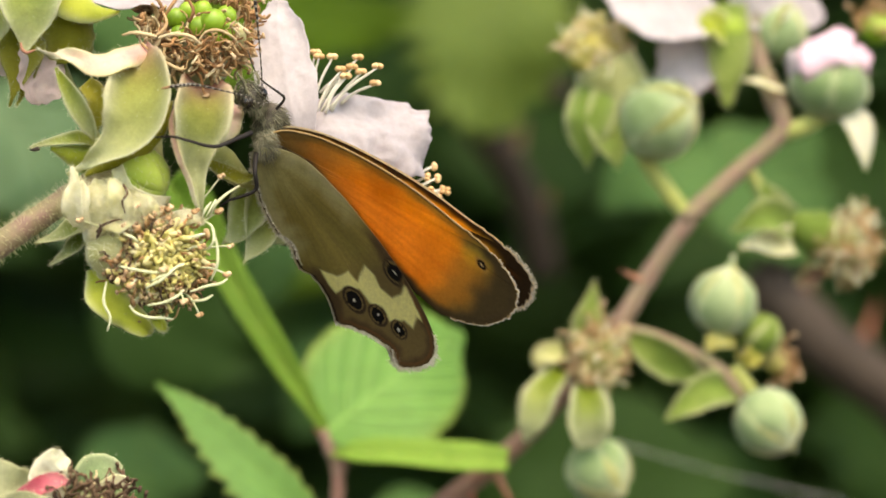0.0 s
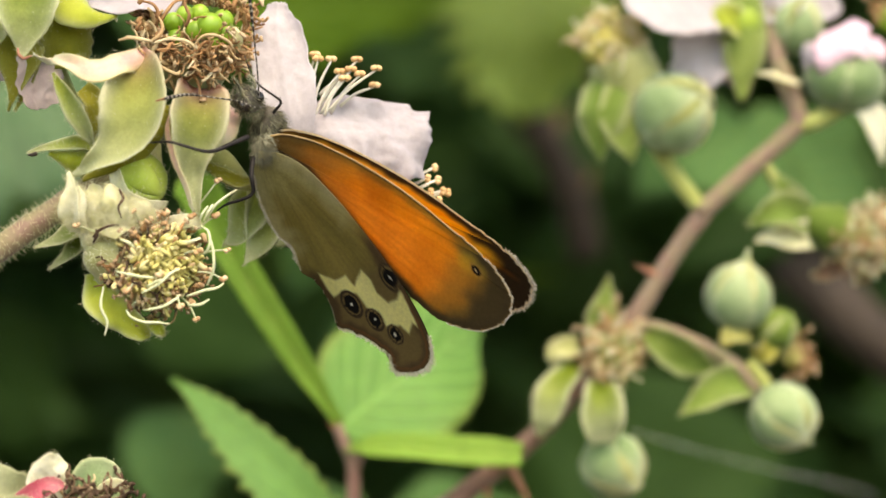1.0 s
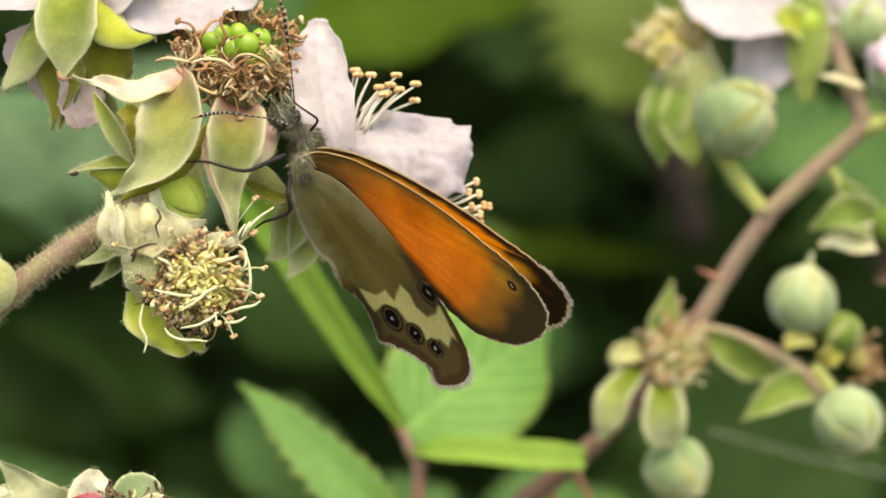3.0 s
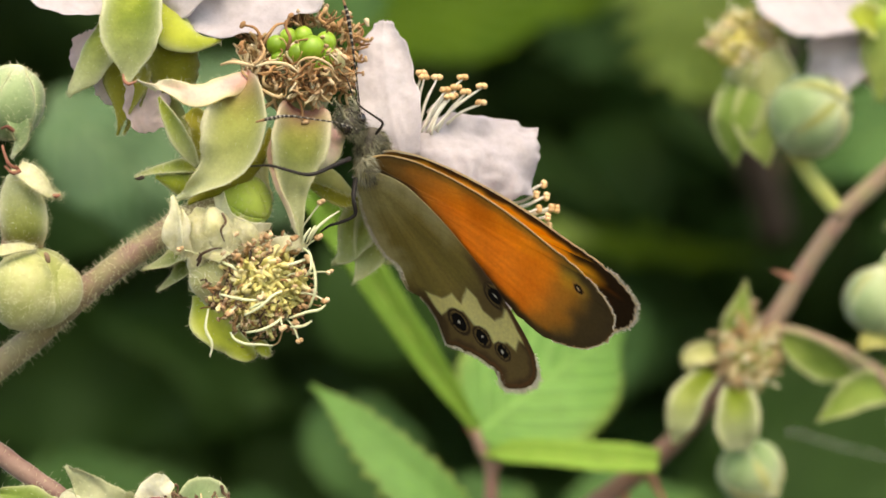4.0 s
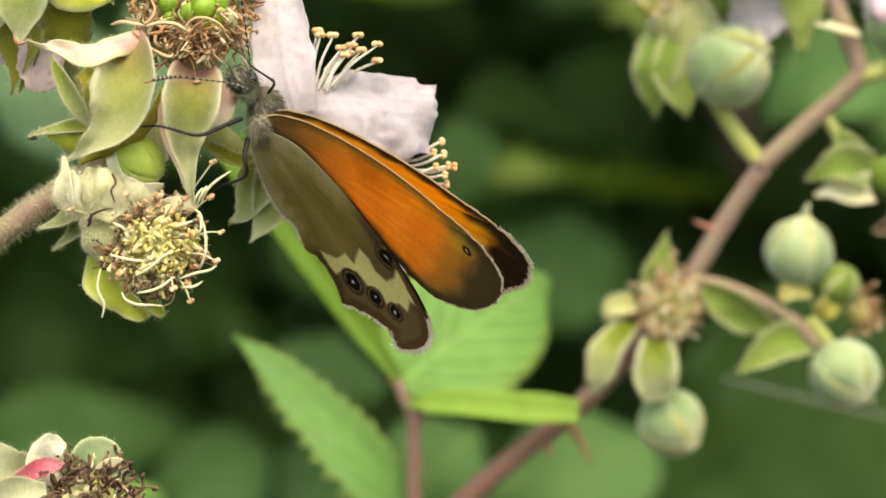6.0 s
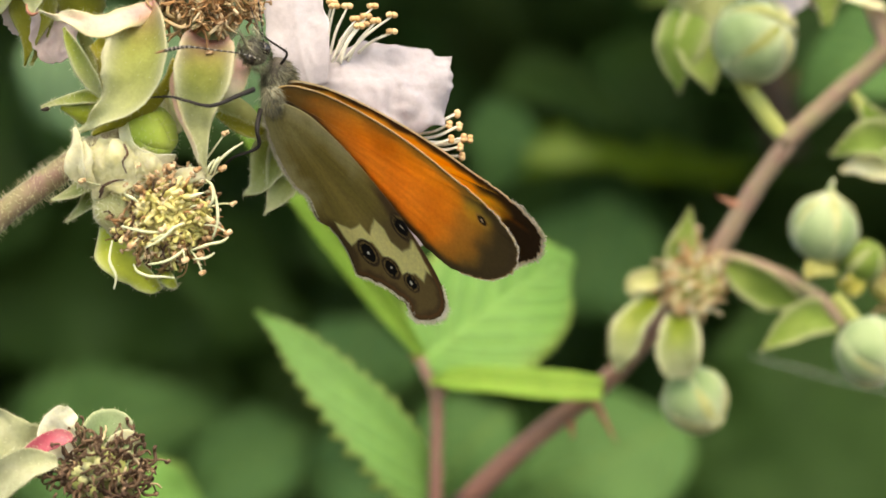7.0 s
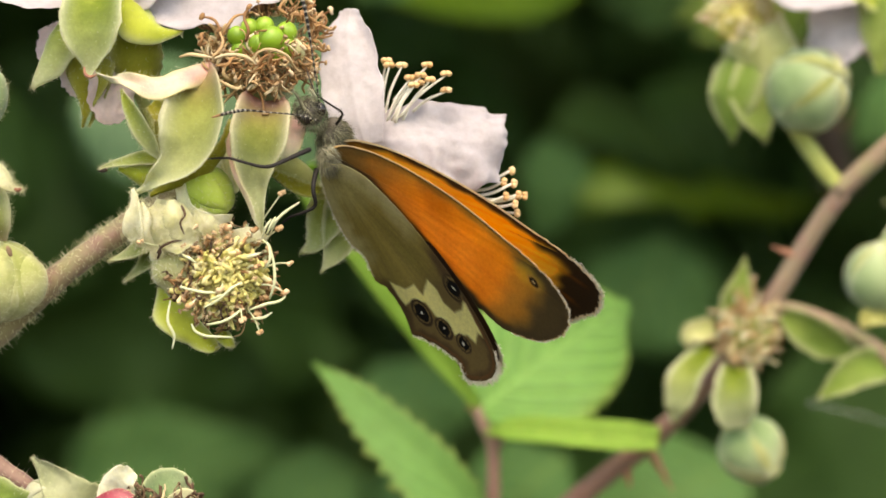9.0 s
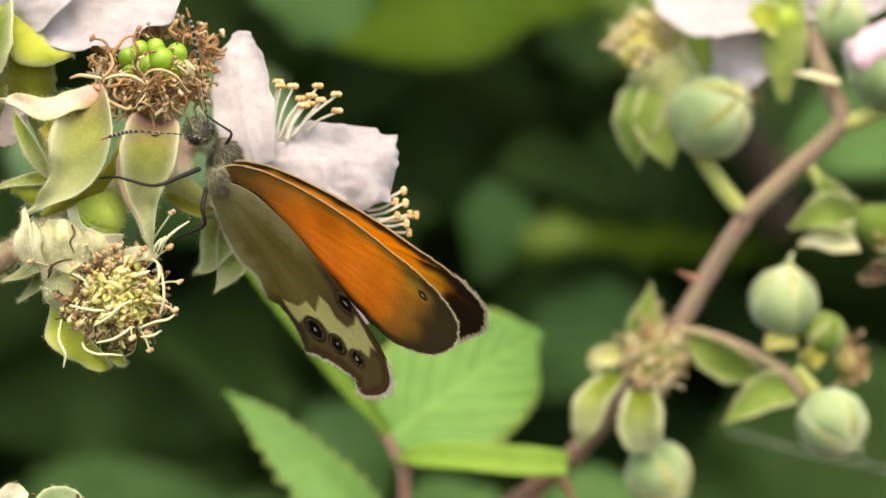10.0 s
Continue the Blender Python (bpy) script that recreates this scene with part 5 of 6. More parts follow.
for k, (p, q) in enumerate((((-2.93, 2.60, 8.43), (-2.51, 2.20, 12.00)), ((-2.79, 2.40, 8.32), (-2.33, 1.80, 11.70)), ((-2.69, 2.00, 8.40), (-1.54, 1.60, 11.69)), ((-2.31, 1.80, 8.75), (0.02, 1.40, 11.68)), ((-2.48, 1.60, 8.29), (-1.02, 1.30, 10.91)), ((-2.14, 1.60, 8.39), (-0.36, 1.10, 11.05)), ((-1.72, 1.40, 8.56), (1.19, 1.00, 11.12)), ((-1.51, 1.80, 8.44), (0.20, 1.20, 10.78)), ((-1.93, 1.30, 8.28), (-0.77, 0.90, 10.44)), ((-0.92, 2.20, 8.95), (1.15, 1.80, 10.17)), ((-2.14, 3.00, 9.68), (-0.58, 2.60, 10.65)))):
    p, q = Vector(p), Vector(q)
    bm = bmesh.new()
    tube(bm, [p, p.lerp(q, 0.5) + Vector((-0.15, 0, 0.12)), q], [0.1, 0.09, 0.085, 0.06], 7)
    ob = part("stamen", bm, M_FIL_WHITE, open_flower)
    bm = bmesh.new()
    for s in (-1, 1):
        ball(bm, q + Vector((s * 0.15, 0, 0.1)), 0.23, (0.3 * s, 0, 1), 0.8, 9, 7, 0.3, 2.5)
    part("anther", bm, M_ANTHER, ob, "tan anther")
for k, (p, q) in enumerate((((2.63, 3.40, 4.49), (5.01, 3.40, 5.34)), ((2.80, 3.40, 4.13), (4.54, 3.00, 4.66)), ((2.87, 3.20, 3.78), (5.15, 2.80, 4.57)), ((3.14, 3.00, 3.61), (5.43, 2.60, 3.86)), ((3.15, 3.20, 3.44), (5.80, 3.00, 3.80)), ((2.96, 2.80, 3.43), (4.68, 2.40, 3.78)), ((3.32, 3.00, 3.26), (5.22, 2.60, 3.30)), ((3.16, 3.40, 3.09), (5.33, 3.20, 2.75)))):
    p, q = Vector(p), Vector(q)
    bm = bmesh.new()
    tube(bm, [p, p.lerp(q, 0.5) + Vector((0, 0, -0.15)), q], [0.1, 0.1, 0.08], 7)
    ob = part("stamen", bm, M_FIL_WHITE, open_flower)
    bm = bmesh.new()
    for s in (-1, 1):
        ball(bm, q + Vector((0.08, 0, s * 0.1)), 0.2, (0.3, 0, s), 0.9, 9, 7, 0.3, 2.5)
    part("anther", bm, M_ANTHER, ob, "tan anther")
sepal(open_flower, [(-5.61, 4.30, 4.09), (-6.12, 3.80, 2.67), (-6.98, 3.40, 0.91), (-8.00, 3.00, 0.15)], [1.1, 1.4, 0.8, 0.08], (-0.2, -1, 0.2), None, 0.4, 0.4, seed=21)
sepal(open_flower, [(-5.26, 4.30, 3.74), (-5.41, 3.80, 1.98), (-5.85, 3.40, 0.40), (-6.67, 3.00, -0.89)], [1.2, 1.3, 0.8, 0.05], (0.1, -1, 0.2), None, 0.3, 0.4, seed=22)
sepal(open_flower, [(-4.73, 4.30, 3.39), (-4.37, 4.30, 1.99), (-4.18, 4.00, 0.93), (-4.60, 3.80, 0.40)], [0.9, 1.0, 0.6, 0.05], (0.3, -1, 0.1), None, 0.3, 0.3, seed=23)

# small buds round the joint
lump = bud(spray, (-13.05, -1.60, 4.14), (0.75, -0.3, -0.6), 1.5, M_LIME, 1.15, 0.05, seed=16, fuzz=500)
sepal(lump, [(-14.47, -2.20, 4.72), (-13.91, -3.20, 3.23), (-12.77, -3.30, 2.56), (-11.51, -2.40, 2.64)], [0.40, 0.47, 0.47, 0.27], (-0.2, -1, -0.5), M_CREAM, 0.3, 0.1, seed=69)
sepal(spray, [(-15.80, -0.40, 5.87), (-16.84, -1.40, 6.03), (-17.95, -1.70, 5.88), (-18.77, -1.60, 5.69), (-19.48, -1.30, 5.46)], [0.40, 0.51, 0.34, 0.17, 0.07], (-0.2, -1, 0.5), None, 0.5, 0.1, seed=70)
sepal(spray, [(-15.69, -0.20, 4.79), (-16.46, -1.20, 4.96), (-17.30, -1.50, 5.22), (-18.32, -1.40, 5.56)], [0.88, 0.81, 0.54, 0.13], (-0.2, -1, -0.1), M_SEPAL_BRIGHT, -0.4, 0.1, seed=71)
bm = bmesh.new()
tube(bm, [(-19.03, -1.70, 5.51), (-19.28, -1.80, 5.41), (-19.53, -1.70, 5.41)], [0.13, 0.12, 0.06], 6)
part("bract", bm, M_CANE, spray, "dark brown dry tip")
petal(spray, [(-12.06, 1.20, 6.89), (-12.18, 0.90, 6.05), (-12.11, 0.90, 5.10), (-11.64, 1.10, 4.08)], [0.27, 0.40, 0.40, 0.20], (0.2, -1, 0.3), 0.5, 0.3, M_CREAM, seed=31)
petal(spray, [(-12.41, 1.20, 6.89), (-12.48, 0.90, 6.05), (-12.31, 0.90, 5.10), (-11.92, 1.10, 4.08)], [0.27, 0.40, 0.40, 0.20], (0.0, -1, 0.3), 0.5, 0.3, M_CREAM, seed=32)
petal(spray, [(-12.75, 1.20, 6.89), (-12.79, 0.90, 6.05), (-12.52, 0.90, 5.10), (-12.19, 1.10, 4.08)], [0.27, 0.40, 0.40, 0.20], (-0.2, -1, 0.3), 0.5, 0.3, M_CREAM, seed=33)
bm = bmesh.new()
tube(bm, [(-9.59, 1.60, 6.15), (-8.22, 1.80, 5.40), (-6.70, 2.40, 4.11)], [0.5, 0.85, 0.5], 12, 10, 0.1)
part("pedicel", bm, M_STEM_GREEN, spray)
sepal(spray, [(-9.28, 0.60, 5.22), (-8.15, 0.40, 4.53), (-7.13, 0.50, 4.06), (-6.29, 0.80, 4.07)], [0.20, 0.40, 0.40, 0.10], (0.1, -1, 0.4), M_SEPAL_OLIVE, 0.4, 0.2, seed=72)
# fat buds at the lower end of the stem
fat = bud(spray, (-25.46, -2.20, -1.17), (0.1, -0.3, 0.9), 2.45, M_BUD_PALE, 0.95, 0.05, None, 3, fuzz=900)
for c, r in (((-23.99, -2.60, -1.24), 1.5), ((-25.83, -3.20, -1.36), 2.1)):
    bm = bmesh.new()
    ball(bm, c, r, (0.1, -0.2, 1), 1.12, 20, 14, 0.05, 1.2)
    rng = random.Random(17)
    first = len(bm.faces)
    for _ in range(700):
        d = Vector((rng.gauss(0, 1), rng.gauss(-0.3, 1), rng.gauss(0, 1))).normalized()
        strand(bm, Vector(c) + Vector((d.x, d.y, d.z * 1.1)) * r * 0.98, (d + Vector((rng.gauss(0, .6), rng.gauss(0, .6), rng.gauss(0, .6)))).normalized(), rng.uniform(0.12, 0.35), 0.01, rng)
    bm.faces.ensure_lookup_table()
    for f in bm.faces[first:]:
        f.material_index = 1
    part("lobe", bm, [M_BUD_PALE, M_HAIR], fat)
sepal(spray, [(-26.26, -2.60, 0.84), (-25.85, -3.80, 2.02), (-25.78, -4.20, 3.34), (-26.08, -4.00, 4.67), (-26.52, -3.40, 5.62)], [1.15, 1.35, 1.42, 1.15, 0.47], (0.2, -1, 0.2), M_SEPAL_BLUSH, -0.35, 0.3, seed=32, fuzz=7, long=1.5)
sepal(spray, [(-26.26, -3.40, 5.95), (-25.39, -4.20, 5.45), (-24.77, -4.30, 4.92), (-24.28, -4.10, 4.43), (-23.77, -3.80, 4.28)], [0.47, 0.61, 0.51, 0.24, 0.10], (0.2, -1, 0.4), M_CREAM, 0.4, 0.2, seed=33, fuzz=8, long=1.6)
bm = bmesh.new()
tube(bm, [(-24.08, -4.10, 4.33), (-23.85, -4.30, 4.29), (-23.67, -4.20, 4.36)], [0.1, 0.12, 0.08], 7)
part("sepal_tip", bm, M_RUST, spray, "pinkish-brown withered sepal tip")
sepal(spray, [(-25.22, -3.60, 1.23), (-25.88, -4.40, 1.22), (-26.67, -4.40, 1.09), (-27.61, -4.00, 0.83)], [0.13, 0.27, 0.34, 0.27], (0, -1, 0.5), M_CREAM, 0.4, 0.1, seed=34, fuzz=6)
for pts in ([(-26.08, -4.40, 5.91), (-26.53, -4.80, 6.09), (-26.83, -4.60, 6.69), (-27.04, -4.20, 7.24)], [(-25.91, -4.60, 5.77), (-26.34, -4.80, 5.63), (-26.83, -4.60, 6.03)], [(-26.34, -4.40, 8.09), (-26.70, -4.60, 8.34), (-27.07, -4.40, 8.22)]):
    bm = bmesh.new()
    tube(bm, pts, [0.12, 0.12, 0.09, 0.07], 7, 12, 0.2)
    part("filament", bm, M_RUST, spray, "red-brown withered stamen")
bm = bmesh.new()
ball(bm, (-24.31, -4.70, 0.69), 0.17, (0.4, 0, -1), 2.0, 9, 7, 0.2)
part("seed_husk", bm, M_DRY_DARK, spray, "small dark brown husk")
bud(spray, (-26.88, -2.50, 9.86), (0.3, -0.3, 1), 1.9, M_BUD_SOFT, 1.15, 0.05, None, 4, fuzz=900)
sepal(spray, [(-27.05, -3.40, 9.67), (-26.25, -3.80, 8.65), (-26.02, -3.60, 7.67), (-26.62, -3.20, 6.69)], [0.47, 0.61, 0.40, 0.10], (0.4, -1, 0), M_BUD_SOFT, 0.3, 0.2, seed=35, fuzz=6)

low = thing("bramble_spray", (-27.31, -2.00, -11.38), "bramble stem with a withered flower, pink-flushed calyx and brown stamens", "flowering bramble", "bramble sprays")
stem(low, [(-33.45, 0.00, -6.78), (-28.50, -1.00, -10.45), (-25.63, -2.00, -12.32), (-23.70, -2.50, -13.52), (-20.86, -2.50, -15.36)], [0.6, 0.6, 0.58, 0.5], hair=240, hairlen=0.45, seed=7)
root_cane(low, (-33.45, 0.00, -6.78), (-14, 3, 4), 0.6)
head = dry_head(low, (-15.67, -3.50, -16.25), (0.2, -0.8, 0.6), 2.9, 230, DARK + DARK + DARK + STRAW[:2], 31, M_BUD_PALE, 1.4, jitter=0.7, size=(0.75, 1.25))
rng = random.Random(33)
for k in range(14):
    d = Vector((rng.gauss(0, 0.6), -1, rng.gauss(0.4, 0.6))).normalized()
    bm = bmesh.new()
    ball(bm, Vector((-15.67, -3.50, -16.25)) + d * 2.1, rng.uniform(0.3, 0.42), d, 1.3, 8, 6, 0.2)
    part("carpel", bm, M_BUD_PALE, head)
tagged(head, "withered bramble head with brown curled stamens")
sepal(head, [(-18.79, -3.00, -15.31), (-20.54, -3.60, -14.41), (-21.87, -3.60, -13.09), (-23.39, -3.00, -11.64)], [1.3, 1.6, 1.0, 0.1], (-0.2, -1, 0.4), M_BUFF, 0.5, 0.5, seed=1, crinkle=0.2)
sepal(head, [(-21.46, -3.00, -15.47), (-24.06, -3.40, -14.77), (-25.79, -3.00, -13.64), (-27.64, -2.00, -13.40)], [1.0, 1.2, 0.9, 0.1], (-0.2, -1, 0.4), M_SEPAL_SOFT, 0.5, 0.5, seed=2)
bud(low, (-22.86, -3.00, -13.91), (0.4, -0.6, 0.4), 0.95, M_BUFF, 1.0, 0.1, seed=12)
sepal(head, [(-20.25, -4.50, -15.15), (-18.70, -5.00, -14.18), (-17.72, -5.00, -13.78), (-16.85, -4.80, -13.87)], [0.35, 0.55, 0.5, 0.15], (0, -1, 0.3), M_RED, 0.3, 0.2, seed=3, label="crimson calyx lobe")
sepal(head, [(-18.00, -4.00, -15.17), (-18.17, -4.00, -13.85), (-17.84, -4.00, -13.02), (-17.20, -3.80, -12.47)], [0.9, 1.1, 1.0, 0.5], (0.1, -1, 0.2), M_CREAM, 0.3, 0.8, seed=4, crinkle=0.4)
sepal(head, [(-16.13, -3.00, -16.02), (-15.44, -3.20, -14.50), (-15.13, -3.00, -13.79), (-14.68, -2.50, -14.24)], [1.4, 1.7, 1.5, 0.7], (0.2, -1, 0.3), M_BUD_SOFT, 0.5, 0.3, seed=5)
sepal(head, [(-22.58, -4.40, -17.64), (-21.14, -5.20, -16.39), (-19.45, -5.60, -15.36), (-17.83, -5.40, -15.12)], [0.8, 1.15, 1.0, 0.35], (-0.1, -1, 0.3), M_BUFF, 0.4, 0.3, seed=7)
sepal(head, [(-15.13, -3.00, -15.31), (-14.27, -3.20, -14.29), (-13.73, -3.00, -14.64)], [0.9, 0.8, 0.3], (0.3, -1, 0.3), M_CREAM, 0.5, 0.3, seed=6)

# ---- second spray, further back ----
back = thing("bramble_spray", (19.05, 34.60, -11.67), "smooth pinkish-brown bramble stem with thorns, round buds and withered heads", "flowering bramble", "bramble sprays")
stem(back, [(4.93, 37.60, -23.11), (9.55, 36.60, -18.55), (14.96, 35.60, -14.17), (18.43, 34.60, -10.42), (21.23, 33.60, -6.62), (23.25, 33.10, -4.12), (25.67, 32.60, 0.03), (28.21, 31.60, 3.93)], [0.9, 0.8, 0.75, 0.74, 0.72, 0.7], M_STEM_RED, seed=8)
root_cane(back, (4.93, 37.60, -23.11), (-9, 2, -11), 0.88)
stem(back, [(27.84, 31.60, 3.74), (30.99, 31.20, 6.74), (33.48, 30.90, 8.97), (35.03, 30.60, 10.80), (34.37, 30.80, 13.12), (33.48, 31.10, 15.67), (33.37, 31.60, 19.54), (33.56, 31.60, 22.53)], [0.72, 0.7, 0.72, 0.74, 0.6, 0.55], seed=9)
sepal(back, [(34.81, 29.60, 13.44), (32.94, 29.10, 13.83), (31.57, 29.10, 14.05)], [0.4, 0.5, 0.15], (0, -0.6, 1), M_CREAM, 0.3, 0.2, seed=1)
stem(back, [(28.29, 31.60, 3.93), (26.63, 32.10, 6.00), (25.26, 32.60, 8.09), (24.21, 33.10, 9.76)], [0.62, 0.66, 0.6, 0.5], M_STEM_GREEN, seed=10, name="branchlet")
stem(back, [(23.25, 33.10, -4.53), (25.46, 32.60, -4.93), (28.28, 32.10, -5.95), (30.67, 31.60, -7.37), (32.31, 31.60, -9.22)], [0.7, 0.6, 0.55, 0.5], seed=11, name="branchlet")
for p, q in (((25.13, 32.60, -0.88), (23.13, 32.10, 0.03)), ((14.45, 35.60, -15.09), (16.26, 35.10, -18.41)), ((12.68, 36.10, -16.40), (13.02, 35.60, -18.12))):
    thorn(back, p, q)
head = dry_head(back, (21.10, 32.60, 16.23), (-0.15, -0.5, 1), 2.7, 170, STYLE * 2 + WISP + STRAW, 41, M_YELLOW, 1.35, jitter=0.4, size=(0.8, 1.3))
sepal(back, [(21.63, 32.40, 14.26), (20.65, 30.80, 12.10), (20.14, 30.60, 9.97), (20.38, 31.20, 7.53)], [1.5, 1.9, 1.55, 0.12], (-0.3, -1, 0.1), M_SEPAL_SOFT, -0.2, 0.3, seed=41)
sepal(back, [(22.62, 32.40, 13.83), (22.05, 31.00, 11.61), (22.10, 30.80, 9.71), (22.76, 31.40, 7.55)], [1.4, 1.9, 1.6, 0.12], (0.1, -1, 0.1), M_SEPAL_SOFT, 0.15, 0.3, seed=42)
bm = bmesh.new()
tube(bm, [(24.78, 33.40, 10.30), (23.46, 33.00, 12.86), (21.82, 32.60, 15.59)], [1.5, 2.3, 2.4], 16, 12, 0.12)
part("calyx", bm, M_BUD_PALE, back)
sepal(back, [(24.72, 32.00, 11.96), (24.43, 31.00, 13.14), (23.78, 30.80, 14.03), (22.89, 31.00, 14.63)], [0.82, 1.15, 1.07, 0.33], (0.1, -1, 0.4), M_CREAM, -0.3, 0.3, seed=43)
bud(back, (25.65, 31.20, 11.16), (0.62, -0.6, 0.35), 2.85, M_BUD_SOFT, 1.0, 0.1, seed=5, lips=0.14)
# its open flower
bm = bmesh.new()
ball(bm, (30.91, 32.10, 18.04), 1.8, (-0.1, 0.2, 1), 0.9, 16, 10, 0.1)
flower = part("flower", bm, M_LIME, back, "white and pink open bramble flower")
petal(flower, [(30.56, 31.60, 18.60), (27.58, 30.10, 19.16), (24.47, 29.60, 19.83), (21.69, 30.60, 21.14)], [1.0, 2.6, 3.2, 1.6], (-0.1, -1, 0.4), 0.2, 0.4, seed=51)
petal(flower, [(31.04, 32.60, 17.89), (28.97, 32.10, 16.07), (27.25, 32.10, 14.75), (26.08, 32.60, 13.92)], [0.9, 2.0, 2.4, 1.0], (-0.2, -1, 0.2), 0.2, 0.4, seed=52)
petal(flower, [(31.70, 32.60, 17.48), (30.93, 32.10, 15.27), (30.08, 32.10, 13.55)], [0.9, 1.5, 0.7], (0.1, -1, 0.2), 0.2, 0.4, M_PETAL_PINK, seed=53)
petal(flower, [(31.56, 32.10, 18.69), (33.44, 31.10, 20.33), (35.60, 31.10, 22.09)], [1.0, 2.4, 1.6], (0.1, -1, 0.4), 0.2, 0.4, seed=54)
petal(flower, [(33.00, 32.60, 19.23), (36.06, 32.60, 19.54), (38.70, 32.60, 19.84)], [1.0, 2.0, 1.2], (0.1, -1, 0.4), 0.2, 0.4, seed=55)
sepal(flower, [(30.95, 31.00, 20.02), (31.05, 30.60, 17.52), (30.95, 30.60, 15.07), (30.87, 31.00, 12.24)], [1.48, 1.73, 1.5, 0.3], (0, -1, 0.1), M_SEPAL_SOFT, -0.3, 0.2, seed=56)
sepal(flower, [(30.52, 30.60, 17.64), (29.39, 30.10, 18.17), (28.45, 30.10, 17.50)], [1.1, 1.2, 0.3], (0, -1, 0.4), M_SEPAL_BRIGHT, 0.4, 0.2, seed=57)
bud(back, (35.13, 31.60, 17.90), (0.1, -0.5, 0.9), 1.9, M_BUD_SOFT, 1.1, 0.2, seed=6, lips=0.10)
# opening pink bud
core = bud(back, (38.57, 30.60, 14.06), (0.15, -0.3, 1), 2.9, M_BUD_SOFT, 0.85, 0.1, [(34.47, 30.60, 10.36), (36.42, 30.60, 10.84)], 7, name="opening_bud")
petal(core, [(37.96, 28.60, 13.84), (37.49, 27.80, 15.63), (38.37, 28.60, 17.00), (39.54, 29.60, 17.79)], [1.4, 2.0, 1.8, 0.8], (-0.1, -1, 0.5), -0.4, 0.6, M_PETAL_PINK, seed=61)
petal(core, [(39.41, 29.10, 14.36), (39.90, 28.60, 15.78), (40.86, 29.60, 16.77)], [1.3, 1.7, 1.0], (0.3, -1, 0.4), -0.4, 0.6, M_PETAL_PINK, seed=62)
petal(core, [(36.97, 29.60, 14.34), (36.40, 29.20, 15.75), (37.07, 30.00, 16.91)], [1.2, 1.5, 0.9], (-0.4, -1, 0.4), -0.4, 0.6, M_PETAL, seed=63)
sepal(back, [(39.74, 30.10, 12.14), (40.46, 29.60, 10.85), (40.91, 29.60, 9.38), (41.30, 30.00, 7.74)], [0.9, 1.1, 0.7, 0.06], (0.1, -1, 0.2), M_CREAM, 0.4, 0.2, seed=64)
dry_head(back, (42.91, 32.60, 18.68), (0.1, -0.5, 0.8), 1.9, 50, DRY, 43, M_DRUPE)
# withered head on the side
head = dry_head(back, (40.10, 32.10, 2.42), (0.75, -0.6, -0.25), 3.0, 190, DRY[::2] + BERRY[:4] + WISP, 42, M_BUD_PALE, 1.5, size=(0.85, 1.25))
bm = bmesh.new()
tube(bm, [(35.6, 32.30, 3.85), (36.9, 32.20, 3.45), (38.5, 32.20, 2.95)], [0.8, 1.35, 1.9], 16, 12, 0.18)
part("calyx", bm, M_SEPAL_SOFT, head)
stem(back, [(32.69, 31.10, 7.62), (34.14, 31.60, 5.57), (36.48, 32.10, 3.94), (38.23, 32.10, 3.34)], [0.45, 0.45, 0.7], M_STEM_GREEN, seed=12, name="pedicel")
sepal(head, [(35.35, 31.80, 4.10), (34.46, 31.00, 5.24), (33.82, 31.00, 6.14), (33.45, 31.20, 7.06)], [1.07, 0.99, 0.58, 0.12], (-0.2, -1, 0.3), M_SEPAL_SOFT, 0.4, 0.3, seed=71)
sepal(head, [(35.79, 31.40, 3.68), (34.07, 30.40, 4.09), (32.77, 30.40, 3.77), (31.43, 31.00, 2.98)], [1.32, 1.40, 0.91, 0.12], (-0.3, -1, 0.2), M_SEPAL_SOFT, 0.5, 0.3, seed=72)
sepal(head, [(35.95, 31.40, 2.45), (34.50, 30.80, 2.21), (33.20, 30.80, 2.22), (32.09, 31.20, 1.91)], [1.15, 0.99, 0.58, 0.16], (-0.2, -1, 0), M_CREAM, 0.4, 0.3, seed=73)
sepal(head, [(38.70, 32.10, 0.59), (37.67, 31.60, -0.29), (36.37, 31.60, -0.74)], [0.6, 0.7, 0.2], (0, -1, 0), M_DRY_DARK, 0.3, 0.3, seed=74)
for pts, r in (([(30.74, 31.00, -0.86), (31.05, 30.60, 0.20), (31.48, 30.80, 1.26)], 0.55), ([(34.87, 31.20, -5.00), (35.18, 31.00, -4.66)], 0.3), ([(35.68, 31.00, -12.35), (36.37, 30.80, -13.24)], 0.45)):
    bm = bmesh.new()
    tube(bm, pts, [r, r * 0.55, r * 0.2], 8, 6, 0.15)
    part("bud_tip", bm, M_BUD_SOFT, back, "pale drawn-out bud tip")
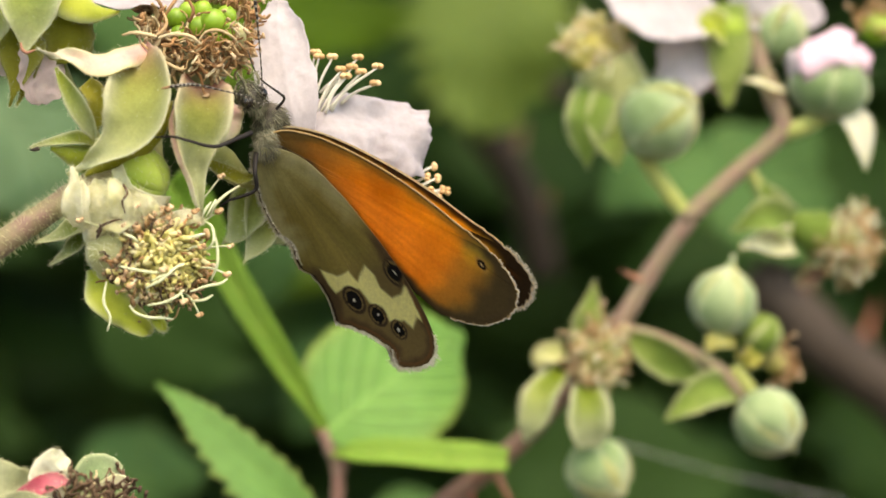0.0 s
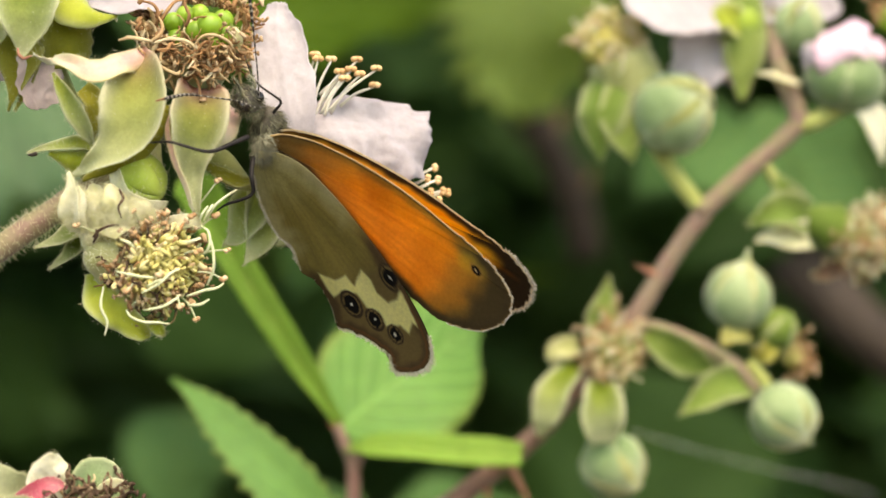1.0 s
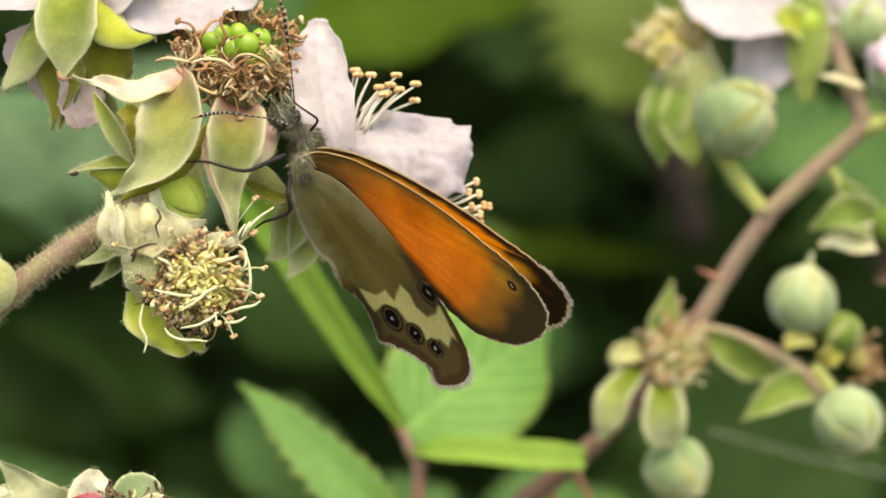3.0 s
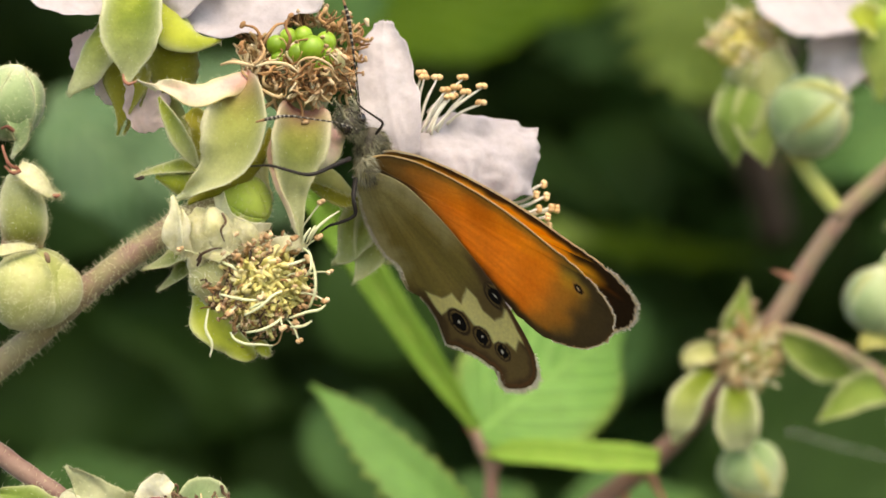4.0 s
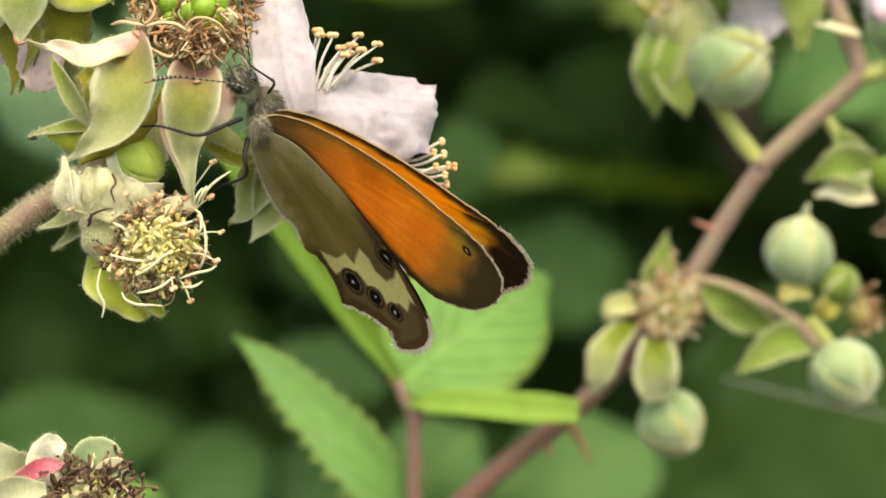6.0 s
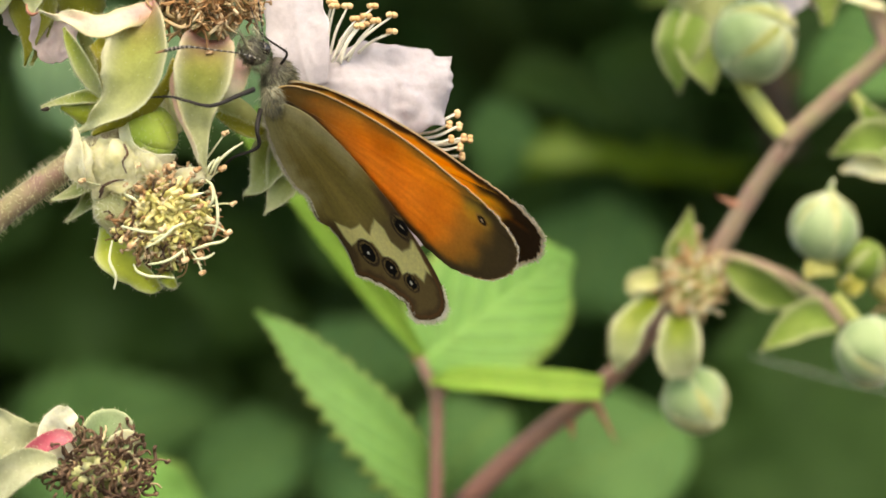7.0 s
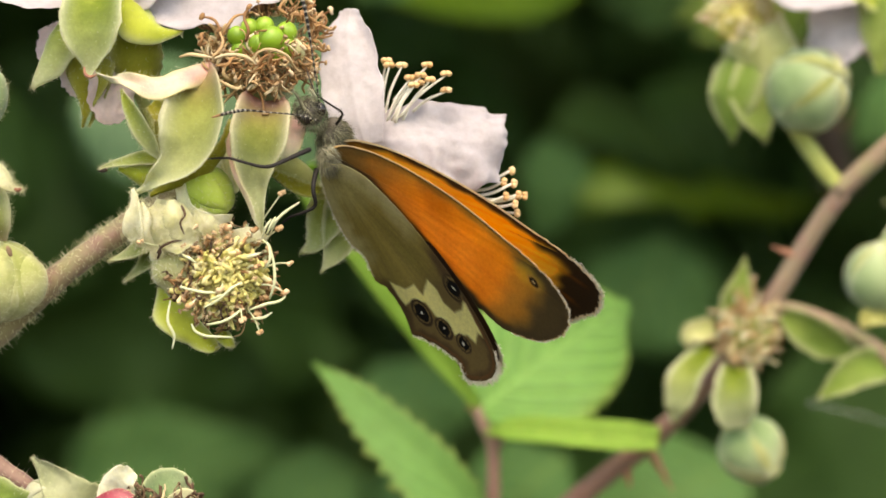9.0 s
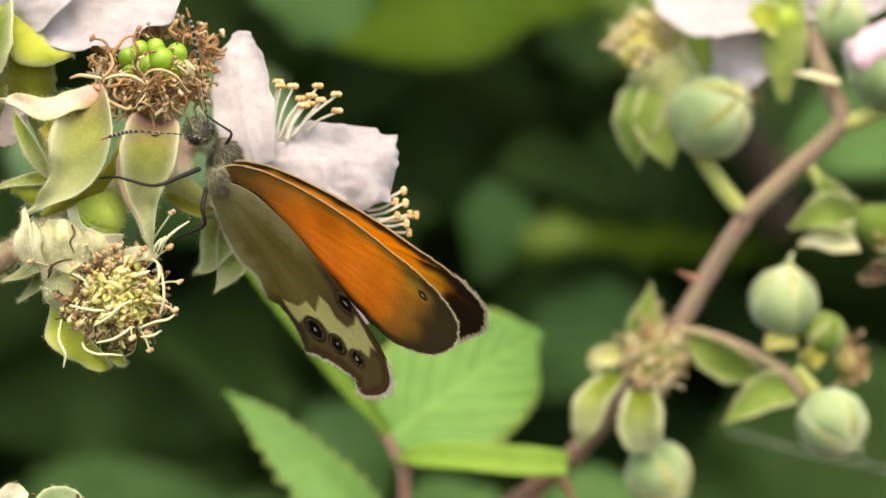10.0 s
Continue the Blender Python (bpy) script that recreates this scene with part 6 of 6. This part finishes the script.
# clusters of round buds
bud(back, (30.87, 31.60, -2.30), (0.12, -0.35, 1), 2.35, M_BUD_SOFT, 1.0, 0.22, [(31.90, 32.60, -5.01)], 8, lips=0.10)
bud(back, (33.80, 31.60, -4.66), (0.4, -0.4, 0.6), 1.5, M_SEPAL_SOFT, 1.0, 0.1, [(32.64, 32.10, -7.11)], 9)
bud(back, (34.23, 31.10, -11.08), (0.5, -0.55, -0.6), 2.4, M_BUD_SOFT, 1.0, 0.1, [(31.65, 31.60, -7.12), (32.96, 31.60, -8.79)], 10, lips=0.10)
sepal(back, [(23.90, 32.60, -4.70), (25.61, 31.60, -5.94), (27.34, 31.60, -6.96), (29.19, 32.10, -7.79)], [0.5, 1.3, 1.3, 0.4], (-0.1, -1, -0.3), M_SEPAL_SOFT, 0.4, 0.3, seed=81)
sepal(back, [(31.67, 31.60, -8.81), (29.76, 30.90, -8.81), (28.03, 30.80, -9.87), (26.40, 31.10, -11.14)], [1.0, 1.4, 1.0, 0.06], (-0.1, -1, 0.3), M_SEPAL_SOFT, 0.4, 0.3, seed=82)
sepal(back, [(31.63, 31.60, -5.02), (30.19, 31.00, -5.13), (29.60, 31.20, -5.89)], [0.7, 0.7, 0.2], (0, -1, 0.4), M_YELLOW, 0.3, 0.2, seed=83)
sepal(back, [(32.51, 31.60, -6.69), (32.99, 31.00, -6.05), (32.82, 31.20, -5.00)], [0.7, 0.8, 0.2], (0.2, -1, 0.3), M_YELLOW, 0.3, 0.2, seed=84)
dry_head(back, (35.32, 33.10, -6.46), (0.9, -0.2, 0.2), 1.4, 30, DRY, 44)
# withered head at the fork with hanging sepals and a bud below
head = dry_head(back, (21.65, 32.60, -6.33), (0.1, -0.95, 0.2), 2.8, 150, DRY[::2] + WISP + STRAW + BERRY[:4], 45, M_BUD_PALE, 1.5, jitter=1.6, size=(0.8, 1.25))
tagged(head, "withered bramble head with brown and pale stamens")
sepal(head, [(20.80, 33.10, -5.16), (20.76, 32.60, -3.90), (21.01, 32.60, -2.64), (21.31, 32.90, -0.87)], [1.3, 1.3, 0.8, 0.06], (0.1, -1, 0), M_SEPAL_SOFT, 0.4, 0.2, seed=91)
sepal(head, [(18.79, 32.60, -7.57), (17.26, 31.20, -9.14), (16.59, 30.80, -10.75), (15.92, 31.40, -12.68)], [0.8, 1.2, 1.2, 0.25], (-0.4, -1, 0.2), M_SEPAL, 0.35, 0.4, seed=92)
sepal(head, [(20.56, 31.60, -8.77), (20.42, 30.00, -10.23), (20.31, 29.60, -11.59), (20.47, 30.00, -13.01)], [1.0, 1.5, 1.55, 0.8], (0, -1, 0.35), M_SEPAL, 0.45, 0.2, seed=93)
sepal(head, [(19.10, 33.10, -6.02), (17.51, 32.60, -6.47), (17.10, 32.60, -7.30)], [0.8, 0.8, 0.3], (-0.3, -1, 0.2), M_BUD_PALE, 0.4, 0.4, seed=94)
bud(back, (21.74, 32.60, -14.78), (0.45, -0.5, -0.6), 2.3, M_BUD_SOFT, 1.0, 0.2, [(20.62, 34.10, -9.39), (20.97, 33.60, -11.89)], 11, lips=0.16)

# ---- leafy shoot under the butterfly ----
shoot = thing("bramble_shoot", (2.80, 37.00, -19.44), "red-brown bramble shoot with three fresh light green leaflets", "bramble shoot")
stem(shoot, [(2.71, 37.00, -24.09), (2.80, 37.00, -19.44), (2.79, 36.80, -15.19), (2.16, 36.60, -13.69), (1.52, 36.50, -12.13)], [0.55, 0.5, 0.45, 0.4], M_STEM_RED, seed=13, hair=40, hairlen=0.3)
root_cane(shoot, (2.71, 37.00, -24.09), (0, 2, -14), 0.54)
stem(shoot, [(2.79, 36.80, -15.40), (3.21, 36.60, -14.54), (2.79, 36.50, -14.11)], [0.5, 0.4, 0.3], name="petiole")
thorn(shoot, (1.44, 36.50, -12.42), (0.68, 36.00, -11.84), 0.25)
FRESHG = "fresh light green bramble leaflet with toothed edge"
leaf([(1.78, 36.50, -12.42), (4.09, 38.00, -10.61), (7.36, 40.00, -8.14), (10.69, 42.00, -6.05), (13.15, 43.00, -4.77)], 5.6, (0.15, -0.95, 0.4), M_LEAF_LIGHT, FRESHG, 0.1, 0.9, 0.07, 18, parent=shoot, seed=1, profile=(0.3, 0.9, 1.05, 0.95, 0.62, 0.1))
leaf([(1.69, 36.50, -12.13), (-1.83, 34.00, -7.05), (-5.49, 31.00, -1.61), (-9.02, 28.00, 3.66), (-10.60, 26.00, 5.38)], 1.3, (0.5, -0.85, -0.1), M_LEAF_LIME, FRESHG, 0.35, 0.3, 0.08, 20, parent=shoot, seed=2, profile=(0.3, 0.75, 0.95, 1.1, 1.35, 0.9))
leaf([(2.28, 36.50, -13.81), (6.12, 35.00, -13.79), (10.66, 34.00, -14.05), (15.08, 33.50, -14.34)], 1.25, (0.05, -0.8, 0.5), M_LEAF_LIME, FRESHG, 0.35, 0.2, 0.08, 22, parent=shoot, seed=3, profile=(0.3, 0.8, 0.9, 0.95, 0.95, 0.75))
leaf([(2.83, 39.00, -22.21), (-0.17, 37.00, -18.17), (-3.96, 36.50, -14.32), (-7.78, 37.00, -10.97), (-10.94, 37.50, -8.97)], 4.2, (-0.3, -0.8, 0.75), M_LEAF_FRESH, FRESHG, 0.2, 1.1, 0.32, 14, parent=shoot, seed=4, profile=((0.8, 0.3), (0.95, 0.38), (0.85, 0.4), (0.62, 0.34), (0.36, 0.22), (0.05, 0.05)))

# ---- leaves and canes of the hedge behind ----
GREEN, YELLOW = "dark green bramble leaf with toothed edge in the shade", "yellow-green bramble leaf in softer light"
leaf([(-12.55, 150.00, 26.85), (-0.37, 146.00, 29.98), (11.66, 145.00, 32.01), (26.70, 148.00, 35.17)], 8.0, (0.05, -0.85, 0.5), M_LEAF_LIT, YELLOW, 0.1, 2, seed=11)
leaf([(12.20, 170.00, 27.30), (17.15, 168.00, 28.63), (22.94, 168.00, 27.24), (25.32, 170.00, 23.05)], 5.0, (0.2, -0.95, 0.0), M_LEAF, GREEN, 0.1, 2, seed=32)
leaf([(-39.87, 105.00, 17.64), (-35.17, 100.00, 12.83), (-31.18, 100.00, 7.77), (-29.29, 104.00, 2.13)], 7.0, (-0.2, -0.9, 0.5), M_LEAF_BLUE, GREEN, 0.1, 2, seed=13)
leaf([(-14.51, 130.00, 34.68), (-13.13, 128.00, 29.42), (-14.36, 128.00, 24.99)], 7.0, (0.1, -0.9, 0.4), M_LEAF, GREEN, 0.1, 2, seed=33)
leaf([(31.52, 142.00, 41.61), (30.44, 138.00, 34.53), (30.44, 138.00, 27.38), (31.80, 141.00, 19.25)], 10.5, (0.25, -0.9, 0.5), M_LEAF_YELLOW, YELLOW, 0.1, 2, 0.5, 11, seed=12, profile=(0.5, 0.95, 1.0, 1.0, 0.85, 0.25))
leaf([(53.69, 120.00, 19.14), (55.77, 118.00, 14.03), (60.94, 118.00, 9.16), (68.03, 120.00, 6.88)], 9.0, (0.1, -0.95, 0.35), M_LEAF, GREEN, 0.1, 2, seed=34)
leaf([(-28.91, 120.00, 21.25), (-24.03, 118.00, 16.39), (-19.21, 118.00, 11.12), (-17.31, 120.00, 4.05)], 10.0, (0.1, -0.9, 0.6), M_LEAF_BLUE, GREEN, 0.1, 2, seed=35)
leaf([(-12.96, 130.00, 1.98), (-8.58, 128.00, -2.98), (-2.95, 128.00, -6.02), (2.83, 130.00, -7.84)], 8.0, (0.1, -0.95, -0.15), M_LEAF_DARK, GREEN, 0.1, 2, seed=36)
leaf([(5.45, 160.00, 10.64), (6.53, 158.00, 6.44), (5.85, 158.00, 2.28), (4.11, 160.00, -1.91)], 4.5, (0.1, -0.95, 0.4), M_LEAF, GREEN, 0.1, 2, seed=41)
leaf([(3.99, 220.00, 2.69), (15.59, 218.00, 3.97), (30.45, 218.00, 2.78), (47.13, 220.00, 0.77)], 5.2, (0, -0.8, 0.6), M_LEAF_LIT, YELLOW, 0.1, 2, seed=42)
leaf([(9.63, 150.00, 3.65), (13.64, 148.00, 3.99), (18.39, 150.00, 3.00)], 2.6, (0, -0.8, 0.6), M_LEAF_YELLOW, YELLOW, 0.1, 1, seed=43)
leaf([(20.86, 180.00, -2.11), (19.34, 178.00, -7.99), (15.69, 178.00, -13.18), (12.04, 180.00, -17.76)], 9.0, (0, -0.95, 0.35), M_LEAF, GREEN, 0.1, 2, seed=45)
leaf([(68.60, 170.00, -21.15), (53.80, 166.00, -25.92), (39.51, 164.00, -32.20), (25.67, 168.00, -41.38)], 17.0, (-0.1, -0.95, 0.05), M_LEAF_DARK, GREEN, 0.1, 3, seed=46)
leaf([(26.64, 110.00, -23.98), (20.63, 106.00, -26.51), (14.29, 105.00, -29.90), (7.97, 108.00, -36.19)], 7.5, (0, -0.9, 0.5), M_LEAF, GREEN, 0.1, 2, seed=47)
leaf([(-77.45, 210.00, -9.45), (-60.27, 206.00, -14.89), (-40.56, 204.00, -17.10), (-20.02, 208.00, -19.64)], 13.0, (0, -1, -0.1), M_LEAF_DARK, GREEN, 0.1, 3, seed=48)
leaf([(-63.49, 190.00, -41.91), (-52.62, 186.00, -36.77), (-41.88, 186.00, -33.67), (-30.87, 190.00, -31.71)], 9.5, (0, -0.95, 0.3), M_LEAF, GREEN, 0.1, 3, 0.3, 11, seed=49)
leaf([(-16.71, 150.00, -30.19), (-20.61, 148.00, -32.00), (-26.03, 148.00, -35.42), (-30.37, 150.00, -39.13)], 6.0, (0.1, -0.9, 0.5), M_LEAF, GREEN, 0.1, 2, 0.3, 11, seed=55)
leaf([(-17.59, 60.00, -26.85), (-19.71, 58.00, -25.64), (-21.84, 57.00, -24.11), (-24.05, 57.00, -23.42)], 2.6, (0, -0.9, 0.5), M_LEAF_LIGHT, "fresh green bramble leaf beside a withered flower", 0.1, 0.5, seed=50)
leaf([(7.96, 95.00, -22.03), (4.69, 93.00, -24.60), (1.96, 93.00, -28.48), (0.25, 95.00, -33.20)], 6.0, (0, -0.95, 0.4), M_LEAF, GREEN, 0.1, 2, seed=51)
leaf([(-7.97, 140.00, -15.44), (-9.15, 138.00, -19.23), (-9.13, 138.00, -23.80), (-7.93, 140.00, -29.23)], 7.0, (0.1, -0.95, 0.3), M_LEAF, GREEN, 0.1, 2, seed=52)
leaf([(-16.66, 150.00, -36.51), (-12.43, 148.00, -34.86), (-7.03, 148.00, -35.50), (-3.05, 150.00, -37.76)], 6.0, (0, -0.95, 0.4), M_LEAF, GREEN, 0.1, 2, seed=53)
leaf([(50.70, 110.00, 15.81), (46.38, 108.00, 13.97), (41.80, 108.00, 12.23), (38.03, 110.00, 8.81)], 6.0, (0, -0.95, 0.4), M_LEAF, GREEN, 0.1, 2, seed=54)

rng = random.Random(77)
hedge = thing("bramble_hedge", (0, 420, -1000), "dense shaded bramble foliage behind the flowers", "hedge", kind="stuff")


def spray_leaf(bm, p, ln):
    a = rng.uniform(0, 6.283)
    dirn = Vector((math.cos(a), rng.gauss(0, 0.35), math.sin(a) * 0.8 - 0.35)).normalized()
    face = Vector((rng.gauss(0, 0.45), -1 + rng.gauss(0, 0.3), 0.7 + rng.gauss(0, 0.4)))
    q = [p, p + dirn * ln * 0.5 + Vector((0, 0, 2)), p + dirn * ln + Vector((0, 0, -ln * 0.1))]
    w = ln * rng.uniform(0.3, 0.4)
    blade(bm, q, [w * v for v in (0.15, 0.8, 1.0, 0.8, 0.45, 0.05)], face, 0, 0.15, 0, thick=0.3, nu=7, nv=2, teeth=0.25, ntooth=3)


# the visible depth of the hedge, unseen crown leaves added overhead to shade it, and the thicket that closes it behind
for count, (d0, d1), (z0, z1), size in ((900, (170, 420), (-0.35, 0.35), (22, 46)), (750, (70, 420), (0.0, 0.0), (30, 55)), (2600, (420, 900), (-0.8, 0.62), (50, 110))):
    bm = bmesh.new()
    for k in range(count):
        d = rng.uniform(d0, d1)
        z = rng.uniform(z0, z1) * (120 + d) if z1 else rng.uniform(55 + 0.3 * d, 420)
        spray_leaf(bm, Vector((rng.uniform(-0.7, 0.7) * (200 + d) + 20, d, z)), rng.uniform(*size))
    part("leaves", bm, M_LEAF_DARK, hedge, "", "stuff")
# the hedge runs on to both sides, over the top and down to the soil
bm = bmesh.new()
for k in range(3600):
    low_front = k % 4 == 0
    d = rng.uniform(110, 430) if low_front else rng.uniform(420, 1050)
    x, z = (rng.uniform(-900, 900), rng.uniform(-1000, -190)) if low_front else (rng.uniform(-1500, 1500), rng.uniform(-1000, 640))
    if not low_front and abs(x) < 0.7 * (200 + d) and -0.8 * (120 + d) < z < 0.62 * (120 + d):
        continue
    spray_leaf(bm, Vector((x, d, z)), rng.uniform(60, 115))
part("leaves", bm, M_LEAF_DARK, hedge, "", "stuff")
for pts, r in (([(27.06, 158.00, 27.82), (34.19, 160.00, 20.16), (39.85, 164.00, 11.79), (42.60, 168.00, 3.83)], 2.4), ([(57.05, 120.00, 2.91), (64.26, 118.00, -4.51), (74.01, 118.00, -11.88), (84.60, 120.00, -21.94)], 3.3), ([(34.67, 160.00, 42.03), (39.10, 160.00, 33.60), (42.82, 160.00, 25.13)], 2.2)):
    cane = thing("bramble_cane", pts[0], "thick brown bramble cane in shade", "cane", "old canes")
    stem(cane, pts, [r, r * 0.95], M_CANE, seed=14)
    along = spline(pts, 12)
    for k in (3, 6, 10):
        thorn(cane, along[k] + Vector((0, 0, r * 0.7)), along[k] + Vector((1.5, -1, r + 4.5)), 0.9)
thread = thing("spider_thread", (28.48, 60.00, -13.68), "single strand of spider silk", "spider silk")
bm = bmesh.new()
tube(bm, [(28.48, 60.00, -13.68), (37.42, 62.00, -16.13), (51.34, 66.00, -19.26)], 0.025, 5, 12)
part("strand", bm, M_SILK, thread)

# ---- what moves ----
OPENING = [(0.0, 0.0), (0.2, 0.0), (0.4, 0.03), (0.5, 0.1), (0.6, 0.4), (0.7, 0.92), (0.8, 0.5), (0.9, 0.2), (1.0, 0.1), (1.2, 0.03), (1.4, 0.0), (1.6, 0.02), (1.8, 0.03), (1.9, 0.1), (2.0, 0.6), (2.1, 0.88), (2.2, 0.55), (2.4, 0.2), (2.7, 0.06), (3.0, 0.04), (3.3, 0.05), (3.5, 0.05), (3.8, 0.03), (4.1, 0.03), (4.2, 0.05), (4.3, 0.16), (4.4, 0.55), (4.5, 0.88), (4.6, 0.5), (4.7, 0.25), (4.8, 0.12), (5.0, 0.08), (5.2, 0.1), (5.3, 0.16), (5.4, 0.5), (5.5, 0.96), (5.6, 0.75), (5.7, 0.3), (5.9, 0.1), (6.3, 0.05), (6.8, 0.03), (7.0, 0.0), (7.2, 0.03), (7.5, 0.04), (7.7, 0.09), (7.8, 0.5), (7.9, 0.92), (8.0, 0.58), (8.1, 0.42), (8.2, 0.25), (8.3, 0.15), (8.4, 0.06), (8.5, 0.04), (8.6, 0.6), (8.7, 0.95), (8.8, 0.7), (8.9, 0.3), (9.0, 0.15), (9.2, 0.06), (9.5, 0.05), (9.8, 0.03), (10.0, 0.03)]
SWING = [(0.0, 2), (1.0, -2), (1.7, 0), (2.0, -10), (2.3, -4), (3.3, 0), (4.2, 0), (4.5, -2), (5.2, 0), (5.4, -8), (5.5, -20), (5.6, -8), (5.8, 0), (7.0, 0), (7.6, -2), (8.0, 0), (8.8, -3), (9.2, 0), (10.0, -3)]


def motions():
    for (where, key), ob in WINGS.items():
        walk(ob, [(t, wing_pose(where, key, o)) for t, o in OPENING])
    at = FEELER.matrix_basis.copy()
    walk(FEELER, [(t, at @ Matrix.Rotation(radians(a), 4, "Y")) for t, a in SWING])


motions()
